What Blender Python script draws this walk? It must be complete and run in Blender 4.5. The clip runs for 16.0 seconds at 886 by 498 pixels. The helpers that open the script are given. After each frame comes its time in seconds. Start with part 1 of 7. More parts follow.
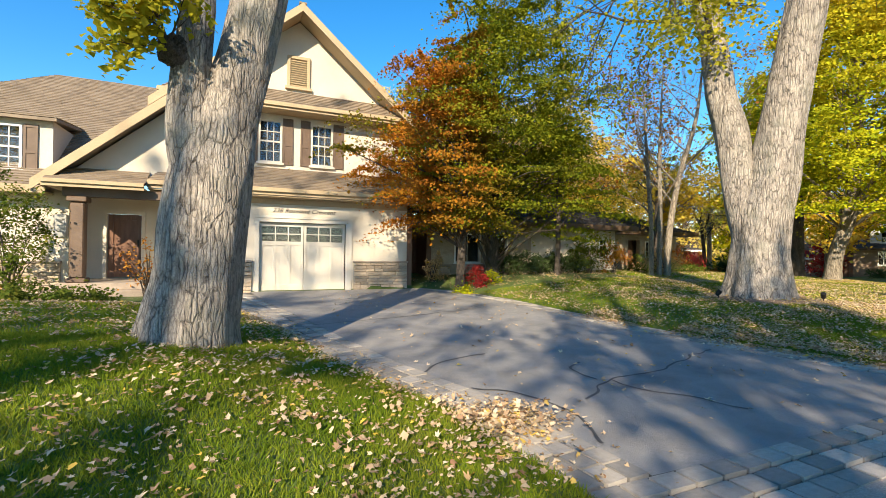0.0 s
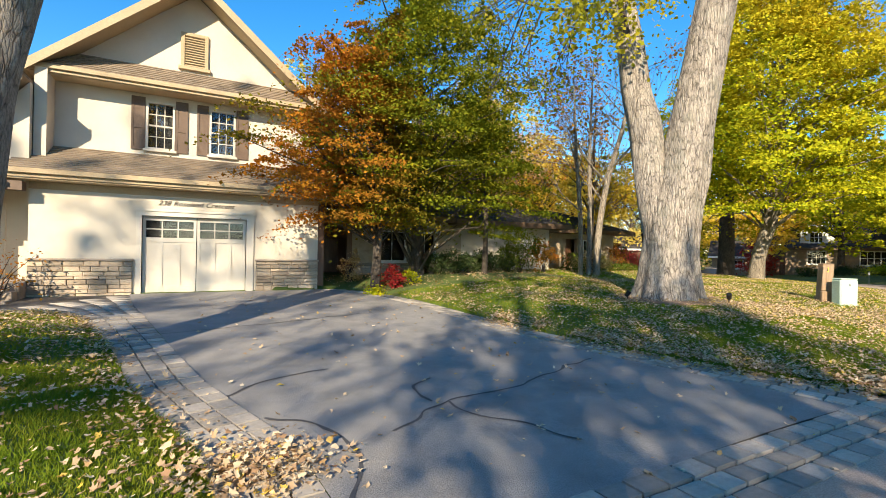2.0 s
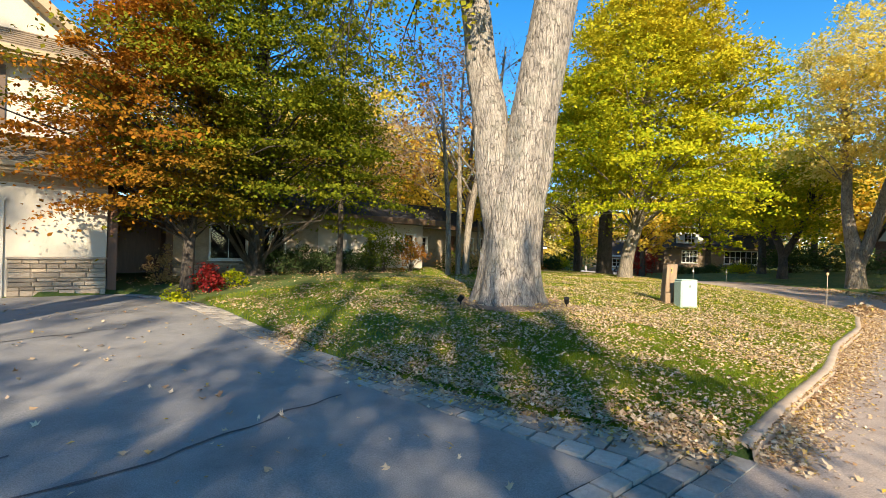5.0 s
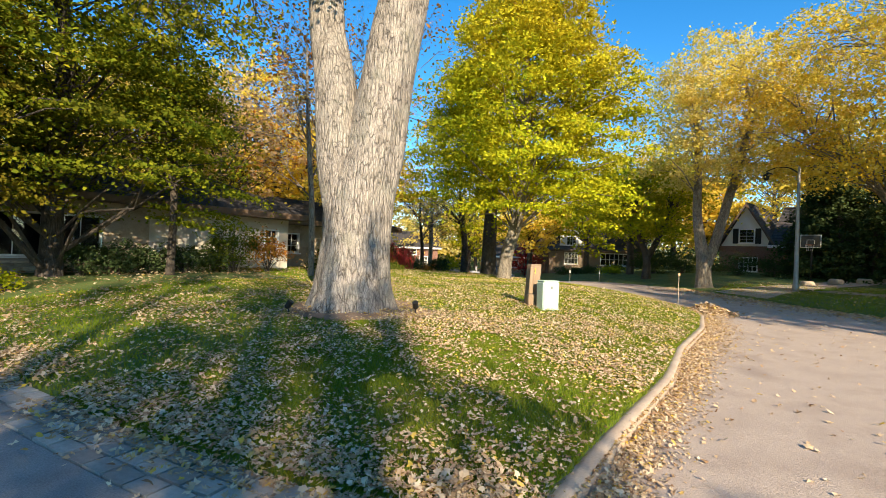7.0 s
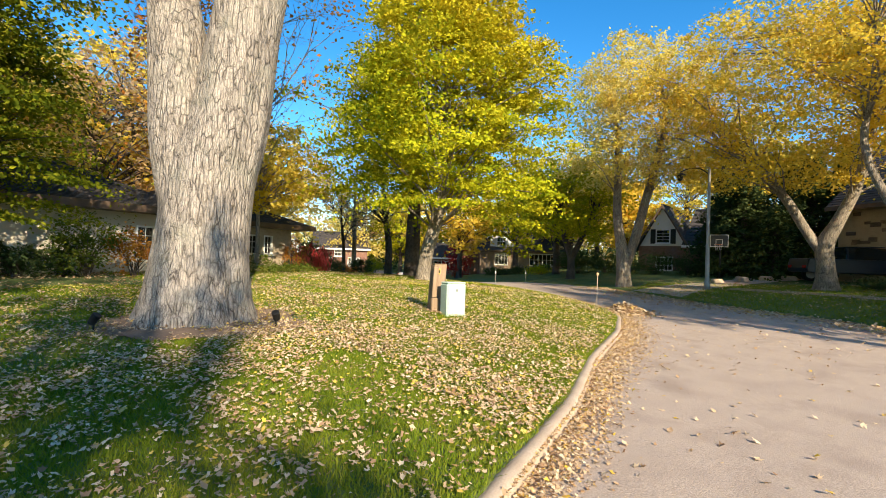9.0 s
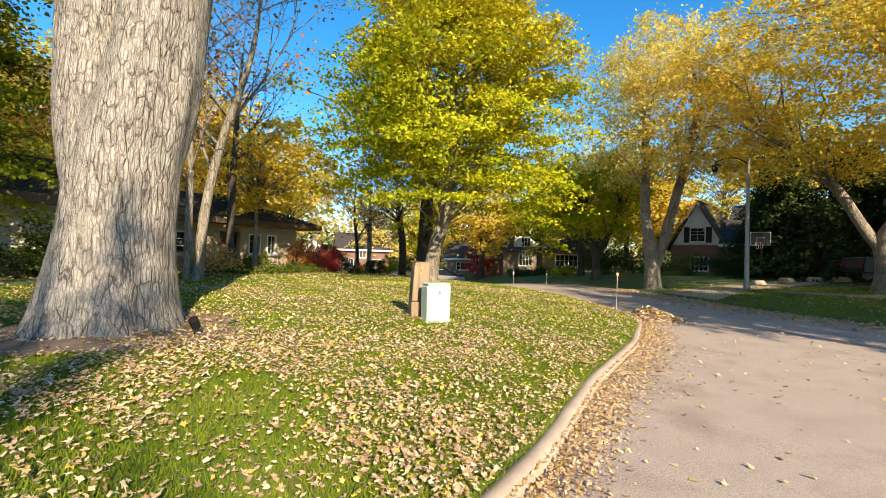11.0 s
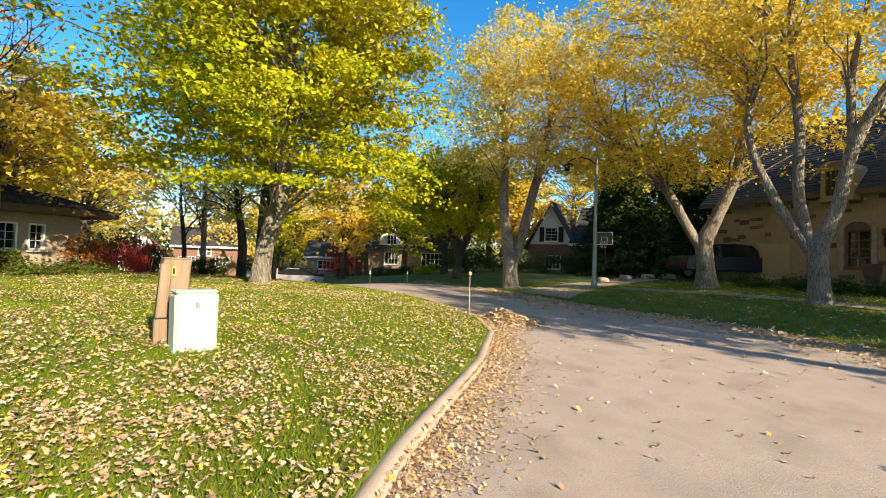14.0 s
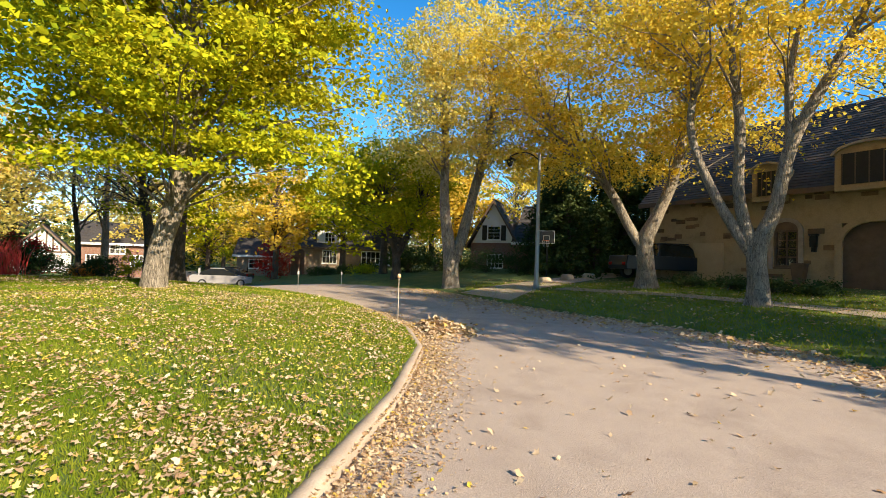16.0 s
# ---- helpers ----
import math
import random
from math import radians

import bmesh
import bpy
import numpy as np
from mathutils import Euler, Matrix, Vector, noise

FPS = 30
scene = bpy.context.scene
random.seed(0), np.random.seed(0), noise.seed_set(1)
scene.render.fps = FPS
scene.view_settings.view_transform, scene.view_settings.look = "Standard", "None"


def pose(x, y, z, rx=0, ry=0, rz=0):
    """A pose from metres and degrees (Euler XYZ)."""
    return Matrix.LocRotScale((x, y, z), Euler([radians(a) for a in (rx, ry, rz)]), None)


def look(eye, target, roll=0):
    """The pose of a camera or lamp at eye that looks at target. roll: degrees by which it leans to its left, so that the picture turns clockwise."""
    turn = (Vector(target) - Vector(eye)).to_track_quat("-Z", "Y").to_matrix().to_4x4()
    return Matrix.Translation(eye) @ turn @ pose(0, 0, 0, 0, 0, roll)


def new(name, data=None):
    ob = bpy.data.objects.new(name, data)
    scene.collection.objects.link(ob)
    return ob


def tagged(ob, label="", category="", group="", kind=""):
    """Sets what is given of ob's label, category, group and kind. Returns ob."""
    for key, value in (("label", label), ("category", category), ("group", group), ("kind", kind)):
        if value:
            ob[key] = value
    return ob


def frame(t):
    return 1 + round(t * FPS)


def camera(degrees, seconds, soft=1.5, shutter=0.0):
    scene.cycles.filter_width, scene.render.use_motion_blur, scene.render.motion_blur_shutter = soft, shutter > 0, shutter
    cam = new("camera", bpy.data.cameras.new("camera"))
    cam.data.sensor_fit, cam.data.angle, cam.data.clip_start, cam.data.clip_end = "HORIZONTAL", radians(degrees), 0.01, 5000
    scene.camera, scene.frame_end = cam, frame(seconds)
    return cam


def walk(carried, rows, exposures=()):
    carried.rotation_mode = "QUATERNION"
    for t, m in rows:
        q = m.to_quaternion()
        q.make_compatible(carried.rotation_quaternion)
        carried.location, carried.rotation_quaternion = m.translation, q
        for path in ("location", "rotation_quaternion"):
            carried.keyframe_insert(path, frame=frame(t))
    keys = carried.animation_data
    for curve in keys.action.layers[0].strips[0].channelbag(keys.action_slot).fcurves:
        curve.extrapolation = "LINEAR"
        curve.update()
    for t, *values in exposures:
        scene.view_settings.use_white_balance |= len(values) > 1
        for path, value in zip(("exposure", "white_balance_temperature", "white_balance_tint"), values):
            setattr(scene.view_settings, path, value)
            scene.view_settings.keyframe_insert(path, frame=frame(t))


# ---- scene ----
cam = camera(88.5, 16.0, soft=0.75)
PATH = [
    (0, (-0.3, -14.641, 1.493), (0.504, -12.81, 1.505), 0.8),
    (0.5, (0.144, -14.636, 1.521), (0.991, -12.824, 1.529), 0.8),
    (1, (0.572, -14.587, 1.539), (1.471, -12.801, 1.541), 0.8),
    (1.5, (1.023, -14.558, 1.533), (1.946, -12.783, 1.537), 0.9),
    (2, (1.471, -14.516, 1.525), (2.418, -12.754, 1.531), 1.0),
    (2.5, (1.912, -14.45, 1.534), (2.907, -12.715, 1.539), 1.0),
    (3, (2.39, -14.398, 1.517), (3.424, -12.686, 1.525), 1.1),
    (3.2, (2.571, -14.383, 1.527), (3.619, -12.68, 1.533), 1.1),
    (5.3, (4.582, -14.175, 1.585), (5.866, -12.641, 1.587), 1.6),
    (5.5, (4.77, -14.155, 1.58), (6.081, -12.645, 1.583), 1.7),
    (6, (5.216, -14.145, 1.586), (6.602, -12.704, 1.588), 1.9),
    (6.5, (5.634, -14.078, 1.569), (7.106, -12.724, 1.577), 2.1),
    (7, (6.078, -14.032, 1.553), (7.624, -12.763, 1.569), 2.1),
    (7.5, (6.497, -14.017, 1.564), (8.097, -12.817, 1.583), 2.1),
    (8, (6.919, -13.956, 1.55), (8.569, -12.825, 1.574), 2.2),
    (8.5, (7.36, -13.916, 1.508), (9.05, -12.848, 1.542), 1.9),
    (9, (7.787, -13.892, 1.511), (9.492, -12.847, 1.544), 1.8),
    (9.2, (7.956, -13.864, 1.49), (9.663, -12.823, 1.525), 1.8),
    (11.3, (9.612, -13.91, 1.446), (11.242, -12.751, 1.483), 1.6),
    (11.5, (9.748, -13.909, 1.46), (11.4, -12.781, 1.494), 1.4),
    (12, (10.155, -13.851, 1.465), (11.881, -12.842, 1.496), 1.4),
    (12.5, (10.558, -13.763, 1.468), (12.353, -12.882, 1.503), 1.6),
    (13, (11.013, -13.722, 1.459), (12.851, -12.933, 1.498), 1.6),
    (13.5, (11.473, -13.669, 1.42), (13.339, -12.951, 1.466), 1.6),
    (14, (11.895, -13.616, 1.421), (13.782, -12.956, 1.469), 1.7),
    (14.5, (12.31, -13.63, 1.437), (14.207, -12.997, 1.482), 1.8),
    (15, (12.701, -13.621, 1.431), (14.609, -13.024, 1.476), 1.8),
    (15.5, (13.122, -13.575, 1.43), (15.052, -13.051, 1.48), 1.8),
    (16, (13.444, -13.554, 1.479), (15.397, -13.124, 1.527), 1.7),
]
walk(cam, [(t, look(eye, target, roll)) for t, eye, target, roll in PATH])

# ---- world, sun, exposure ----
SUN_ELEV, SUN_AZ = 27.0, 214.0
world = bpy.data.worlds.new("sky_world")
scene.world = world
world.use_nodes = True
wn = world.node_tree.nodes
sky = wn.new("ShaderNodeTexSky")
sky.sky_type, sky.sun_disc = "NISHITA", False
sky.sun_elevation, sky.sun_rotation = radians(SUN_ELEV), radians(SUN_AZ)
sky.air_density, sky.dust_density, sky.ozone_density = 1.0, 0.0, 3.5
hue = wn.new("ShaderNodeHueSaturation")
hue.inputs["Hue"].default_value, hue.inputs["Saturation"].default_value = 0.497, 1.32
world.node_tree.links.new(sky.outputs[0], hue.inputs["Color"])
world.node_tree.links.new(hue.outputs[0], wn["Background"].inputs[0])
wn["Background"].inputs[1].default_value = 0.122
sun = new("sun", bpy.data.lights.new("sun", "SUN"))
sun.data.energy, sun.data.angle, sun.data.color = 5.0, radians(0.55), (1.0, 0.84, 0.60)
to_sun = Vector((math.sin(radians(SUN_AZ)) * math.cos(radians(SUN_ELEV)), math.cos(radians(SUN_AZ)) * math.cos(radians(SUN_ELEV)), math.sin(radians(SUN_ELEV))))
sun.matrix_world = look(to_sun * 60, (0, 0, 0))
scene.view_settings.exposure = 1.07

# ---- helpers of this scene ----
rng = np.random.default_rng(7)


def mesh_np(name, V, F, mat, parent=None, label="", smooth=False):
    V = np.asarray(V, dtype=np.float32)
    F = np.asarray(F, dtype=np.int32)
    me = bpy.data.meshes.new(name)
    k = F.shape[1]
    me.vertices.add(len(V))
    me.vertices.foreach_set("co", V.ravel())
    me.loops.add(F.size)
    me.loops.foreach_set("vertex_index", F.ravel())
    me.polygons.add(len(F))
    me.polygons.foreach_set("loop_start", np.arange(len(F), dtype=np.int32) * k)
    if smooth:
        me.polygons.foreach_set("use_smooth", np.ones(len(F), dtype=bool))
    me.update(calc_edges=True)
    me.materials.append(mat)
    ob = new(name, me)
    if parent is not None:
        ob.parent = parent
    if label:
        ob["label"] = label
    return ob


def part(name, bm, material, parent, label="", smooth=False):
    me = bpy.data.meshes.new(name)
    bm.to_mesh(me)
    bm.free()
    if smooth:
        for p in me.polygons:
            p.use_smooth = True
    me.materials.append(material)
    ob = new(name, me)
    if parent is not None:
        ob.parent = parent
    if label:
        ob["label"] = label
    return ob


def root(name, x, y, z, rz=0.0, label="", category="", group="", kind=""):
    ob = new(name)
    ob.matrix_basis = pose(x, y, z, 0, 0, rz)
    return tagged(ob, label, category, group, kind)


def box(bm, x0, x1, y0, y1, z0, z1, bevel=0.0):
    vs = [bm.verts.new((x, y, z)) for x in (x0, x1) for y in (y0, y1) for z in (z0, z1)]
    fs = [bm.faces.new([vs[i] for i in q]) for q in ((0, 1, 3, 2), (4, 6, 7, 5), (0, 4, 5, 1), (2, 3, 7, 6), (0, 2, 6, 4), (1, 5, 7, 3))]
    if bevel:
        es = list({e for f in fs for e in f.edges})
        bmesh.ops.bevel(bm, geom=es, offset=bevel, segments=1, profile=0.5, affect="EDGES", clamp_overlap=True)
    return bm


def boxes(*items, bevel=0.0):
    bm = bmesh.new()
    for it in items:
        box(bm, *it, bevel=bevel)
    return bm


def slab(bm, pts, thick):
    """A plate with the corners pts, thickened downwards."""
    top = [bm.verts.new(p) for p in pts]
    low = [bm.verts.new((p[0], p[1], p[2] - thick)) for p in pts]
    n = len(pts)
    bm.faces.new(top)
    bm.faces.new(low[::-1])
    for i in range(n):
        bm.faces.new((top[i], low[i], low[(i + 1) % n], top[(i + 1) % n]))
    return bm


def prism_y(bm, poly, y0, y1):
    """A polygon in x and z, drawn out along y."""
    a = [bm.verts.new((x, y0, z)) for x, z in poly]
    b = [bm.verts.new((x, y1, z)) for x, z in poly]
    n = len(poly)
    bm.faces.new(a)
    bm.faces.new(b[::-1])
    for i in range(n):
        bm.faces.new((a[i], b[i], b[(i + 1) % n], a[(i + 1) % n]))
    return bm


def wall_with(bm, x0, x1, z0, z1, y0, y1, openings=()):
    """A wall along x with rectangular openings (x0, x1, z0, z1) right through it, as one joined shell."""
    xs = sorted({x0, x1, *[v for o in openings for v in o[:2]]})
    zs = sorted({z0, z1, *[v for o in openings for v in o[2:]]})
    nx, nz = len(xs) - 1, len(zs) - 1
    solid = {}
    for i in range(nx):
        for k in range(nz):
            mx, mz = (xs[i] + xs[i + 1]) / 2, (zs[k] + zs[k + 1]) / 2
            solid[i, k] = not any(o[0] < mx < o[1] and o[2] < mz < o[3] for o in openings)
    made = {}

    def vert(i, k, s):
        if (i, k, s) not in made:
            made[i, k, s] = bm.verts.new((xs[i], y1 if s else y0, zs[k]))
        return made[i, k, s]

    for (i, k), full in solid.items():
        if not full:
            continue
        c = [(i, k), (i + 1, k), (i + 1, k + 1), (i, k + 1)]
        bm.faces.new([vert(*q, 0) for q in c])
        bm.faces.new([vert(*q, 1) for q in c[::-1]])
        for (p, q), nb in (((c[0], c[1]), (i, k - 1)), ((c[1], c[2]), (i + 1, k)), ((c[2], c[3]), (i, k + 1)), ((c[3], c[0]), (i - 1, k))):
            if not solid.get(nb, False):
                bm.faces.new((vert(*q, 0), vert(*p, 0), vert(*p, 1), vert(*q, 1)))
    return bm


def each(name, items, material, parent, bevel=0.0, label=""):
    """A part of its own for each box."""
    return [part(name, boxes(it, bevel=bevel), material, parent, label) for it in items]


def courses(bm, a, b, c, d, step=0.14, lift=0.022):
    """Overlapping rows of shingles, as one stepped sheet, from the eave a-b up to the ridge d-c."""
    a, b, c, d = (Vector(p) for p in (a, b, c, d))
    n = max(2, round(((d - a).length + (c - b).length) / 2 / step))
    nrm = (b - a).cross(d - a).normalized()
    if nrm.z < 0:
        nrm = -nrm
    wide = max((b - a).length, (c - d).length)
    m = max(1, round(wide / 0.3))
    last = None
    for i in range(n):
        s, e = i / n, (i + 1) / n
        rows = []
        for f, up in ((s, -0.004), (s, lift), (e, -0.004)):
            l, r = a.lerp(d, f), b.lerp(c, f)
            rows.append([l.lerp(r, j / m) + nrm * (up + (0.007 * noise.noise(Vector((j * 1.7, i * 3.1, a.x))) if up > 0 else 0)) for j in range(m + 1)])
        low = last or [bm.verts.new(p) for p in rows[0]]
        top = [bm.verts.new(p) for p in rows[1]]
        back = [bm.verts.new(p) for p in rows[2]]
        for j in range(m):
            bm.faces.new((low[j], low[j + 1], top[j + 1], top[j]))
            if (back[j].co - back[j + 1].co).length > 1e-5:
                bm.faces.new((top[j], top[j + 1], back[j + 1], back[j]))
            else:
                bm.faces.new((top[j], top[j + 1], back[j]))
        last = back
    return bm


def tube_np(pts, rad, sides=8, rough=0.0, seed=0):
    """Vertices and quads of a tube along pts."""
    pts, rad = np.asarray(pts, float), np.asarray(rad, float)
    n = len(pts)
    tan = np.gradient(pts, axis=0)
    tan /= np.linalg.norm(tan, axis=1)[:, None] + 1e-9
    ref = np.where(np.abs(tan[:, 2:3]) > 0.9, np.array([[1.0, 0, 0]]), np.array([[0, 0, 1.0]]))
    if np.abs(tan[:, 2]).mean() > 0.6:
        ref = np.tile([[1.0, 0.0, 0.0]], (n, 1))
    u = np.cross(tan, ref)
    u /= np.linalg.norm(u, axis=1)[:, None] + 1e-9
    w = np.cross(tan, u)
    ang = np.linspace(0, 2 * np.pi, sides, endpoint=False)
    r = rad[:, None] * np.ones((1, sides))
    if rough:
        for i in range(n):
            for j in range(sides):
                q = Vector((math.cos(ang[j]) * 2.4 + seed, math.sin(ang[j]) * 2.4, pts[i, 2] * 0.5))
                f = Vector((math.cos(ang[j]) * 9 + seed, math.sin(ang[j]) * 9, pts[i, 2] * 0.9))
                r[i, j] *= 1 + rough * noise.noise(q) + 0.42 * rough * (abs(noise.noise(f)) - 0.25)
    V = pts[:, None, :] + r[:, :, None] * (np.cos(ang)[None, :, None] * u[:, None, :] + np.sin(ang)[None, :, None] * w[:, None, :])
    i, j = np.meshgrid(np.arange(n - 1), np.arange(sides), indexing="ij")
    F = np.stack([i * sides + j, i * sides + (j + 1) % sides, (i + 1) * sides + (j + 1) % sides, (i + 1) * sides + j], -1).reshape(-1, 4)
    return V.reshape(-1, 3), F


def spline(pts, vals, step):
    """Points every step metres on a smooth line through pts, with the values that go with them."""
    pts, vals = np.asarray(pts, float), np.asarray(vals, float)
    d = np.r_[0, np.cumsum(np.linalg.norm(np.diff(pts, axis=0), axis=1))]
    s = np.linspace(0, d[-1], max(3, int(d[-1] / step) + 1))
    out = []
    for col in (*pts.T, vals):
        m = np.gradient(col, d)
        k = np.clip(np.searchsorted(d, s, side="right") - 1, 0, len(d) - 2)
        h = d[k + 1] - d[k]
        t = (s - d[k]) / h
        out.append((2 * t**3 - 3 * t**2 + 1) * col[k] + (t**3 - 2 * t**2 + t) * h * m[k] + (-2 * t**3 + 3 * t**2) * col[k + 1] + (t**3 - t**2) * h * m[k + 1])
    return np.stack(out[:3], -1), out[3]


class Bunch:
    """Gathers vertices and faces into one mesh."""

    def __init__(self):
        self.v, self.f, self.n = [], [], 0

    def add(self, V, F):
        self.v.append(V)
        self.f.append(F + self.n)
        self.n += len(V)

    def tube(self, *a, **k):
        self.add(*tube_np(*a, **k))

    def make(self, name, mat, parent=None, label="", smooth=True):
        return mesh_np(name, np.concatenate(self.v), np.concatenate(self.f), mat, parent, label, smooth)


def leaf_cloud(centres, size, flat=0.6, fold=0.25, lean=None):
    """One small folded leaf at each centre, turned at random about the way that its spray leans."""
    n = len(centres)
    a = rng.normal(size=(n, 3))
    a[:, 2] *= 0.6
    a /= np.linalg.norm(a, axis=1)[:, None]
    if lean is None:
        up = rng.normal(size=(n, 3)) * (1 - flat) + np.array([0, 0, 1.0]) * flat
    else:
        up = lean + rng.normal(size=(n, 3)) * 0.42
    b = np.cross(up, a)
    b /= np.linalg.norm(b, axis=1)[:, None] + 1e-9
    c = np.cross(a, b)
    s = (size * rng.uniform(0.65, 1.3, n))[:, None]
    V = np.stack([centres - a * s * 0.5, centres + b * s * 0.36 + c * s * fold * 0.5 - a * s * 0.05, centres + a * s * 0.55, centres - b * s * 0.36 + c * s * fold * 0.5 - a * s * 0.05], 1).reshape(-1, 3)
    q = np.arange(n)[:, None] * 4
    F = np.concatenate([q + np.array([[0, 1, 2]]), q + np.array([[0, 2, 3]])])
    return V, F


def clumps_in(centre, radii, n, shape="egg", shell=0.55, rag=0.22):
    """Centres of leaf clumps in a crown."""
    out = []
    k = 0
    while len(out) < n:
        k += 1
        d = rng.normal(size=3)
        d /= np.linalg.norm(d)
        r = rng.uniform(shell**2, 1.0) ** 0.5
        wob = 1 + rag * noise.noise(Vector(d * 1.9) + Vector((centre[0], centre[1], 3)))
        p = d * r * wob * (1.2 if rng.uniform() < 0.1 else 1.0)
        h = (p[2] + 1) / 2
        taper = {"egg": 1.0, "cone": max(0.08, 1.12 - h * 1.0) * 1.25, "vase": 0.55 + 0.6 * h, "drop": max(0.15, 1.18 - 0.62 * h), "pyramid": max(0.12, 1.22 - 0.86 * h)}[shape]
        out.append(np.array(centre) + p * np.array(radii) * np.array([taper, taper, 1]))
    return np.array(out)


def boughs(bunch, axis, ends, thick=0.035, droop=0.12, zmin=0.5):
    """Limbs from the trunk line to the clumps."""
    axis = np.asarray(axis, float)
    for e in ends:
        hd = np.linalg.norm(axis[:, :2] - e[:2], axis=1)
        want = max(zmin, e[2] - 0.55 * hd.min() - 0.2)
        i = int(np.argmin(np.abs(axis[:, 2] - want) + 0.3 * hd))
        a = axis[i]
        L = np.linalg.norm(e - a)
        m1 = a + (e - a) * 0.35 + np.array([0, 0, L * droop]) + rng.normal(size=3) * L * 0.05
        m2 = a + (e - a) * 0.7 + np.array([0, 0, L * droop * 0.8]) + rng.normal(size=3) * L * 0.05
        r = thick * (0.5 + L * 0.22)
        bunch.tube([a, m1, m2, e], [r, r * 0.65, r * 0.4, r * 0.12], sides=5)


def twigs(bunch, tips, p, d, length, r, depth, spread=0.55, kids=3, lift=0.12):
    """A branching limb, down to its twigs; gathers the tips."""
    d = d / np.linalg.norm(d)
    bend = rng.normal(size=3) * 0.10 + np.array([0, 0, lift])
    m = p + d * length * 0.5 + bend * length * 0.15
    e = p + (d + bend * 0.6) * length
    bunch.tube([p, m, e], [r, r * 0.8, r * 0.6], sides=6 if r > 0.04 else (4 if r > 0.012 else 3))
    if depth == 0:
        tips.append(e)
        tips.append(m)
        return
    for k in range(kids):
        nd = d + rng.normal(size=3) * spread + np.array([0, 0, lift])
        s = e if k < 2 else m
        twigs(bunch, tips, s, nd, length * rng.uniform(0.62, 0.85), r * rng.uniform(0.5, 0.64), depth - 1, spread, kids, lift)


# ---- materials ----
def shader(name):
    m = bpy.data.materials.new(name)
    m.use_nodes = True
    nt = m.node_tree
    return m, nt, nt.nodes["Principled BSDF"]


def ramp(nt, source, colours, spots=None):
    r = nt.nodes.new("ShaderNodeValToRGB")
    el = r.color_ramp.elements
    n = len(colours)
    while len(el) < n:
        el.new(0.5)
    for i, c in enumerate(colours):
        el[i].position = spots[i] if spots else i / max(1, n - 1)
        el[i].color = (*c, 1)
    nt.links.new(source, r.inputs[0])
    return r.outputs[0]


def tex(nt, kind="ShaderNodeTexNoise", scale=5.0, detail=6.0, rough=0.6, stretch=None, coord="Object"):
    tc = nt.nodes.new("ShaderNodeTexCoord")
    t = nt.nodes.new(kind)
    t.inputs["Scale"].default_value = scale
    if kind == "ShaderNodeTexNoise":
        t.inputs["Detail"].default_value, t.inputs["Roughness"].default_value = detail, rough
    src = tc.outputs[coord]
    if stretch:
        mp = nt.nodes.new("ShaderNodeMapping")
        mp.inputs["Scale"].default_value = stretch
        nt.links.new(src, mp.inputs[0])
        src = mp.outputs[0]
    nt.links.new(src, t.inputs["Vector"])
    return t


def mixc(nt, kind, fac, a, b):
    m = nt.nodes.new("ShaderNodeMix")
    m.data_type, m.blend_type = "RGBA", kind
    for sock, v in ((m.inputs[0], fac), (m.inputs[6], a), (m.inputs[7], b)):
        if isinstance(v, (int, float)):
            sock.default_value = v
        elif isinstance(v, tuple):
            sock.default_value = (*v, 1)
        else:
            nt.links.new(v, sock)
    return m.outputs[2]


def bump(nt, b, height, strength=0.3, dist=0.01):
    n = nt.nodes.new("ShaderNodeBump")
    n.inputs["Strength"].default_value, n.inputs["Distance"].default_value = strength, dist
    nt.links.new(height, n.inputs["Height"])
    nt.links.new(n.outputs[0], b.inputs["Normal"])


def surf(name, colours, scale=3.0, fine=40.0, rough=0.85, relief=0.3, dist=0.006, stretch=None, metal=0.0, per_piece=0.0, coord="Object", grain=0.25):
    """A plain surface with stains and grain at two scales."""
    m, nt, b = shader(name)
    big = tex(nt, scale=scale, detail=8, stretch=stretch, coord=coord)
    small = tex(nt, scale=fine, detail=4, stretch=stretch, coord=coord)
    c = ramp(nt, big.outputs[0], colours, [0.3 + 0.4 * i / max(1, len(colours) - 1) for i in range(len(colours))])
    c = mixc(nt, "OVERLAY", grain, c, ramp(nt, small.outputs[0], [(0.25,) * 3, (0.75,) * 3], [0.3, 0.7]))
    if per_piece:
        oi = nt.nodes.new("ShaderNodeObjectInfo")
        ge = nt.nodes.new("ShaderNodeNewGeometry")
        add = nt.nodes.new("ShaderNodeMath")
        add.operation = "FRACT"
        su = nt.nodes.new("ShaderNodeMath")
        nt.links.new(oi.outputs["Random"], su.inputs[0])
        nt.links.new(ge.outputs["Random Per Island"], su.inputs[1])
        nt.links.new(su.outputs[0], add.inputs[0])
        lo, hi = 0.5 - per_piece / 2, 0.5 + per_piece / 2
        c = mixc(nt, "OVERLAY", 0.8, c, ramp(nt, add.outputs[0], [(lo, lo, lo), (hi * 1.04, hi, hi * 0.95)]))
    nt.links.new(c, b.inputs["Base Color"])
    b.inputs["Roughness"].default_value, b.inputs["Metallic"].default_value = rough, metal
    bump(nt, b, small.outputs[0], relief, dist)
    return m


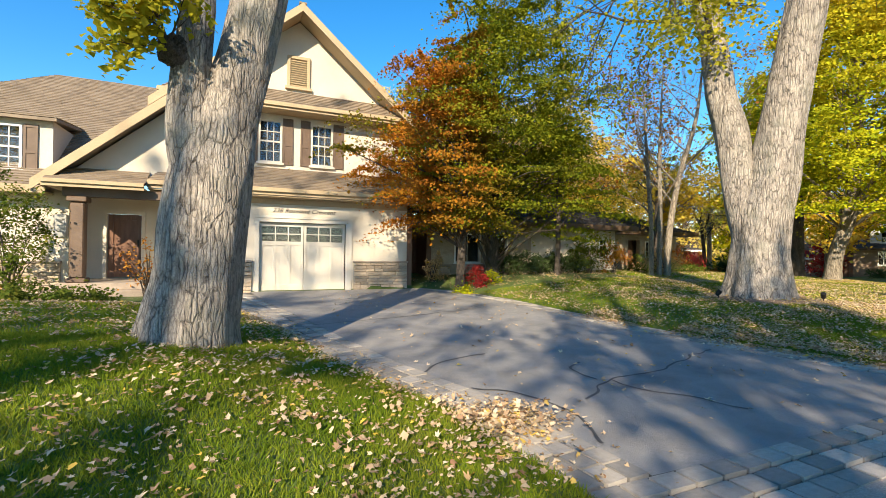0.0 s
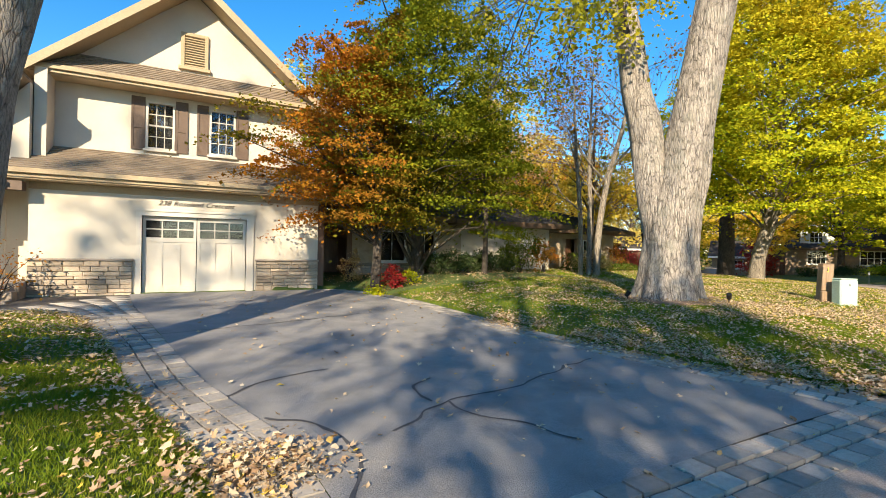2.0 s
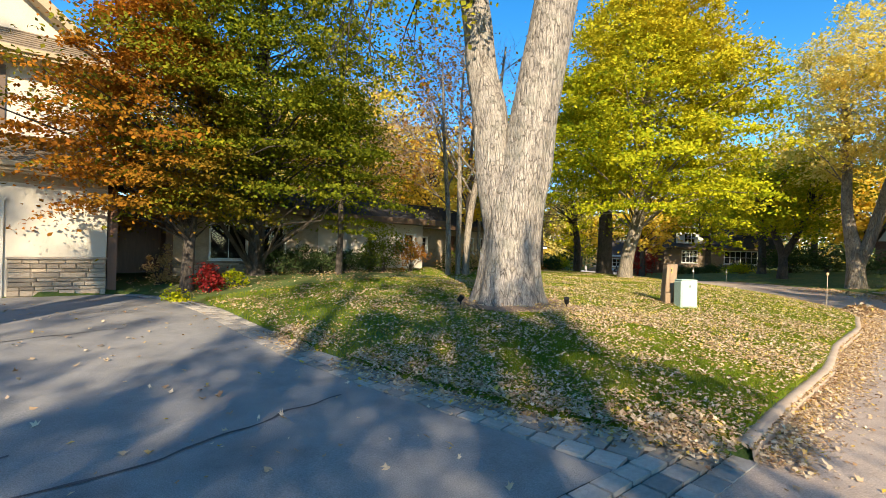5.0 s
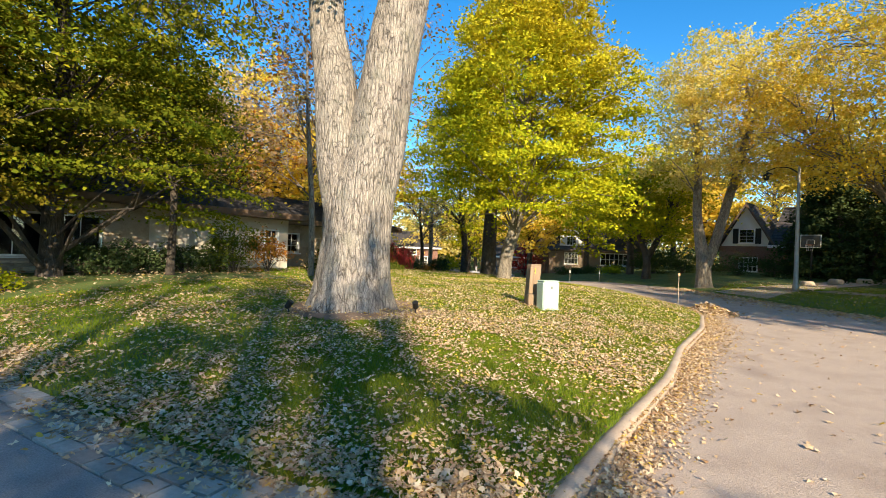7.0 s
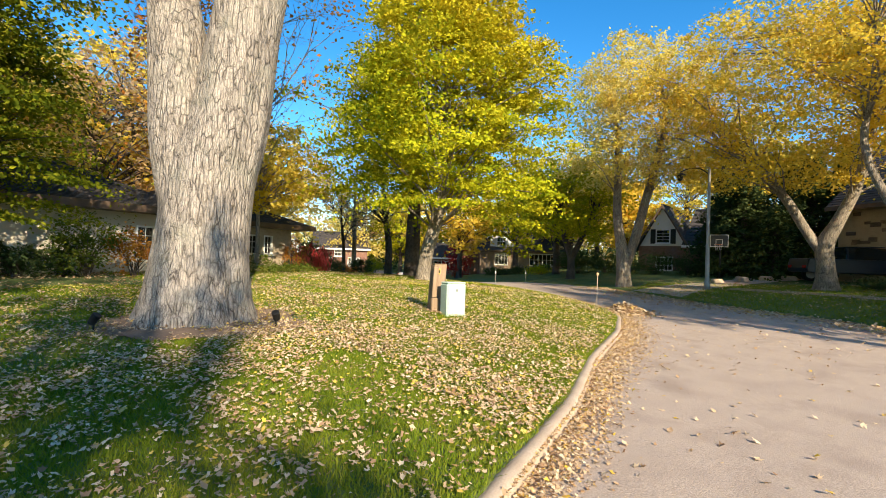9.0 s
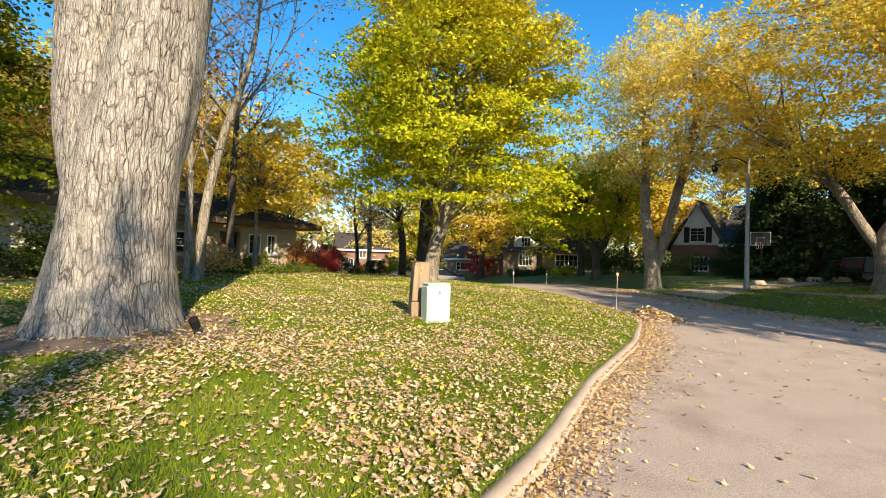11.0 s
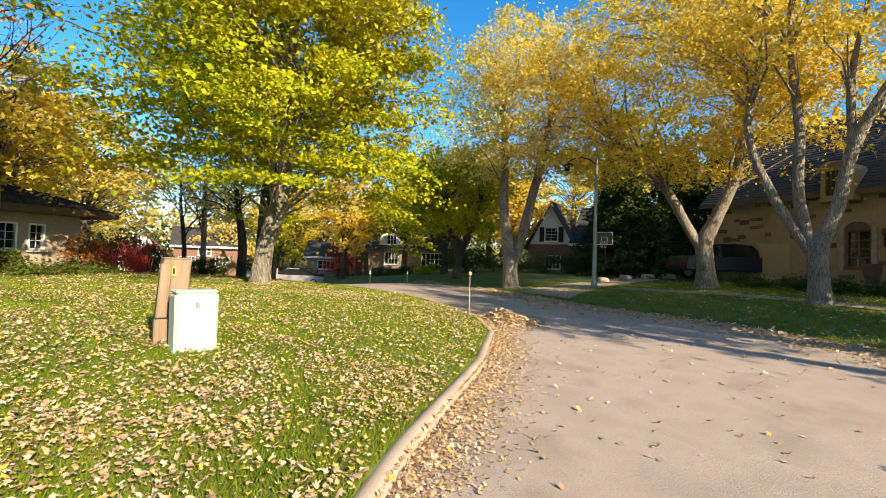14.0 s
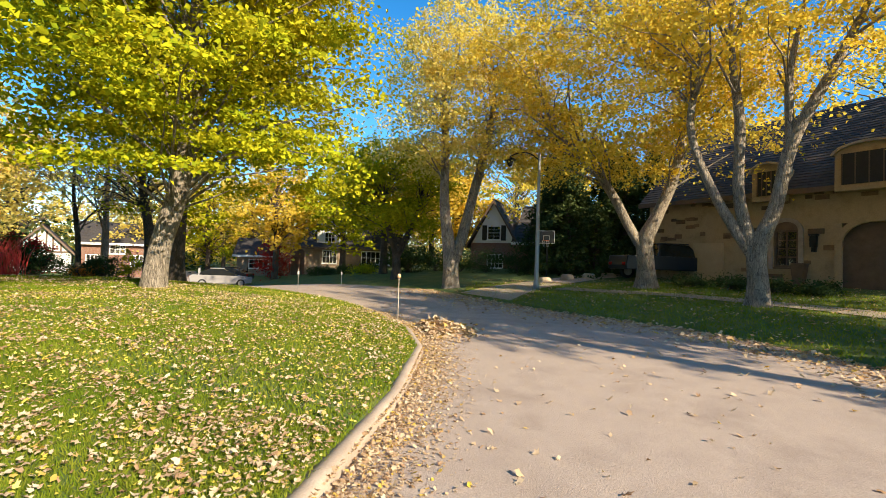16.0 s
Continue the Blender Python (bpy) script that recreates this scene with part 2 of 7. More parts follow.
def leafy(name, colours, drift=None, drift_axis=(1, 0, 0), centre=0.0, width=2.0, through_light=0.4, patches=0.9, patch_scale=0.9):
    """Leaves: one colour a leaf out of a range, with a slow change over the crown."""
    m = bpy.data.materials.new(name)
    m.use_nodes = True
    nt = m.node_tree
    nt.nodes.clear()
    ge = nt.nodes.new("ShaderNodeNewGeometry")
    pick = ge.outputs["Random Per Island"]
    if patches:
        blot = tex(nt, scale=patch_scale, detail=3, rough=0.55)
        sp = nt.nodes.new("ShaderNodeMapRange")
        sp.inputs[1].default_value, sp.inputs[2].default_value = 0.5 - 0.28 / patches, 0.5 + 0.28 / patches
        nt.links.new(blot.outputs[0], sp.inputs[0])
        mx = nt.nodes.new("ShaderNodeMix")
        mx.inputs[0].default_value = 0.5
        nt.links.new(pick, mx.inputs[2])
        nt.links.new(sp.outputs[0], mx.inputs[3])
        pick = mx.outputs[0]
    c = ramp(nt, pick, colours)
    if drift:
        tc = nt.nodes.new("ShaderNodeTexCoord")
        dot = nt.nodes.new("ShaderNodeVectorMath")
        dot.operation = "DOT_PRODUCT"
        dot.inputs[1].default_value = drift_axis
        nt.links.new(tc.outputs["Object"], dot.inputs[0])
        nz = tex(nt, scale=0.7, detail=3)
        mp = nt.nodes.new("ShaderNodeMapRange")
        mp.inputs[1].default_value, mp.inputs[2].default_value = centre - width, centre + width
        nt.links.new(dot.outputs["Value"], mp.inputs[0])
        ad = nt.nodes.new("ShaderNodeMath")
        ad.operation, ad.use_clamp = "MULTIPLY_ADD", True
        nt.links.new(nz.outputs[0], ad.inputs[0])
        ad.inputs[1].default_value = 1.6
        sb = nt.nodes.new("ShaderNodeMath")
        sb.operation = "SUBTRACT"
        nt.links.new(mp.outputs[0], sb.inputs[0])
        sb.inputs[1].default_value = 0.8
        nt.links.new(sb.outputs[0], ad.inputs[2])
        c = mixc(nt, "MIX", ad.outputs[0], c, ramp(nt, pick, drift))
    df, tr, mx, out = (nt.nodes.new("ShaderNode" + k) for k in ("BsdfDiffuse", "BsdfTranslucent", "MixShader", "OutputMaterial"))
    nt.links.new(c, df.inputs[0])
    nt.links.new(mixc(nt, "MULTIPLY", 0.5, c, (1.0, 0.95, 0.5)), tr.inputs[0])
    mx.inputs[0].default_value = through_light
    nt.links.new(df.outputs[0], mx.inputs[1])
    nt.links.new(tr.outputs[0], mx.inputs[2])
    nt.links.new(mx.outputs[0], out.inputs[0])
    return m


def bark(name, dark, light, scale=1.0, moss=None):
    """Flaking bark: long uneven plates, each of its own tone, parted by crooked dark furrows."""
    m, nt, b = shader(name)
    tc = nt.nodes.new("ShaderNodeTexCoord")
    src = tc.outputs["Object"]
    for k, amount in ((1.6, (0.07, 0.07, 0.5)), (9.0, (0.016, 0.016, 0.3))):
        warp = tex(nt, scale=k * scale, detail=3)
        off = nt.nodes.new("ShaderNodeVectorMath")
        off.operation = "MULTIPLY_ADD"
        nt.links.new(warp.outputs["Color"], off.inputs[0])
        off.inputs[1].default_value = amount
        nt.links.new(src, off.inputs[2])
        src = off.outputs[0]
    mp = nt.nodes.new("ShaderNodeMapping")
    mp.inputs["Scale"].default_value = (1.0, 1.0, 0.2)
    nt.links.new(src, mp.inputs[0])
    furrows = []
    for s, wide in ((13 * scale, 0.16), (30 * scale, 0.22)):
        v = nt.nodes.new("ShaderNodeTexVoronoi")
        v.feature = "DISTANCE_TO_EDGE"
        v.inputs["Scale"].default_value = s
        nt.links.new(mp.outputs[0], v.inputs["Vector"])
        furrows.append(ramp(nt, v.outputs["Distance"], [(0.05,) * 3, (0.75,) * 3, (1, 1, 1)], [0.0, wide * 0.5, wide * 1.6]))
    plate = nt.nodes.new("ShaderNodeTexVoronoi")
    plate.inputs["Scale"].default_value = 13 * scale
    nt.links.new(mp.outputs[0], plate.inputs["Vector"])
    f = tex(nt, scale=46 * scale, detail=8, rough=0.8, stretch=(1.6, 1.6, 0.7))
    l = tex(nt, scale=1.5, detail=5)
    broken = tex(nt, scale=5.0 * scale, detail=4)
    depth = mixc(nt, "MIX", ramp(nt, broken.outputs[0], [(0.15,) * 3, (1, 1, 1)], [0.36, 0.56]), (1.0, 1.0, 1.0), furrows[0])
    c = mixc(nt, "MIX", depth, dark, light)
    c = mixc(nt, "MULTIPLY", 0.45, c, furrows[1])
    c = mixc(nt, "OVERLAY", 0.35, c, ramp(nt, plate.outputs["Color"], [(0.3,) * 3, (0.68,) * 3]))
    c = mixc(nt, "OVERLAY", 0.6, c, ramp(nt, f.outputs[0], [(0.2,) * 3, (0.8,) * 3], [0.3, 0.7]))
    c = mixc(nt, "OVERLAY", 0.55, c, ramp(nt, l.outputs[0], [(0.32,) * 3, (0.68,) * 3], [0.35, 0.65]))
    if moss:
        c = mixc(nt, "MIX", ramp(nt, l.outputs[0], [(0, 0, 0), (0.55,) * 3], [0.5, 0.66]), c, moss)
    nt.links.new(c, b.inputs["Base Color"])
    b.inputs["Roughness"].default_value = 0.95
    ad = nt.nodes.new("ShaderNodeMath")
    ad.operation = "MULTIPLY_ADD"
    nt.links.new(furrows[1], ad.inputs[0])
    ad.inputs[1].default_value = 0.4
    nt.links.new(depth, ad.inputs[2])
    ad2 = nt.nodes.new("ShaderNodeMath")
    ad2.operation = "MULTIPLY_ADD"
    nt.links.new(f.outputs[0], ad2.inputs[0])
    ad2.inputs[1].default_value = 0.5
    nt.links.new(ad.outputs[0], ad2.inputs[2])
    bump(nt, b, ad2.outputs[0], 0.9, 0.03)
    return m


def shingled(name, colours):
    m, nt, b = shader(name)
    ge = nt.nodes.new("ShaderNodeNewGeometry")
    nz = tex(nt, scale=14, detail=6, stretch=(1, 1, 3))
    big = tex(nt, scale=0.8, detail=5)
    vor = tex(nt, "ShaderNodeTexVoronoi", scale=5.0, stretch=(0.8, 1.1, 1.6))
    c = ramp(nt, vor.outputs["Color"], colours)
    c = mixc(nt, "OVERLAY", 0.5, c, ramp(nt, nz.outputs[0], [(0.3,) * 3, (0.7,) * 3]))
    c = mixc(nt, "OVERLAY", 0.4, c, ramp(nt, big.outputs[0], [(0.3,) * 3, (0.68,) * 3]))
    c = mixc(nt, "OVERLAY", 0.35, c, ramp(nt, ge.outputs["Random Per Island"], [(0.35,) * 3, (0.62,) * 3]))
    nt.links.new(c, b.inputs["Base Color"])
    b.inputs["Roughness"].default_value = 0.92
    bump(nt, b, nz.outputs[0], 0.4, 0.01)
    return m


def bricked(name, c1, c2, mortar, scale=4.6):
    m, nt, b = shader(name)
    br = tex(nt, "ShaderNodeTexBrick", scale=scale, stretch=(1, 1, 1))
    tc = nt.nodes.new("ShaderNodeTexCoord")
    sep = nt.nodes.new("ShaderNodeSeparateXYZ")
    cb = nt.nodes.new("ShaderNodeCombineXYZ")
    su = nt.nodes.new("ShaderNodeMath")
    nt.links.new(tc.outputs["Object"], sep.inputs[0])
    nt.links.new(sep.outputs[0], su.inputs[0])
    nt.links.new(sep.outputs[1], su.inputs[1])
    nt.links.new(su.outputs[0], cb.inputs[0])
    nt.links.new(sep.outputs[2], cb.inputs[1])
    nt.links.new(cb.outputs[0], br.inputs["Vector"])
    for k, v in (("Color1", c1), ("Color2", c2), ("Mortar", mortar)):
        br.inputs[k].default_value = (*v, 1)
    br.inputs["Mortar Size"].default_value = 0.015
    nz = tex(nt, scale=6, detail=6)
    c = mixc(nt, "OVERLAY", 0.5, br.outputs["Color"], ramp(nt, nz.outputs[0], [(0.25,) * 3, (0.75,) * 3]))
    nt.links.new(c, b.inputs["Base Color"])
    b.inputs["Roughness"].default_value = 0.9
    bump(nt, b, br.outputs["Fac"], -0.4, 0.01)
    return m


def glassy(name):
    m, nt, b = shader(name)
    b.inputs["Base Color"].default_value = (0.85, 0.9, 0.92, 1)
    b.inputs["Roughness"].default_value, b.inputs["IOR"].default_value = 0.02, 1.45
    b.inputs["Transmission Weight"].default_value = 1.0
    return m


STUCCO = surf("stucco", [(0.52, 0.46, 0.375), (0.62, 0.555, 0.46)], 0.8, 90, 0.92, 0.35, 0.006)
TRIM = surf("tan_paint", [(0.37, 0.275, 0.165), (0.43, 0.325, 0.20)], 1.5, 30, 0.7, 0.1)
CREAM = surf("cream_paint", [(0.57, 0.51, 0.42), (0.63, 0.57, 0.48)], 1.2, 40, 0.55, 0.08)
WHITE = surf("white_paint", [(0.74, 0.73, 0.70), (0.82, 0.81, 0.78)], 2.0, 40, 0.5, 0.05)
BROWN = surf("brown_paint", [(0.09, 0.055, 0.035), (0.14, 0.09, 0.06)], 3.0, 50, 0.6, 0.15)
DOORWOOD = surf("stained_wood", [(0.10, 0.045, 0.025), (0.17, 0.08, 0.045)], 3.0, 30, 0.45, 0.2, stretch=(5, 5, 0.6))
ROOF_TAN = shingled("tan_shingles", [(0.19, 0.145, 0.105), (0.26, 0.205, 0.15), (0.15, 0.115, 0.085)])
ROOF_DARK = shingled("dark_shingles", [(0.034, 0.031, 0.031), (0.06, 0.053, 0.052), (0.045, 0.04, 0.039)])
STONE = surf("ledge_stone", [(0.30, 0.23, 0.16), (0.45, 0.37, 0.28), (0.38, 0.29, 0.22)], 2.5, 26, 0.9, 0.6, 0.012, per_piece=0.5)
MORTAR = surf("mortar", [(0.30, 0.27, 0.22), (0.36, 0.33, 0.28)], 4, 60, 0.95)
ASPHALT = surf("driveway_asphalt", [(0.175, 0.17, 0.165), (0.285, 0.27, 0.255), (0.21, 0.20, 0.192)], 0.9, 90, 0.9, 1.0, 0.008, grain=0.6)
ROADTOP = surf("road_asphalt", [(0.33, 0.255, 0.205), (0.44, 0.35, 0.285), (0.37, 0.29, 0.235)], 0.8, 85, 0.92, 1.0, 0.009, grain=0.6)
TAR = surf("tar_seal", [(0.055, 0.055, 0.06), (0.08, 0.08, 0.085)], 4, 80, 0.7, 0.3)
CONCRETE = surf("concrete", [(0.24, 0.19, 0.15), (0.40, 0.33, 0.26)], 2.6, 70, 0.9, 0.4)
KERBSTONE = surf("kerb_concrete", [(0.34, 0.26, 0.195), (0.48, 0.385, 0.295)], 2.2, 60, 0.9, 0.4)
PAVER = surf("paver_stone", [(0.29, 0.265, 0.235), (0.40, 0.365, 0.325)], 3.0, 70, 0.92, 0.5, 0.006, per_piece=0.4)
SAND = surf("joint_sand", [(0.08, 0.068, 0.055), (0.14, 0.12, 0.10)], 5, 80, 0.95)
SOIL = surf("bare_soil", [(0.16, 0.105, 0.07), (0.24, 0.165, 0.115)], 3, 50, 0.95, 0.6, 0.01)
TURF = surf("turf", [(0.05, 0.085, 0.014), (0.085, 0.13, 0.02), (0.14, 0.145, 0.035)], 1.4, 40, 0.95, 0.8, 0.02)
BLADE = leafy("grass_blades", [(0.085, 0.15, 0.014), (0.15, 0.225, 0.018), (0.25, 0.285, 0.03), (0.38, 0.34, 0.08)], through_light=0.35, patch_scale=1.1)
FALLEN = leafy("fallen_leaves", [(0.27, 0.15, 0.085), (0.55, 0.39, 0.24), (0.70, 0.55, 0.37), (0.36, 0.22, 0.12), (0.62, 0.46, 0.29), (0.77, 0.64, 0.45), (0.48, 0.31, 0.18), (0.68, 0.48, 0.07)], through_light=0.2, patches=0)
YELLOWFALL = leafy("fallen_yellow_leaves", [(0.60, 0.50, 0.07), (0.74, 0.60, 0.10), (0.80, 0.68, 0.22), (0.66, 0.54, 0.10)], through_light=0.25, patches=0)
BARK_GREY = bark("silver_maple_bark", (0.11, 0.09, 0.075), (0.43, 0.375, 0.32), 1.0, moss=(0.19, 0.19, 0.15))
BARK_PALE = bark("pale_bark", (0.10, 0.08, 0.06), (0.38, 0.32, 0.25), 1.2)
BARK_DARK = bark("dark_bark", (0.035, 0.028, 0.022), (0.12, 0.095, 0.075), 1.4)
GLASS = glassy("window_glass")
# near-black paint that stands in for the shade of unlit rooms
DARKROOM = surf("painted_dark_interior", [(0.02, 0.018, 0.016), (0.035, 0.03, 0.027)], 1, 10, 0.9)
IRON = surf("black_iron", [(0.02, 0.02, 0.02), (0.03, 0.03, 0.03)], 5, 50, 0.5, 0.1, metal=0.6)
GALV = surf("weathered_steel", [(0.28, 0.28, 0.27), (0.36, 0.36, 0.35)], 3, 60, 0.5, 0.1, metal=0.5)
POSTWOOD = surf("weathered_timber", [(0.22, 0.145, 0.085), (0.33, 0.235, 0.15)], 2.0, 25, 0.9, 0.5, stretch=(6, 6, 0.5))
PALEBOX = surf("pale_green_plastic", [(0.43, 0.55, 0.45), (0.48, 0.60, 0.50)], 2, 30, 0.45, 0.05)

# ---- ground, road, drive ----
NORTH_KERB = [(-60, -13.0), (-8, -12.95), (1.6, -12.95), (8.5, -12.93), (10, -12.8), (12.65, -12.63), (15.2, -12.25), (18.3, -12.05), (21, -11.6), (22.9, -10.8), (24.5, -9.7), (26.1, -8.5), (27.8, -6.8), (30, -3.4), (31.5, 0.5), (34, 6), (38, 13), (46, 24), (70, 48)]
SOUTH_EDGE = [(-60, -19.4), (-8, -19.4), (1.6, -19.4), (7.7, -19.4), (12, -19.4), (16, -19.4), (19, -19.4), (21.5, -19.2), (23.4, -18.8), (25.2, -17.8), (26.4, -17), (27.7, -15.06), (29.2, -13.4), (31.1, -11.65), (35.8, -8), (38.5, -3), (43, 5), (52, 17), (76, 41)]
DRIVE_L = [(2.25, -12.4), (2.15, -10.8), (1.54, -8.8), (1.1, -6.7), (0.6, -4.2), (0.0, -1.3), (-0.1, -0.12)]
DRIVE_R = [(7.38, -12.4), (7.2, -11.4), (7.05, -10.7), (6.8, -9.4), (6.5, -7.8), (6.4, -6.5), (6.2, -3.5), (5.85, -1.3), (4.9, -0.12)]
BAND_L = [(1.66, -12.4), (1.5, -10.8), (0.85, -8.8), (0.4, -6.7), (-0.35, -4.2), (-1.2, -3.0), (-2.3, -2.6)]
BAND_R = [(8.2, -12.4), (7.78, -11.4), (7.6, -10.7), (7.28, -9.4), (7.0, -7.8), (6.9, -6.5), (6.7, -3.5), (6.3, -1.3), (5.3, -0.12)]


def sm(v):
    v = np.clip(v, 0, 1)
    return v * v * (3 - 2 * v)


def line_dist(x, y, line):
    best = np.full(np.shape(x), 1e9)
    for (ax, ay), (bx, by) in zip(line, line[1:]):
        dx, dy = bx - ax, by - ay
        t = np.clip(((x - ax) * dx + (y - ay) * dy) / (dx * dx + dy * dy), 0, 1)
        best = np.minimum(best, np.hypot(x - ax - t * dx, y - ay - t * dy))
    return best


def inside(x, y, poly):
    res = np.zeros(np.shape(x), dtype=bool)
    for (ax, ay), (bx, by) in zip(poly, poly[1:] + poly[:1]):
        if ay == by:
            continue
        c = (ay > y) != (by > y)
        res ^= c & (x < (bx - ax) * (y - ay) / (by - ay) + ax)
    return res


ROAD_POLY = NORTH_KERB + SOUTH_EDGE[::-1]
DRIVE_POLY = [(1.66, -13.0)] + BAND_L + [(-2.3, -0.1)] + BAND_R[::-1] + [(8.6, -13.0)]


def road_z(x, y):
    return -0.05 - 0.07 * sm((x - 8) / 8) + 0.06 * sm((x - 24) / 9) - 1.25 * sm((y + 6) / 22) * sm((x - 24) / 20)


def drive_z(x, y):
    return 0.024 * np.clip(y + 10, 0, 10) - 0.11 * np.clip(-12.4 - y, 0, 0.6) + 0 * x


def lawn_z(x, y):
    x, y = np.asarray(x, float), np.asarray(y, float)
    dn, ds = line_dist(x, y, NORTH_KERB), line_dist(x, y, SOUTH_EDGE)
    north = dn < ds
    dd = np.minimum(line_dist(x, y, BAND_R), line_dist(x, y, BAND_L))
    right = x > 3.5
    d = np.minimum(dn, dd)
    w = dn**2 / (dn**2 + dd**2 + 1e-6)
    edge = (drive_z(x, y) + 0.02) * w + (road_z(x, y) + 0.11) * (1 - w)
    zn = edge + np.where(right, 0.5 * (1 - np.exp(-d / 3.0)), 0.6 * (1 - np.exp(-d / 1.7)) * sm((y + 12.9) / 3.0) * sm((-2.0 - y) / 4.0)) + 0.03 * np.sin(x * 0.9 + 1) * np.sin(y * 0.8) * np.clip(d / 3, 0, 1)
    zs = road_z(x, y) + 0.06 + 0.62 * (1 - np.exp(-ds / 5.0)) + 0.04 * np.clip(ds - 7, 0, 12)
    return np.where(north, zn, zs)


def ground_z(x, y):
    x, y = np.asarray(x, float), np.asarray(y, float)
    z = lawn_z(x, y)
    z = np.where(inside(x, y, ROAD_POLY) | (line_dist(x, y, NORTH_KERB) < 0.05), road_z(x, y) - 0.07, z)
    return np.where(inside(x, y, DRIVE_POLY), drive_z(x, y) - 0.07, z)


def gz(x, y):
    return float(ground_z(np.array([x]), np.array([y]))[0])


xs = np.r_[-1500, -700, -300, -150, -90, np.arange(-60, -12, 4), np.arange(-12, 7, 0.2), np.arange(7, 25, 0.13), np.arange(25, 36, 0.2), np.arange(36, 70, 1.0), np.arange(70, 120, 8), 160, 300, 700, 1500]
ys = np.r_[-1500, -700, -300, -150, -90, np.arange(-60, -24, 4), np.arange(-24, -13.4, 0.25), np.arange(-13.4, -10, 0.09), np.arange(-10, 6, 0.2), np.arange(6, 40, 1.0), np.arange(40, 100, 8), 150, 300, 700, 1500]
GX, GY = np.meshgrid(xs, ys, indexing="ij")
GZ = ground_z(np.clip(GX, -60, 90), np.clip(GY, -60, 60))
ii, jj = np.meshgrid(np.arange(len(xs) - 1), np.arange(len(ys) - 1), indexing="ij")
nyy = len(ys)
GF = np.stack([ii * nyy + jj, (ii + 1) * nyy + jj, (ii + 1) * nyy + jj + 1, ii * nyy + jj + 1], -1).reshape(-1, 4)
tagged(mesh_np("ground", np.stack([GX, GY, GZ], -1).reshape(-1, 3), GF, TURF, smooth=True), "leaf-strewn grassy ground sloping gently to the street", "ground", kind="structure")


def resample(line, n):
    p = np.array(line, float)
    d = np.r_[0, np.cumsum(np.linalg.norm(np.diff(p, axis=0), axis=1))]
    s = np.linspace(0, d[-1], n)
    return np.stack([np.interp(s, d, p[:, 0]), np.interp(s, d, p[:, 1])], -1)


def loft(name, left, right, n, m, zf, mat, label, category, kind="structure"):
    a, b = resample(left, n), resample(right, n)
    t = np.linspace(0, 1, m)[None, :, None]
    P = a[:, None, :] * (1 - t) + b[:, None, :] * t
    Z = zf(P[..., 0], P[..., 1])
    V = np.concatenate([P, Z[..., None]], -1).reshape(-1, 3)
    i, j = np.meshgrid(np.arange(n - 1), np.arange(m - 1), indexing="ij")
    F = np.stack([i * m + j, i * m + j + 1, (i + 1) * m + j + 1, (i + 1) * m + j], -1).reshape(-1, 4)
    return tagged(mesh_np(name, V, F, mat, smooth=True), label, category, kind=kind)


loft("road", SOUTH_EDGE, NORTH_KERB, 300, 14, lambda x, y: road_z(x, y), ROADTOP, "sunlit worn tan-grey asphalt road with fallen leaves", "road")
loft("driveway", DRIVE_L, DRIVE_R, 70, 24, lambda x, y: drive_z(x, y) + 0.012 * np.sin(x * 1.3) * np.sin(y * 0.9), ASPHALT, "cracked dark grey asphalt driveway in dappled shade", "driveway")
SOUTH_WALK = [(18, -23.6), (22, -23.4), (25.5, -22.6), (28.0, -21.4), (30.0, -19.9), (31.6, -17.9), (32.8, -15.6), (33.9, -13.9)]
SOUTH_WALK2 = [(18, -24.8), (22, -24.6), (26.2, -23.7), (28.8, -22.3), (30.9, -20.7), (32.6, -18.4), (33.8, -16.2), (34.8, -14.6)]
loft("pavement", SOUTH_WALK2, SOUTH_WALK, 60, 4, lambda x, y: lawn_z(x, y) + 0.03, CONCRETE, "pale concrete sidewalk across the shaded lawn", "sidewalk")
loft("driveway_far", [(30.6, -12.4), (34, -13.4), (38, -15.2), (44, -19)], [(33.4, -10.0), (37, -11.8), (41, -14.0), (46.5, -17.5)], 40, 8, lambda x, y: np.maximum(lawn_z(x, y), road_z(x, y) + 0.02) + 0.03, ROADTOP, "leaf-littered asphalt drive of the stone house", "driveway")


def kerb(name, line, width=0.15, top=0.132):
    p = resample(line, 160)
    t = np.gradient(p, axis=0)
    t /= np.linalg.norm(t, axis=1)[:, None]
    nrm = np.stack([t[:, 1], -t[:, 0]], -1)
    prof = [(-width, -0.1), (-width, top), (-0.03, top + 0.005), (0.0, top - 0.03), (0.025, -0.1)]
    wig = np.array([noise.noise(Vector((q[0] * 2, q[1] * 2, 0))) for q in p]) * 0.012
    V = np.array([[[*(q + nr * u), road_z(q[0], q[1]) + h + (w if h > 0 else 0)] for u, h in prof] for q, nr, w in zip(p, nrm, wig)])
    n, m = len(p), len(prof)
    i, j = np.meshgrid(np.arange(n - 1), np.arange(m - 1), indexing="ij")
    F = np.stack([i * m + j, i * m + j + 1, (i + 1) * m + j + 1, (i + 1) * m + j], -1).reshape(-1, 4)
    return tagged(mesh_np(name, V.reshape(-1, 3), F, KERBSTONE), "worn pale concrete kerb along the lawn", "kerb", kind="structure")


kerb("kerb", NORTH_KERB[3:17])
kerb("kerb_left", NORTH_KERB[:3])

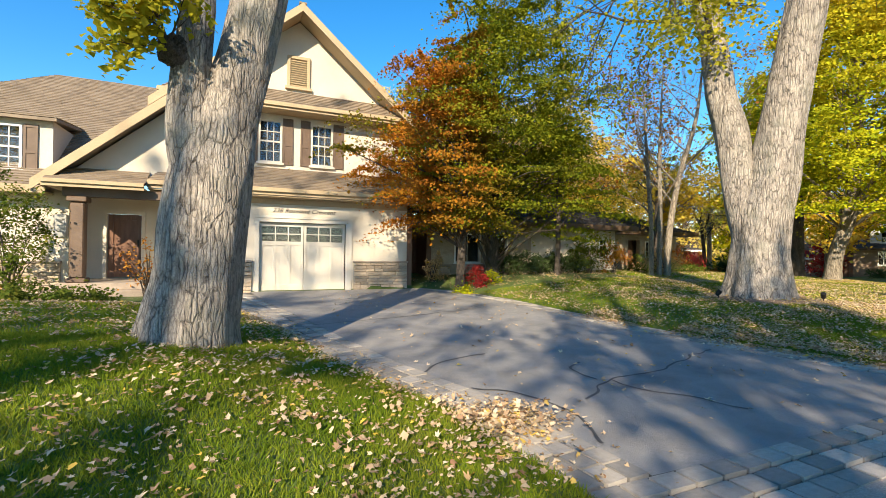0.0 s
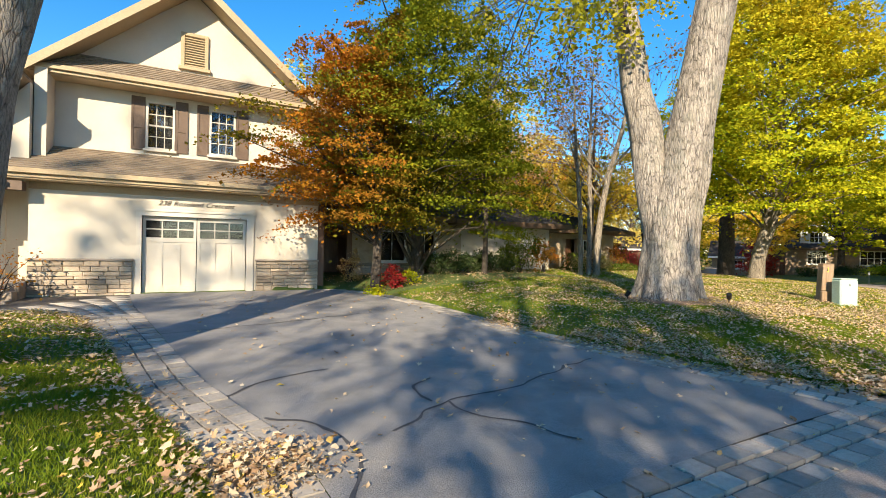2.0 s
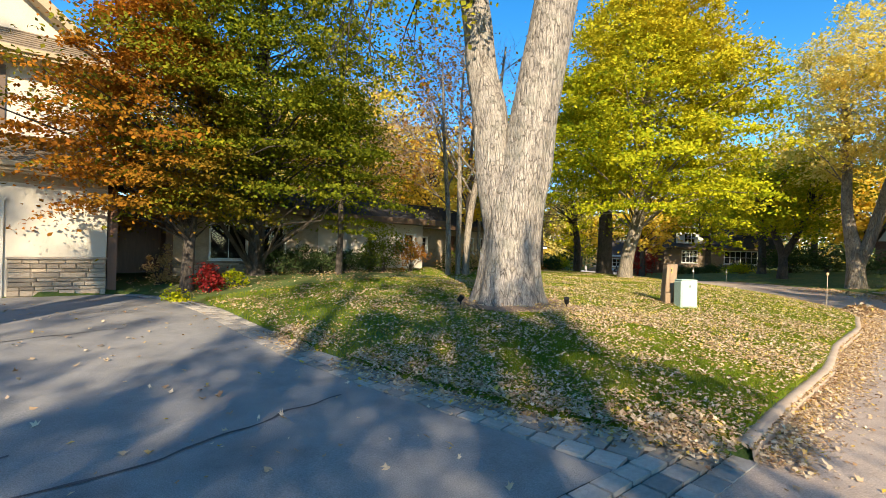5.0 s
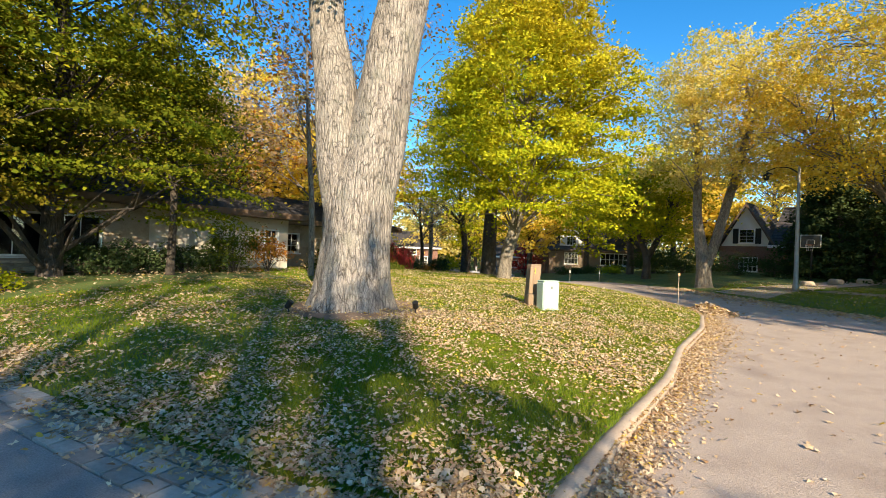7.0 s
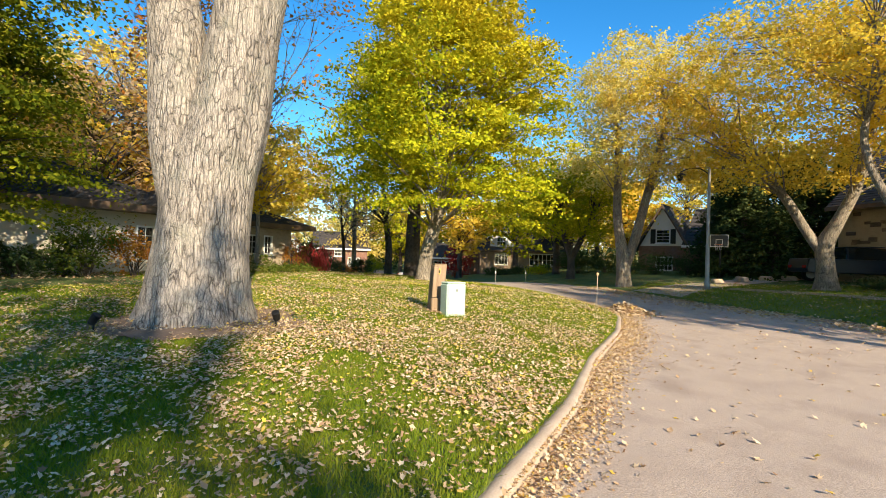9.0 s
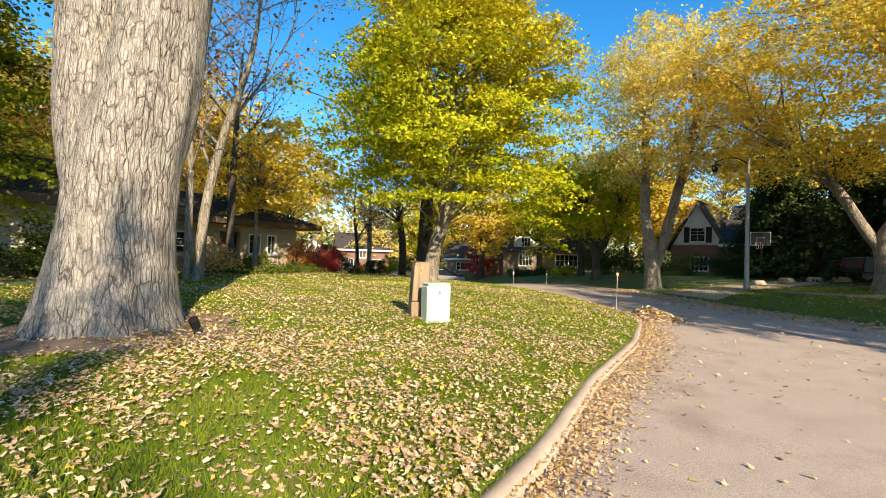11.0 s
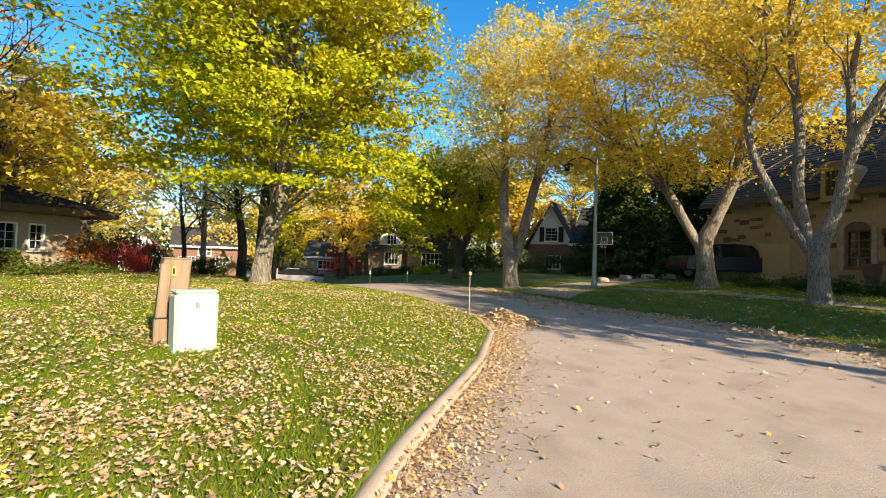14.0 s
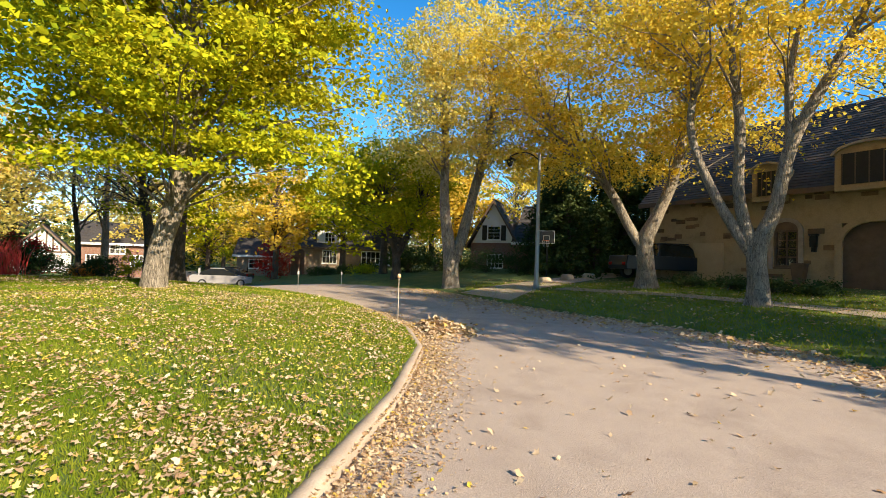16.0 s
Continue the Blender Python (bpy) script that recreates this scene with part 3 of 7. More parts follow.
# tar seams on the drive
CRACKS = [[(2.95, -11.0), (3.72, -10.5), (4.5, -10.4), (5.4, -10.1), (6.5, -9.75)], [(3.72, -10.5), (3.75, -10.9), (4.15, -11.4), (4.25, -11.75)], [(3.55, -10.45), (3.6, -9.9), (3.9, -9.75)], [(1.6, -9.6), (2.1, -9.1), (2.9, -8.9)], [(2.0, -10.2), (2.35, -10.5), (2.55, -11.3), (2.3, -11.9)], [(0.9, -6.0), (2.2, -5.7), (3.6, -5.2), (4.9, -4.9)]]
cr = Bunch()
for line in CRACKS:
    p, _ = spline([(x, y, 0) for x, y in line], [0] * len(line), 0.07)
    for q in p:
        k = noise.noise_vector(Vector((q[0] * 3, q[1] * 3, 1.0)))
        q[:2] += np.array([k[0], k[1]]) * 0.07
    t = np.gradient(p, axis=0)
    t /= np.linalg.norm(t, axis=1)[:, None]
    w = np.array([0.016 + 0.013 * noise.noise(Vector((q[0] * 5, q[1] * 5, 9))) for q in p])[:, None]
    nr = np.stack([-t[:, 1], t[:, 0], t[:, 2] * 0], -1)
    p[:, 2] = drive_z(p[:, 0], p[:, 1]) + 0.012 * np.sin(p[:, 0] * 1.3) * np.sin(p[:, 1] * 0.9) + 0.006
    V = np.stack([p - nr * w, p + nr * w], 1).reshape(-1, 3)
    k = np.arange(len(p) - 1) * 2
    cr.add(V, np.stack([k, k + 2, k + 3, k + 1], -1))
tagged(cr.make("tar_seam", TAR, smooth=False), "dark tar seams sealing cracks in the driveway", "tar seam", kind="stuff")


# ---- windows and house pieces, facing -y in their house's frame ----
def window(parent, x0, x1, z0, z1, y, cols=2, rows=3, frame=WHITE, sill=True, deep=0.1, name="window", bar=0.009):
    w = 0.055 if bar < 0.02 else 0.09
    bm = boxes((x0, x0 + w, y - 0.03, y + deep, z0, z1), (x1 - w, x1, y - 0.03, y + deep, z0, z1), (x0 + w, x1 - w, y - 0.03, y + deep, z1 - w, z1), (x0 + w, x1 - w, y - 0.03, y + deep, z0, z0 + w))
    win = part(name, bm, frame, parent)
    bm = bmesh.new()
    for i in range(1, cols):
        cx = x0 + w + (x1 - x0 - 2 * w) * i / cols
        box(bm, cx - bar, cx + bar, y + 0.012, y + 0.04, z0 + w, z1 - w)
    for j in range(1, rows):
        cz = z0 + w + (z1 - z0 - 2 * w) * j / rows
        t = 0.022 if (rows % 2 == 0 and j == rows // 2) else bar
        box(bm, x0 + w, x1 - w, y + 0.008, y + 0.044, cz - t, cz + t)
    if len(bm.faces):
        part("muntin", bm, frame, win)
    else:
        bm.free()
    g = part("pane", boxes((x0 + w, x1 - w, y + 0.05, y + 0.056, z0 + w, z1 - w)), GLASS, win)
    g.visible_shadow = False
    if sill:
        part("sill", boxes((x0 - 0.06, x1 + 0.06, y - 0.10, y - 0.032, z0 - 0.07, z0 - 0.003), bevel=0.008), frame, win)
    # dark plate behind the pane, in place of an unlit room's shade
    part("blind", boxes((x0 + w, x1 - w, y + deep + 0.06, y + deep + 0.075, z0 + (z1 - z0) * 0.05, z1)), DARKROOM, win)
    return win


def shutter(parent, x0, x1, z0, z1, y, mat=BROWN):
    w = 0.055
    zm = (z0 + z1) / 2 - 0.1
    bm = boxes((x0, x0 + w, y - 0.04, y, z0, z1), (x1 - w, x1, y - 0.04, y, z0, z1), *[(x0 + w, x1 - w, y - 0.04, y, a - 0.04, a + 0.04) for a in (z0 + 0.04, zm, z1 - 0.04)], (x0 + w, x1 - w, y - 0.022, y, z0 + 0.08, z1 - 0.08))
    return part("shutter", bm, mat, parent, "dark brown panelled shutter")


def gable_roof(parent, x0, x1, xp, ze, zp, y0, y1, mat, trim, thick=0.16, course=0.14):
    """Two planes with their ridge along y."""
    bm = bmesh.new()
    courses(bm, (x0, y0, ze), (x0, y1, ze), (xp, y1, zp), (xp, y0, zp), course)
    courses(bm, (x1, y1, ze), (x1, y0, ze), (xp, y0, zp), (xp, y1, zp), course)
    slab(bm, [(x0, y0, ze - 0.035), (xp, y0, zp - 0.035), (xp, y1, zp - 0.035), (x0, y1, ze - 0.035)], 0.05)
    slab(bm, [(xp, y0, zp - 0.035), (x1, y0, ze - 0.035), (x1, y1, ze - 0.035), (xp, y1, zp - 0.035)], 0.05)
    box(bm, xp - 0.11, xp + 0.11, y0, y1, zp - 0.02, zp + 0.035)
    r = part("roof", bm, mat, parent)
    if trim is not None:
        bm = bmesh.new()
        t = 0.26
        prism_y(bm, [(x0 - 0.02, ze), (xp, zp), (xp, zp - t), (x0 - 0.02, ze - t)], y0 - 0.04, y0 - 0.004)
        prism_y(bm, [(xp, zp), (x1 + 0.02, ze), (x1 + 0.02, ze - t), (xp, zp - t)], y0 - 0.04, y0 - 0.004)
        part("rake_board", bm, trim, r)
    return r


def hip_roof(parent, x0, x1, y0, y1, ze, zr, inset, mat, fascia, course=0.15):
    ym = (y0 + y1) / 2
    bm = bmesh.new()
    a, b = (x0 + inset, ym, zr), (x1 - inset, ym, zr)
    courses(bm, (x0, y0, ze), (x1, y0, ze), b, a, course)
    courses(bm, (x1, y1, ze), (x0, y1, ze), a, b, course)
    courses(bm, (x1, y0, ze), (x1, y1, ze), b, b, course)
    courses(bm, (x0, y1, ze), (x0, y0, ze), a, a, course)
    r = part("roof", bm, mat, parent)
    each("fascia", [(x0, x1, y0 - 0.03, y0, ze - 0.2, ze + 0.02), (x0, x1, y1, y1 + 0.03, ze - 0.2, ze + 0.02), (x0 - 0.03, x0, y0, y1, ze - 0.2, ze + 0.02), (x1, x1 + 0.03, y0, y1, ze - 0.2, ze + 0.02)], fascia, r)
    part("soffit", boxes((x0, x1, y0, y1, ze - 0.2, ze - 0.17)), fascia, r)
    return r


# ---- the cream stucco house ----
house = root("house", 0, 0, 0, 0, "cream stucco two-storey house with stone base and brown shutters", "house")
GX0, GX1 = -2.19, 4.78
W1, W2 = (0.09, 0.80, 4.28, 5.66), (1.70, 2.42, 4.28, 5.66)
part("wall", wall_with(bmesh.new(), GX0, GX1, 0.0, 3.25, 0.0, 0.25, [(0.13, 2.70, 0.0, 2.32)]), STUCCO, house)
part("wall", wall_with(bmesh.new(), GX0, 4.70, 3.25, 6.15, 0.96, 1.2, [W1, W2]), STUCCO, house)
each("wall", [(GX0, GX0 + 0.25, 0.25, 9, 0.0, 6.0), (GX1 - 0.25, GX1, 0.25, 9, 0.0, 3.25), (4.45, 4.70, 1.2, 9, 3.25, 6.0), (GX0, GX1, 8.8, 9, 0, 6)], STUCCO, house)
# added inner slabs and back walls, painted near-black for unlit rooms
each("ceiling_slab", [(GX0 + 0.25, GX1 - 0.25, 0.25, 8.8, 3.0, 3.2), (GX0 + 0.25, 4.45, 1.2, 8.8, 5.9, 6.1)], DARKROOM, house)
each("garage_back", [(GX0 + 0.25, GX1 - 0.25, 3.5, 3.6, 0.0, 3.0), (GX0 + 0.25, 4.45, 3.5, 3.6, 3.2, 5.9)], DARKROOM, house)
part("gable_wall", prism_y(bmesh.new(), [(GX0, 6.15), (4.70, 6.15), (1.3, 8.98)], 0.96, 1.15), STUCCO, house)
each("door_casing", [(0.0, 0.13, -0.05, 0.12, 0.2, 2.44), (2.70, 2.90, -0.05, 0.12, 0.2, 2.44), (0.13, 2.70, -0.05, 0.12, 2.32, 2.44), (-0.03, 2.93, -0.08, -0.05, 2.44, 2.50)], CREAM, house)
for x0, x1 in ((0.14, 1.41), (1.43, 2.69)):
    gap = (x1 - x0) / 3
    wz0, wz1 = 1.74, 2.20
    items = [(x0, x1, 0.10, 0.14, 0.22, 1.62), (x0, x1, 0.08, 0.14, 1.62, wz0), (x0, x1, 0.08, 0.14, wz1, 2.31), (x0, x0 + 0.07, 0.08, 0.14, wz0, wz1), (x1 - 0.07, x1, 0.08, 0.14, wz0, wz1), (x0, x1, 0.08, 0.10, 0.22, 0.42)]
    items += [(x0 + gap * i - (0.045 if 0 < i < 3 else 0.0) - (0.08 if i == 3 else 0), x0 + gap * i + (0.045 if 0 < i < 3 else 0) + (0.08 if i == 0 else 0), 0.08, 0.10, 0.42, 1.62) for i in range(4)]
    leaf = part("garage_door_leaf", boxes(*items), CREAM, house, "cream panelled carriage-style garage door leaf")
    part("muntin", boxes(*[(x0 + 0.07 + (x1 - x0 - 0.14) * i / 3 - 0.014, x0 + 0.07 + (x1 - x0 - 0.14) * i / 3 + 0.014, 0.085, 0.115, wz0, wz1) for i in (1, 2)], (x0 + 0.07, x1 - 0.07, 0.087, 0.113, (wz0 + wz1) / 2 - 0.014, (wz0 + wz1) / 2 + 0.014)), CREAM, leaf)
    g = part("pane", boxes((x0 + 0.07, x1 - 0.07, 0.12, 0.126, wz0, wz1)), GLASS, leaf)
    g.visible_shadow = False

    # added dark plate, so that the garage behind the pane looks unlit
    part("leaf_dark_plate", boxes((x0 + 0.03, x1 - 0.03, 0.20, 0.22, wz0 - 0.05, wz1 + 0.05)), DARKROOM, leaf)

# lettering above the garage door
txt = bpy.data.curves.new("lettering", "FONT")
txt.body, txt.size, txt.extrude, txt.shear, txt.space_character = "238 Roseland Crescent", 0.19, 0.008, 0.45, 1.06
tob = new("address_lettering", txt)
bpy.context.view_layer.update()
tmesh = bpy.data.meshes.new_from_object(tob.evaluated_get(bpy.context.evaluated_depsgraph_get()))
bpy.data.objects.remove(tob)
tmesh.materials.clear()
tmesh.materials.append(IRON)
tob = new("address_lettering", tmesh)
tob.parent = house
wide = max(v.co.x for v in tmesh.vertices)
tob.matrix_basis = pose(0.48, -0.012, 2.62, 90) @ Matrix.Scale(1.9 / wide, 4)
tob["label"] = "black script address lettering"

# skirt roof over the ground floor
bm = bmesh.new()
courses(bm, (-2.65, -0.5, 3.30), (5.25, -0.5, 3.30), (4.75, 0.96, 4.12), (-2.2, 0.96, 4.12), 0.13)
courses(bm, (5.25, -0.5, 3.30), (5.25, 2.0, 3.30), (4.75, 2.0, 4.02), (4.75, 0.96, 4.02), 0.13)
part("skirt_roof", bm, ROOF_TAN, house, "weathered tan asphalt shingle skirt roof")
each("fascia", [(-2.65, 5.25, -0.50, -0.46, 3.08, 3.28), (-2.65, 5.25, -0.58, -0.50, 3.17, 3.29), (5.21, 5.29, -0.46, 2.0, 3.08, 3.28), (-2.65, 5.25, -0.46, 0.0, 3.04, 3.08), (GX0, GX1, -0.03, 0.0, 2.86, 3.04)], TRIM, house, bevel=0.008)
# pent roof under the gable
bm = bmesh.new()
courses(bm, (-2.55, 0.33, 6.06), (5.0, 0.33, 6.06), (4.5, 0.96, 6.66), (-2.0, 0.96, 6.66), 0.12)
part("pent_roof", bm, ROOF_TAN, house)
each("fascia", [(-2.6, 5.05, 0.31, 0.35, 5.86, 6.08), (-2.6, 5.05, 0.24, 0.31, 5.94, 6.02), (-2.6, 5.05, 0.35, 0.96, 5.84, 5.87)], TRIM, house, bevel=0.008)
gable_roof(house, -2.75, 5.35, 1.3, 5.66, 9.20, 0.12, 9.2, ROOF_TAN, TRIM)
part("gable_soffit", prism_y(prism_y(bmesh.new(), [(-2.6, 5.70), (1.3, 9.08), (1.3, 9.02), (-2.6, 5.64)], 0.16, 0.96), [(1.3, 9.08), (5.2, 5.70), (5.2, 5.64), (1.3, 9.02)], 0.16, 0.96), TRIM, house)
for w in (W1, W2):
    win = window(house, *w, 0.96, cols=3, rows=4, frame=CREAM)
for x0, x1 in ((-0.26, 0.07), (0.82, 1.14), (1.37, 1.68), (2.44, 2.78)):
    shutter(house, x0, x1, 4.24, 5.74, 0.956)
vent = part("gable_vent", boxes((0.92, 1.02, 0.88, 0.96, 6.82, 7.82), (1.54, 1.64, 0.88, 0.96, 6.82, 7.82), (1.02, 1.54, 0.88, 0.96, 7.72, 7.82), (0.86, 1.70, 0.85, 0.96, 6.72, 6.82), bevel=0.01), TRIM, house)
for k in range(12):
    bm = bmesh.new()
    z = 6.85 + k * 0.073
    slab(bm, [(1.02, 0.89, z), (1.54, 0.89, z), (1.54, 0.955, z + 0.055), (1.02, 0.955, z + 0.055)], 0.012)
    part("slat", bm, TRIM, vent)

# porch and left wing
part("porch_floor", boxes((-4.55, GX0, -0.55, 1.45, 0.0, 0.58), bevel=0.02), CONCRETE, house)
part("step", boxes((-4.75, GX0 - 0.02, -0.93, -0.56, 0.0, 0.41), bevel=0.015), CONCRETE, house)
part("step", boxes((-4.85, GX0 - 0.02, -1.3, -0.94, 0.0, 0.24), bevel=0.015), CONCRETE, house)
part("wall", wall_with(bmesh.new(), -4.6, GX0, 0.58, 3.2, 1.45, 1.7, [(-3.98, -3.06, 0.58, 2.5)]), STUCCO, house)
pdoor = part("front_door", boxes((-3.93, -3.11, 1.52, 1.57, 0.6, 2.46), (-3.93, -3.80, 1.49, 1.52, 0.6, 2.46), (-3.24, -3.11, 1.49, 1.52, 0.6, 2.46), (-3.80, -3.24, 1.49, 1.52, 2.3, 2.46), (-3.80, -3.24, 1.49, 1.52, 1.45, 1.6), (-3.80, -3.24, 1.49, 1.52, 0.6, 0.8)), DOORWOOD, house, "dark stained panelled wooden front door")
part("door_handle", boxes((-3.20, -3.16, 1.45, 1.49, 1.5, 1.72), bevel=0.008), IRON, pdoor)
part("door_frame", boxes((-4.04, -3.95, 1.40, 1.6, 0.58, 2.56), (-3.09, -3.0, 1.40, 1.6, 0.58, 2.56), (-3.95, -3.09, 1.40, 1.6, 2.47, 2.56)), CREAM, house)
col = part("porch_column", boxes((-4.30, -4.0, -0.45, -0.15, 0.70, 2.62), bevel=0.03), BROWN, house, "brown square porch column")
part("capital", boxes((-4.36, -3.94, -0.51, -0.09, 2.63, 2.76), bevel=0.02), BROWN, col)
part("plinth", boxes((-4.36, -3.94, -0.51, -0.09, 0.581, 0.698), bevel=0.02), BROWN, col)
part("porch_beam", boxes((-4.45, GX0 - 0.01, -0.46, -0.14, 2.77, 2.98)), BROWN, house)
bm = bmesh.new()
courses(bm, (-4.75, -0.75, 3.14), (-2.66, -0.75, 3.14), (-2.66, 0.0, 3.55), (-4.75, 0.0, 3.55), 0.12)
part("porch_roof", bm, ROOF_TAN, house)
each("fascia", [(-4.78, -2.67, -0.79, -0.75, 2.96, 3.14), (-4.78, -2.67, -0.85, -0.79, 3.05, 3.14), (-4.78, -2.67, -0.75, 1.45, 2.98, 3.02)], TRIM, house)
part("porch_gable", prism_y(bmesh.new(), [(-4.7, 3.2), (GX0 - 0.01, 3.2), (GX0 - 0.01, 5.45), (-2.4, 5.2)], 0.0, 0.2), STUCCO, house)
bm = bmesh.new()
courses(bm, (-5.0, 6.0, 3.1), (-5.0, -0.55, 3.1), (GX0 - 0.01, -0.55, 5.55), (GX0 - 0.01, 6.0, 5.55), 0.14)
slab(bm, [(-5.0, -0.55, 3.06), (GX0 - 0.01, -0.55, 5.51), (GX0 - 0.01, 6, 5.51), (-5.0, 6, 3.06)], 0.05)
part("catslide_roof", bm, ROOF_TAN, house)
part("rake_board", prism_y(bmesh.new(), [(-5.05, 3.12), (GX0 - 0.01, 5.60), (GX0 - 0.01, 5.33), (-5.05, 2.85)], -0.6, -0.556), TRIM, house)
part("wall", wall_with(bmesh.new(), -12, -4.6, 0.0, 3.2, 0.6, 0.85), STUCCO, house)
part("medallion", boxes((-4.92, -4.62, 0.545, 0.598, 1.72, 2.36), bevel=0.14), GALV, house, "oval carved grey medallion")
bm = bmesh.new()
courses(bm, (-13.5, 0.1, 3.05), (-4.9, 0.1, 3.05), (-2.2, 6.0, 7.7), (-6.5, 6.0, 7.7), 0.15)
courses(bm, (-13.5, 12, 3.05), (-13.5, 0.1, 3.05), (-6.5, 6.0, 7.7), (-6.5, 6.0, 7.7), 0.15)
courses(bm, (-4.9, 0.1, 3.05), (GX0, 4, 5.5), (GX0, 6, 7.7), (-2.2, 6.0, 7.7), 0.15)
part("main_roof", bm, ROOF_TAN, house)
each("fascia", [(-13.5, -4.95, 0.02, 0.10, 2.85, 3.05), (-13.5, -4.95, 0.1, 0.6, 2.86, 2.9)], TRIM, house)
# dormer
DW = (-6.45, -5.66, 3.5, 4.68)
part("dormer_wall", wall_with(bmesh.new(), -7.1, -5.02, 3.25, 4.84, 0.75, 0.9, [DW]), STUCCO, house)
each("dormer_cheek", [(-5.14, -5.02, 0.9, 2.6, 3.25, 4.84), (-7.1, -6.98, 0.9, 2.6, 3.25, 4.84)], STUCCO, house)
bm = bmesh.new()
courses(bm, (-7.25, 0.5, 4.9), (-4.88, 0.5, 4.9), (-4.88, 2.7, 5.12), (-7.25, 2.7, 5.12), 0.15)
slab(bm, [(-7.25, 0.5, 4.88), (-4.88, 0.5, 4.88), (-4.88, 2.7, 5.1), (-7.25, 2.7, 5.1)], 0.08)
part("dormer_roof", bm, ROOF_TAN, house)
window(house, *DW, 0.75, cols=3, rows=4)
shutter(house, -5.63, -5.33, 3.46, 4.7, 0.746)
shutter(house, -6.8, -6.48, 3.46, 4.7, 0.746)

# tan stone, its colour darkened for the trees' shade on these walls
TANSTONE_SHADED = surf("tan_fieldstone_shaded", [(0.26, 0.20, 0.14), (0.40, 0.32, 0.23), (0.33, 0.26, 0.18)], 3.0, 22, 0.92, 0.6, 0.012)
# low wing to the east, under dark shingles
wing = root("house_wing", 5, 2, 0, 0, "low cream stucco wing under dark hipped shingles", "house wing")
WX = [(2.5, 3.7, 1.05, 2.25), (4.0, 5.0, 1.05, 2.25)]
# darker than the stucco stretch beside it, standing in for beech shade
part("wall", wall_with(bmesh.new(), 1.5, 6.2, 0.0, 2.75, 0.0, 0.25, WX), TANSTONE_SHADED, wing)
# recess walls take a dark wood colour in place of the opening's shade
each("wall", [(0.0, 1.3, 1.2, 1.4, 0, 2.9), (1.3, 1.5, 0.0, 1.4, 0, 2.75), (-0.2, 0.0, -1.9, 1.4, 0, 2.9)], DOORWOOD, wing, label="recessed side entry, its shade painted as dark walls")
for w in WX:
    window(wing, *w, 0.0, cols=2, rows=1)
part("wall", wall_with(bmesh.new(), 6.2, 11.0, 0.0, 2.75, 0.0, 0.25, [(10.0, 10.6, 1.3, 2.2)]), STUCCO, wing)
window(wing, 10.0, 10.6, 1.3, 2.2, 0.0, cols=2, rows=3)
each("wall", [(10.75, 11.0, 0.25, 7.0, 0.0, 2.75), (6.2, 10.75, 6.75, 7.0, 0, 2.75)], STUCCO, wing)
# added ceiling and back wall, near-black for the wing's unlit rooms
each("ceiling_slab", [(1.5, 10.75, 0.25, 6.75, 2.5, 2.56), (1.5, 10.75, 3.0, 3.1, 0.0, 2.5)], DARKROOM, wing)
hip_roof(wing, 5.6, 11.7, -0.75, 7.6, 2.78, 4.35, 2.6, ROOF_DARK, BROWN)
bm = bmesh.new()
courses(bm, (-0.2, -0.6, 2.95), (6.0, -0.6, 2.78), (6.0, 4.0, 4.5), (-0.2, 4.0, 4.5), 0.15)
part("roof", bm, ROOF_DARK, wing)
each("fascia", [(-0.2, 5.55, -0.66, -0.6, 2.68, 2.86), (-0.2, 5.55, -0.6, 1.2, 2.66, 2.69)], BROWN, wing)

bung = root("bungalow", 16.1, 4.6, 0, 0, "low stucco bungalow with brown eaves and small windows", "house")
BW = [(1.3, 2.1, 1.3, 2.2), (4.7, 5.3, 1.35, 2.25), (5.6, 6.1, 1.35, 2.25)]
part("wall", wall_with(bmesh.new(), 0.0, 7.2, -0.6, 2.75, 0.0, 0.25, BW + [(3.4, 4.3, -0.6, 2.3)]), TANSTONE_SHADED, bung)
each("wall", [(6.95, 7.2, 0.25, 6, -0.6, 2.75), (0, 7, 5.8, 6, -0.6, 2.75), (0, 6.95, 2.0, 2.1, 0, 2.7)], TANSTONE_SHADED, bung)
for w in BW:
    window(bung, *w, 0.0, cols=2, rows=3)
part("door", boxes((3.4, 4.3, 0.5, 0.55, -0.6, 2.3), (3.5, 4.2, 0.47, 0.5, 1.2, 2.1)), DOORWOOD, bung)
hip_roof(bung, -0.5, 8.0, -0.85, 6.6, 2.78, 4.1, 2.8, ROOF_DARK, BROWN)


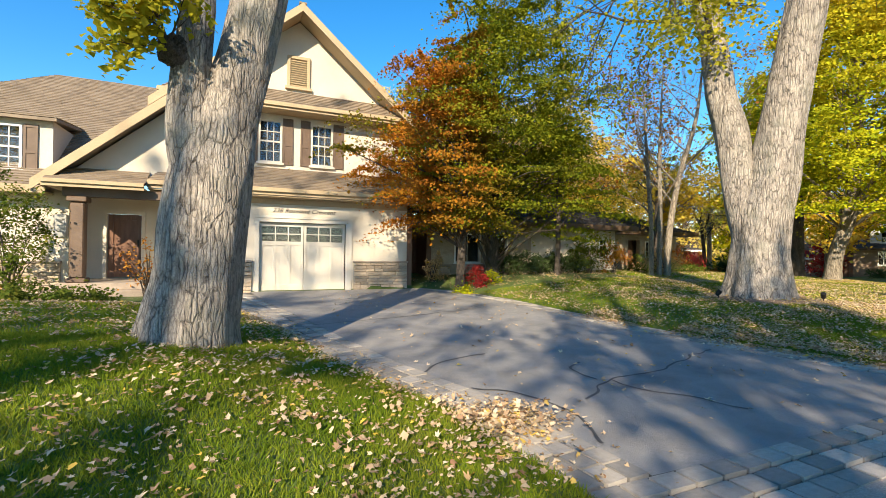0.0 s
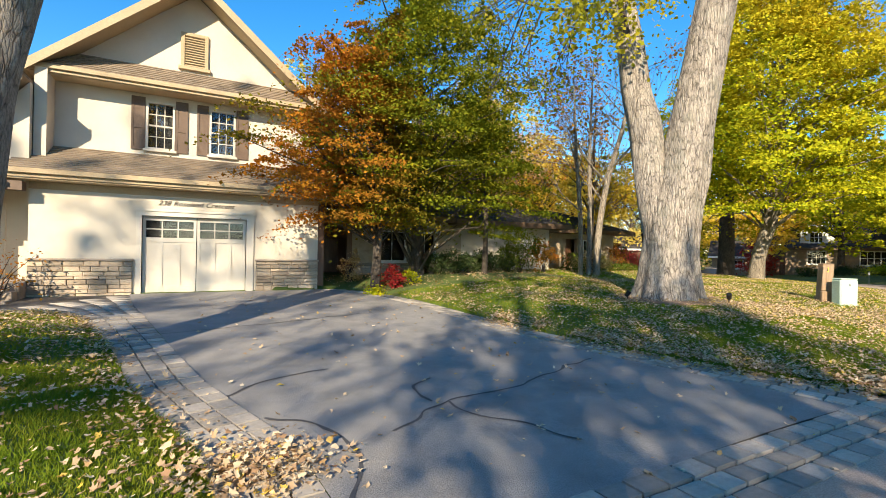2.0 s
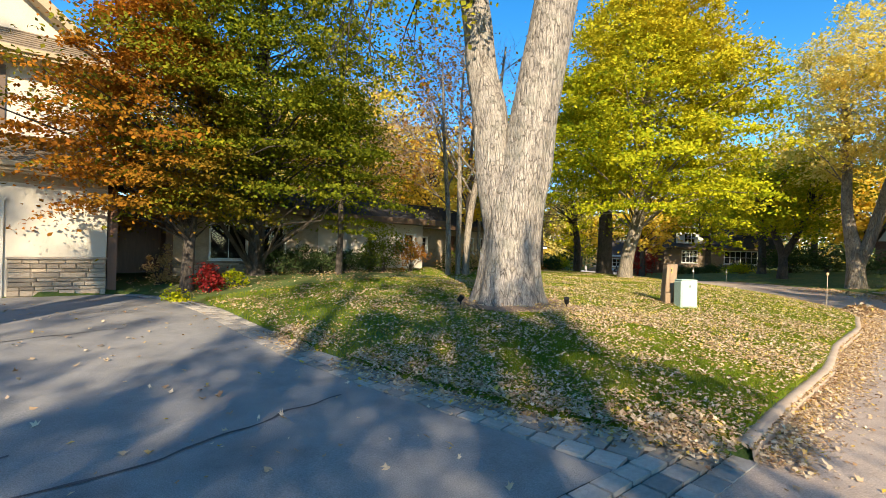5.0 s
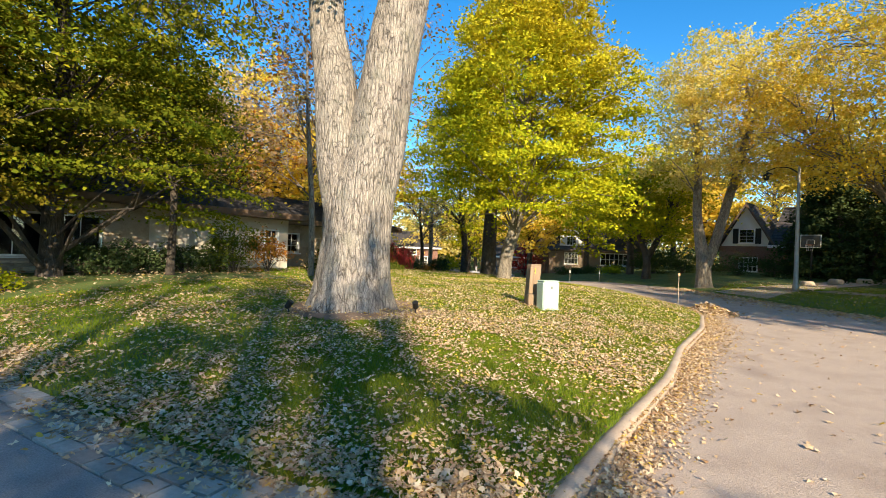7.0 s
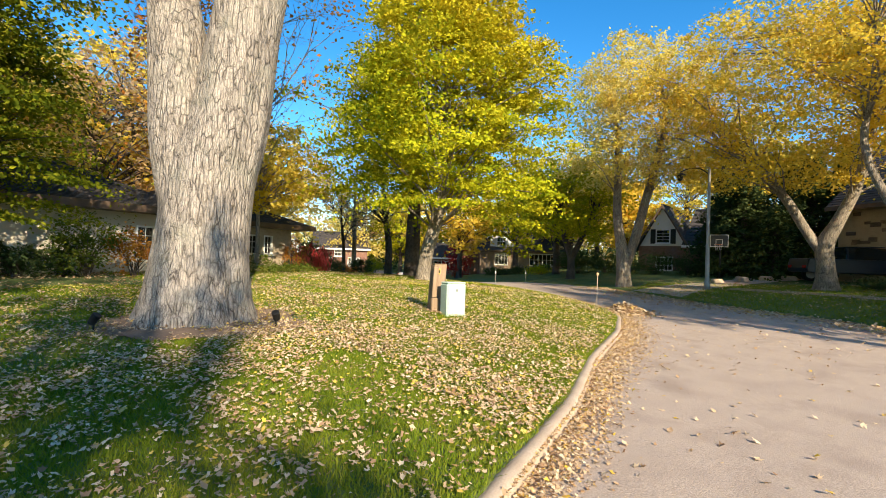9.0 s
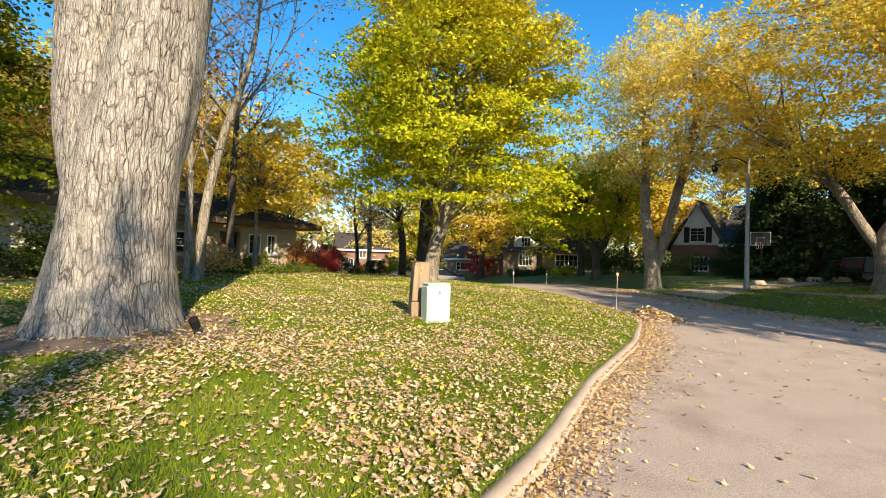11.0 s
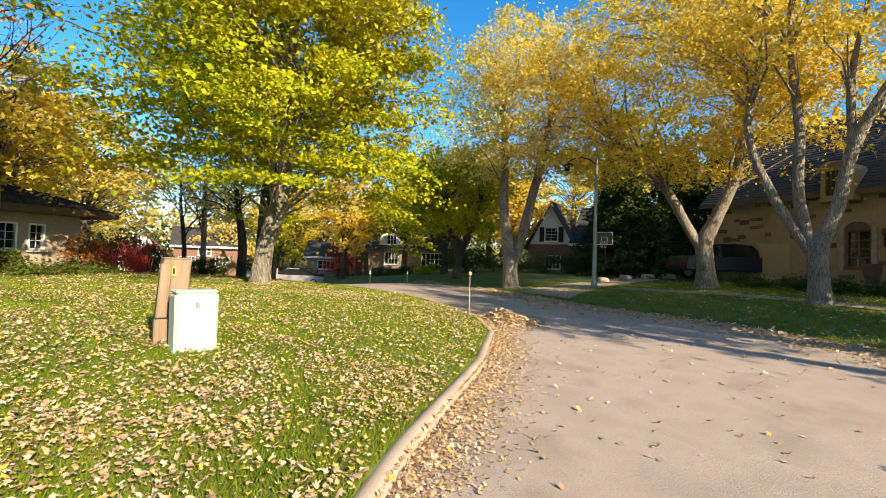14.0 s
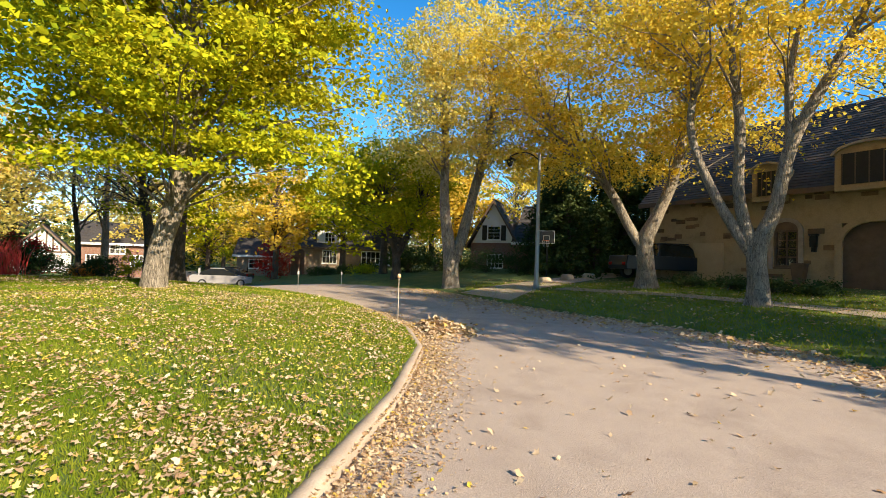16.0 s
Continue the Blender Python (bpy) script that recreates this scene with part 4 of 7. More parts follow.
# ---- houses across the street ----
def far_house(rootob, x0, x1, depth, zb, ze, wall, roof, trim, wins, ridge="x", rise=3.0, xp=None, door=None, doormat=None, winmat=None):
    ops = [(w[0], w[1], w[2], w[3]) for w in wins] + ([door] if door else [])
    part("wall", wall_with(bmesh.new(), x0, x1, zb, ze, 0.0, 0.3, ops), wall, rootob)
    each("wall", [(x0, x0 + 0.3, 0.3, depth, zb, ze), (x1 - 0.3, x1, 0.3, depth, zb, ze), (x0, x1, depth, depth + 0.3, zb, ze), (x0 + 0.3, x1 - 0.3, 2.0, 2.1, zb, ze)], wall, rootob)
    for w in wins:
        window(rootob, *w[:4], 0.05, cols=w[4] if len(w) > 4 else 3, rows=w[5] if len(w) > 5 else 4, frame=winmat or trim, bar=0.03)
    if door:
        part("door", boxes((door[0], door[1], 0.15, 0.2, door[2], door[3])), doormat or DOORWOOD, rootob)
    if ridge == "y":
        xp = (x0 + x1) / 2 if xp is None else xp
        part("gable_wall", prism_y(bmesh.new(), [(x0, ze), (x1, ze), (xp, ze + rise - 0.15)], 0.0, 0.3), wall, rootob)
        gable_roof(rootob, x0 - 0.35, x1 + 0.35, xp, ze - 0.25, ze + rise + 0.05, -0.4, depth, roof, trim, course=0.2)
    else:
        ym = depth / 2
        part("roof", courses(bmesh.new(), (x0 - 0.4, -0.45, ze - 0.1), (x1 + 0.4, -0.45, ze - 0.1), (x1 + 0.2, ym, ze + rise), (x0 - 0.2, ym, ze + rise), 0.22), roof, rootob)
        part("roof", courses(bmesh.new(), (x1 + 0.4, depth + 0.45, ze - 0.1), (x0 - 0.4, depth + 0.45, ze - 0.1), (x0 - 0.2, ym, ze + rise), (x1 + 0.2, ym, ze + rise), 0.22), roof, rootob)
        for xx in (x0, x1 - 0.3):
            bm = bmesh.new()
            a = [bm.verts.new((xx, y, z)) for y, z in ((0, ze), (depth, ze), (ym, ze + rise - 0.1))]
            b = [bm.verts.new((xx + 0.3, y, z)) for y, z in ((0, ze), (depth, ze), (ym, ze + rise - 0.1))]
            bm.faces.new(a)
            bm.faces.new(b[::-1])
            for k in range(3):
                bm.faces.new((a[k], b[k], b[(k + 1) % 3], a[(k + 1) % 3]))
            part("gable_wall", bm, wall, rootob)
        each("fascia", [(x0 - 0.4, x1 + 0.4, -0.5, -0.44, ze - 0.32, ze - 0.1)], trim, rootob)


LIME = surf("limestone", [(0.26, 0.185, 0.10), (0.36, 0.265, 0.155), (0.30, 0.22, 0.125)], 1.5, 20, 0.9, 0.4, 0.01)
REDBRICK = bricked("red_brick", (0.17, 0.075, 0.05), (0.22, 0.11, 0.075), (0.26, 0.22, 0.18))
TANBRICK = bricked("tan_brick", (0.24, 0.17, 0.11), (0.28, 0.19, 0.13), (0.3, 0.26, 0.2))
HALFTIMBER = surf("white_render", [(0.66, 0.64, 0.58), (0.74, 0.72, 0.66)], 1, 50, 0.9, 0.2)

BROWNSTONE = surf("brown_fieldstone", [(0.10, 0.065, 0.04), (0.19, 0.125, 0.075)], 3.0, 22, 0.92, 0.5, 0.01, per_piece=0.5)

# limestone house beyond the sidewalk
sh = root("stone_house", 41.5, -20.0, 0, 223, "large tan limestone house with slate roof and arched windows", "house")
SW = [(5.82, 6.78, 1.6, 3.3, 2, 4), (8.35, 10.2, 5.0, 6.3, 4, 3), (5.0, 6.2, 4.65, 6.1, 2, 3)]
far_house(sh, -0.6, 15.0, 9.0, 0.4, 5.15, LIME, ROOF_DARK, BROWN, [SW[0]], "x", 4.6, door=(8.3, 10.6, 0.4, 3.5), doormat=BROWN)
head = [(6.3 + 0.48 * math.cos(a), 3.302 + 0.36 * math.sin(a)) for a in np.linspace(0, math.pi, 12)]
hood = [(6.3 + 0.66 * math.cos(a), 3.302 + 0.54 * math.sin(a)) for a in np.linspace(0, math.pi, 12)]
part("window_head", prism_y(bmesh.new(), head, -0.02, -0.003), BROWN, sh, "dark arched window head")
bm = bmesh.new()
for i in range(11):
    prism_y(bm, [hood[i], hood[i + 1], head[i + 1], head[i]], -0.09, -0.003)
box(bm, 5.62, 5.80, -0.09, -0.003, 1.5, 3.3)
box(bm, 6.80, 6.98, -0.09, -0.003, 1.5, 3.3)
part("window_surround", bm, CONCRETE, sh, "pale cut stone surround")
for x0, x1, z0, z1 in ((8.25, 10.45, 4.75, 6.5), (5.15, 6.4, 4.6, 6.2)):
    n = 10
    arch = [(x0, z0), (x1, z0), (x1, z1 - 0.3)] + [((x0 + x1) / 2 + (x1 - x0) / 2 * math.cos(a), z1 - 0.3 + 0.45 * math.sin(a)) for a in np.linspace(0.2, math.pi - 0.2, n)] + [(x0, z1 - 0.3)]
    part("dormer", prism_y(bmesh.new(), arch, -0.62, 2.5), LIME, sh, "arched stone dormer")
    # solid plate in near-black, painted for the dark of an unlit room
    win = part("window", boxes((x0 + 0.25, x1 - 0.25, -0.67, -0.622, z0 + 0.25, z1 - 0.25)), DARKROOM, sh)
    part("muntin", boxes(*[(x0 + 0.25 + (x1 - x0 - 0.5) * i / 4 - 0.02, x0 + 0.25 + (x1 - x0 - 0.5) * i / 4 + 0.02, -0.69, -0.67, z0 + 0.25, z1 - 0.25) for i in range(5)]), BROWN, win)
    lid = [((x0 + x1) / 2 + ((x1 - x0) / 2 + 0.12) * math.cos(a), z1 - 0.3 + 0.5 * math.sin(a)) for a in np.linspace(0.05, math.pi - 0.05, n)]
    under = [((x0 + x1) / 2 + (x1 - x0) / 2 * 0.99 * math.cos(a), z1 - 0.3 + 0.4 * math.sin(a)) for a in np.linspace(0.05, math.pi - 0.05, n)]
    bm = bmesh.new()
    for i in range(n - 1):
        prism_y(bm, [lid[i], lid[i + 1], under[i + 1], under[i]], -0.78, -0.624)
    part("dormer_hood", bm, CONCRETE, sh, "pale arched stone hood")
n = 12
ring = [(9.45 + 1.35 * math.cos(a), 2.7 + 1.05 * math.sin(a)) for a in np.linspace(0, math.pi, n)]
inner = [(9.45 + 1.1 * math.cos(a), 2.7 + 0.82 * math.sin(a)) for a in np.linspace(0, math.pi, n)]
bm = bmesh.new()
for i in range(n - 1):
    prism_y(bm, [ring[i], ring[i + 1], inner[i + 1], inner[i]], -0.14, 0.0)
box(bm, 8.10, 8.35, -0.14, 0.0, 0.9, 2.7)
box(bm, 10.55, 10.80, -0.14, 0.0, 0.9, 2.7)
part("entry_arch", bm, LIME, sh, "pale stone entry arch")
for gx in (0.2, 2.05):
    gd = part("garage_door", boxes((gx, gx + 1.55, -0.06, -0.01, 0.6, 2.75)), TRIM, sh, "tan panelled garage door")
    each("rail", [(gx, gx + 1.55, -0.075, -0.062, 0.6 + k * 0.53, 0.64 + k * 0.53) for k in range(4)], TRIM, gd)
for k in range(120):
    sx, sz = rng.uniform(-0.4, 14.5), rng.uniform(0.7, 5.0)
    if not (5.6 < sx < 7 and 1.4 < sz < 3.6) and not (8.0 < sx < 10.9 and sz < 4.1) and not (0.1 < sx < 3.7 and sz < 2.9):
        part("stone", boxes((sx, sx + rng.uniform(0.25, 0.6), -0.02, 0.01, sz, sz + rng.uniform(0.14, 0.26)), bevel=0.01), BROWNSTONE, sh)
part("wall_lantern", boxes((7.28, 7.5, -0.28, -0.05, 2.5, 3.0), (7.33, 7.45, -0.22, -0.0, 2.3, 2.5), (7.24, 7.54, -0.32, -0.01, 3.0, 3.06)), IRON, sh)

# brick house with the white gable
gh = root("gabled_house", 51.1, -8.5, 0, 262, "brick house with a white gable and dark shutters", "house")
far_house(gh, -0.9, 3.0, 8.0, -0.3, 2.9, REDBRICK, ROOF_DARK, BROWN, [(0.5, 1.9, 0.9, 2.1, 4, 3)], "y", 3.6, 1.05, winmat=WHITE)
part("gable_face", prism_y(bmesh.new(), [(-0.75, 3.0), (2.85, 3.0), (1.05, 6.35)], -0.06, -0.003), HALFTIMBER, gh)
# flat near-black plate on the gable, standing in for an unlit room
part("gable_dark_plate", boxes((0.6, 1.6, -0.068, -0.063, 3.3, 4.35)), DARKROOM, gh)
window(gh, 0.55, 1.65, 3.25, 4.4, -0.13, cols=2, rows=4, deep=0.06)
shutter(gh, 0.1, 0.5, 3.2, 4.45, -0.07, IRON)
shutter(gh, 1.7, 2.1, 3.2, 4.45, -0.07, IRON)
far_house(gh, 3.02, 9.5, 8.0, -0.3, 3.2, REDBRICK, ROOF_DARK, WHITE, [(5.0, 6.2, 0.8, 2.0, 3, 3)], "x", 3.3)

bh = root("brick_house", 59.5, 10.5, 0, 293, "tan and red brick house with slate gables", "house")
far_house(bh, -1.6, 9.0, 8.0, -1.6, 2.6, TANBRICK, ROOF_DARK, BROWN, [(0.25, 1.9, 0.7, 2.2, 4, 2), (4.5, 7.7, 0.7, 2.2, 6, 2)], "x", 3.6, winmat=WHITE)
d1 = root("brick_gable", 59.6, 10.6, 0, 293, "stuccoed gable bay with leaded windows", "house bay")
far_house(d1, -0.3, 2.6, 2.0, 2.6, 4.4, HALFTIMBER, ROOF_DARK, WHITE, [(0.5, 1.7, 3.0, 4.2, 3, 2)], "y", 1.9)
sm_h = root("cottage", 58, 18.5, 0, 300, "small grey cottage with white-framed windows", "house")
far_house(sm_h, -1.0, 3.5, 6.0, -1.6, 1.5, TANBRICK, ROOF_DARK, WHITE, [(0.2, 2.3, -0.1, 0.95, 4, 2)], "x", 1.9)
re = root("entry_gable", 58, 15, 0, 300, "red brick entry gable with a dark red door", "house bay")
far_house(re, 0.6, 3.8, 4.0, -1.4, 1.5, REDBRICK, ROOF_DARK, TRIM, [], "y", 1.5, door=(1.7, 2.8, -1.2, 1.3))
th = root("tudor_house", 47.6, 33.3, 0, 320, "half-timbered white gabled house with brick below", "house")
far_house(th, -2.1, 2.3, 7.0, -1.9, 1.2, HALFTIMBER, ROOF_DARK, BROWN, [(-0.5, 0.6, -0.6, 0.6, 3, 2)], "y", 2.5, 0.1)
for a in (-1.4, -0.8, -0.3, 0.4, 0.9, 1.5):
    part("timber", boxes((a - 0.07, a + 0.07, -0.05, -0.003, 1.2, 1.2 + 2.3 * (1 - abs(a) / 2.3))), BROWN, th)
part("timber", boxes((-2.1, 2.3, -0.055, -0.003, 1.05, 1.22)), BROWN, th)
tb = root("brick_wing", 49.6, 31.5, 0, 320, "red brick house under a dark slate roof", "house")
far_house(tb, 0.2, 7.0, 7.0, -1.9, 2.3, REDBRICK, ROOF_DARK, WHITE, [(0.7, 2.4, -0.2, 1.0, 5, 2), (4.4, 6.0, -0.2, 1.0, 4, 2), (2.6, 4.0, 1.1, 2.1, 3, 2)], "x", 2.2)

# ---- trees ----
YELGREEN = leafy("yellow_green_leaves", [(0.13, 0.20, 0.014), (0.25, 0.32, 0.016), (0.42, 0.44, 0.018), (0.62, 0.57, 0.022), (0.76, 0.63, 0.03)], through_light=0.38, drift=[(0.58, 0.40, 0.02), (0.66, 0.48, 0.04), (0.48, 0.38, 0.03)], drift_axis=(0.3, -0.2, 0.93), centre=10.0, width=6.0)
GOLD = leafy("golden_leaves", [(0.58, 0.42, 0.04), (0.76, 0.56, 0.07), (0.85, 0.66, 0.12), (0.88, 0.73, 0.20)], through_light=0.62)
PALEGOLD = leafy("pale_gold_leaves", [(0.62, 0.50, 0.12), (0.76, 0.61, 0.14), (0.83, 0.69, 0.22), (0.87, 0.76, 0.34)], through_light=0.6)
PINKGOLD = leafy("pinkish_leaves", [(0.50, 0.33, 0.20), (0.62, 0.43, 0.26), (0.66, 0.49, 0.26), (0.62, 0.47, 0.15)], through_light=0.66)
COPPER = leafy("copper_leaves", [(0.18, 0.06, 0.02), (0.34, 0.12, 0.02), (0.50, 0.20, 0.022), (0.60, 0.32, 0.03)], drift=[(0.11, 0.15, 0.018), (0.20, 0.20, 0.02), (0.07, 0.11, 0.015)], drift_axis=(0.9, 0.0, -0.12), centre=-0.6, width=1.5)
GREENTREE = leafy("green_beech_leaves", [(0.075, 0.11, 0.012), (0.14, 0.18, 0.015), (0.26, 0.27, 0.018), (0.48, 0.41, 0.02)], through_light=0.36, drift=[(0.40, 0.22, 0.02), (0.17, 0.17, 0.02), (0.24, 0.11, 0.02)], drift_axis=(-0.9, 0, -0.2), centre=2.6, width=1.8)
EVERGREEN = leafy("evergreen_needles", [(0.03, 0.05, 0.022), (0.05, 0.078, 0.03), (0.08, 0.11, 0.04), (0.12, 0.13, 0.05)], through_light=0.2)
SHRUBGREEN = leafy("shrub_leaves", [(0.05, 0.09, 0.015), (0.085, 0.13, 0.02), (0.15, 0.17, 0.03), (0.28, 0.22, 0.03)])
RED = leafy("red_leaves", [(0.32, 0.025, 0.03), (0.42, 0.05, 0.04), (0.24, 0.02, 0.025), (0.38, 0.07, 0.03)])
ORANGE = leafy("orange_leaves", [(0.45, 0.18, 0.03), (0.52, 0.27, 0.05), (0.38, 0.13, 0.03), (0.5, 0.34, 0.08)])
SILVERLEAF = leafy("maple_leaves", [(0.19, 0.22, 0.02), (0.34, 0.34, 0.03), (0.50, 0.44, 0.04), (0.62, 0.48, 0.06)], through_light=0.55)


def plant(name, x, y, label, category="tree", group="", dz=0.0):
    return root(name, x, y, gz(x, y) + dz, 0, label, category, group)


def crown(t, centres, per, size, mat, spread=0.6, flat=0.45, up=0.6, name="crown", label=""):
    """Sprays of leaves that reach outwards and droop at their ends."""
    m = len(centres)
    hub = centres.mean(0) - np.array([0, 0, 0.3 * np.ptp(centres[:, 2])])
    out = centres - hub
    out /= np.linalg.norm(out, axis=1)[:, None] + 1e-6
    flat_out = out * np.array([1, 1, 0.15])
    side = np.cross(out, np.array([0, 0, 1.0]))
    side /= np.linalg.norm(side, axis=1)[:, None] + 1e-6
    s = (rng.uniform(0.5, 1.3, m) * spread)[:, None, None]
    u = rng.normal(size=(m, per, 3))
    off = s * (u[..., :1] * 1.2 * flat_out[:, None] + u[..., 1:2] * 0.9 * side[:, None])
    off[..., 2] += s[..., 0] * (u[..., 2] * flat - 0.2 * u[..., 0] ** 2 * (u[..., 0] > 0))
    lean = out * 0.5 + np.array([0, 0, 0.35 + 0.5 * up]) + rng.normal(size=(m, 3)) * 0.38
    c = (centres[:, None] + off).reshape(-1, 3)
    return mesh_np(name, *leaf_cloud(c, size, up, lean=np.repeat(lean, per, axis=0)), mat, t, label)


def flare(p, r, roots=6, size=0.55, height=1.2, sides=56, seed=0):
    """Bark-covered trunk with a swelling, ridged foot."""
    V, F = tube_np(p, r, sides, rough=0.12, seed=seed)
    ang = np.arctan2(V[:, 1] - np.repeat(p[:, 1], sides), V[:, 0] - np.repeat(p[:, 0], sides))
    h = V[:, 2] - p[0, 2]
    k = 1 + size * np.exp(-h / (height * 0.4)) * (0.7 + 0.3 * np.cos(roots * ang + seed) + 0.18 * np.cos((roots + 3) * ang + 2 * seed))
    ax = np.repeat(p, sides, axis=0)
    V[:, :2] = ax[:, :2] + (V[:, :2] - ax[:, :2]) * k[:, None]
    return V, F


def big_trunk(t, stems, mat=BARK_GREY, seed=0, sides=56, foot=0.5):
    b = Bunch()
    axes = []
    for k, (pts, rad) in enumerate(stems):
        p, r = spline(pts, rad, (0.09 if k == 0 else 0.12) if sides > 40 else 0.24)
        axes.append(p)
        if k == 0:
            b.add(*flare(p, r, sides=sides, seed=seed, size=foot))
        else:
            b.tube(p, r, sides=max(12, sides * 2 // 3), rough=0.1, seed=seed + 3.7 * k)
    b.make("trunk", mat, t)
    return axes


# silver maple by the drive
t = plant("maple_tree", -0.88, -8.6, "huge grey-barked maple with a fluted trunk on the lawn")
big_trunk(t, [([(0, 0, -0.35), (0.03, 0, 0.2), (0.10, 0, 0.65), (0.15, 0, 1.3), (0.24, 0, 2.0), (0.37, 0, 2.6), (0.57, 0, 3.35), (0.72, 0, 4.1), (1.0, 0.1, 6), (1.4, 0.2, 9)], [0.47, 0.46, 0.45, 0.46, 0.44, 0.36, 0.315, 0.305, 0.30, 0.28]), ([(0.14, 0, 1.7), (0.02, -0.03, 2.4), (0.0, -0.03, 3.1), (0.06, 0.0, 3.9), (-0.2, 0.2, 6.5)], [0.30, 0.285, 0.215, 0.185, 0.17])], seed=1, foot=0.55)
b, tips = Bunch(), []
for st, d, L in (((1.0, 0.1, 6), (1.0, -0.4, 0.5), 2.4), ((1.4, 0.2, 9), (0.9, 0.3, 0.7), 2.4), ((1.2, 0.1, 8), (1.0, -0.7, 0.5), 2.4)):
    twigs(b, tips, np.array(st, float), np.array(d, float), L, 0.065, 3, 0.5, 3, 0.1)
b.make("branchwork", BARK_GREY, t)
crown(t, np.array(tips), 8, 0.11, SILVERLEAF, 0.15, 0.8, 0.3)
# knotted burl on the thinner stem, with a fan of leafy shoots
bm = bmesh.new()
bmesh.ops.create_icosphere(bm, subdivisions=4, radius=0.17)
for v in bm.verts:
    v.co *= 1 + 0.35 * noise.noise(v.co * 9) + 0.22 * noise.noise(v.co * 24)
burl = part("burl", bm, BARK_DARK, t, "dark knotted burl", smooth=True)
burl.matrix_basis = pose(-0.15, -0.14, 3.28)
b, tips = Bunch(), []
for d, L in (((-0.9, -0.3, 0.75), 0.42), ((-0.75, -0.5, 0.35), 0.34), ((-0.5, -0.7, 0.8), 0.36), ((-0.3, -0.6, 1.0), 0.40), ((0.25, -0.8, 0.7), 0.36), ((-1.0, 0.2, 1.0), 0.50), ((-0.9, -0.2, -0.15), 0.30), ((-0.6, 0.3, 1.1), 0.42), ((-0.2, -0.9, 0.3), 0.30)):
    twigs(b, tips, np.array((-0.2, -0.22, 3.3)), np.array(d, float), L, 0.014, 2, 0.5, 3, -0.02)
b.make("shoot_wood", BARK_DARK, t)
crown(t, np.array(tips), 9, 0.10, SILVERLEAF, 0.085, 0.9, 0.3, "shoot_leaves", "yellow-green leaves on the shoots")

# twin-stemmed silver maple in the middle of the lawn
t = plant("maple_tree", 11.68, -7.28, "twin-stemmed silver maple with pale furrowed bark on bare soil")
big_trunk(t, [([(0, 0, -0.3), (0.0, 0.0, 0.5), (0.04, -0.02, 1.3), (0.10, -0.06, 2.2), (0.24, -0.18, 3.0), (0.40, -0.32, 4.4), (0.52, -0.45, 5.6), (0.75, -0.7, 7.6), (1.0, -0.9, 10)], [0.70, 0.66, 0.62, 0.61, 0.56, 0.49, 0.46, 0.43, 0.35]), ([(-0.10, 0.10, 1.2), (-0.10, 0.28, 2.3), (-0.12, 0.48, 3.4), (-0.12, 0.66, 4.4), (-0.10, 0.95, 5.3), (-0.12, 1.1, 6.4), (-0.5, 1.4, 9)], [0.36, 0.44, 0.42, 0.40, 0.36, 0.34, 0.27])], BARK_GREY, seed=5, foot=0.6)
b, tips = Bunch(), []
for st, d, L in (((-0.3, 1.25, 7.6), (-0.8, 0.7, 0.05), 1.9), ((-0.3, 1.3, 8.0), (-1, -0.2, 0.15), 2.0), ((-0.5, 1.4, 9), (-0.7, 1.0, 0.1), 2.2), ((-0.5, 1.4, 9), (-0.4, 0.2, 1), 2.4), ((1.0, -0.9, 10), (0.3, -0.3, 1), 2.6), ((0.9, -0.8, 9), (0.9, 0.2, 0.5), 2.4), ((0.8, -0.7, 8.6), (0.5, -0.9, 0.6), 2.4)):
    twigs(b, tips, np.array(st, float), np.array(d, float), L, 0.06, 3, 0.55, 3, -0.05)
limb, lr = spline([(-0.2, 1.1, 6.6), (-1.2, 0.7, 7.7), (-2.4, 0.1, 7.9), (-3.3, -0.3, 7.2), (-3.7, -0.5, 6.2)], [0.09, 0.065, 0.05, 0.035, 0.015], 0.15)
b.tube(limb, lr, sides=10, rough=0.1, seed=3)
for k in range(8, len(limb), 2):
    twigs(b, tips, limb[k], np.array([rng.normal() * 0.7, rng.normal() * 0.7, -0.45]), 0.62, lr[k] * 0.45, 2, 0.5, 3, -0.16)
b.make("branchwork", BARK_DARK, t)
crown(t, np.array(tips), 8, 0.12, SILVERLEAF, 0.32, 0.9, 0.3)
cl = clumps_in((0.6, 0.2, 12.5), (4.2, 4.2, 2.6), 80, "egg", 0.3)
crown(t, cl, 90, 0.15, SILVERLEAF, 0.6, 0.5, 0.4, "upper_crown")
soil = bmesh.new()
bmesh.ops.create_circle(soil, cap_ends=True, segments=36, radius=1.0)
for v in soil.verts:
    a = math.atan2(v.co.y, v.co.x)
    k = 1.5 + 0.25 * math.sin(3 * a) + 0.15 * math.sin(7 * a + 1)
    v.co.x, v.co.y = 11.75 + v.co.x * k, -7.5 + v.co.y * k
soil.faces.ensure_lookup_table()
bmesh.ops.poke(soil, faces=soil.faces[:])
bmesh.ops.subdivide_edges(soil, edges=soil.edges[:], cuts=3)
for v in soil.verts:
    r = math.hypot(v.co.x - 11.75, v.co.y + 7.5)
    v.co.z = gz(v.co.x, v.co.y) + 0.05 - 0.04 * r / 1.7
tagged(part("soil_patch", soil, SOIL, None, smooth=True), "bare brown soil round the maple's foot", "soil", kind="structure")


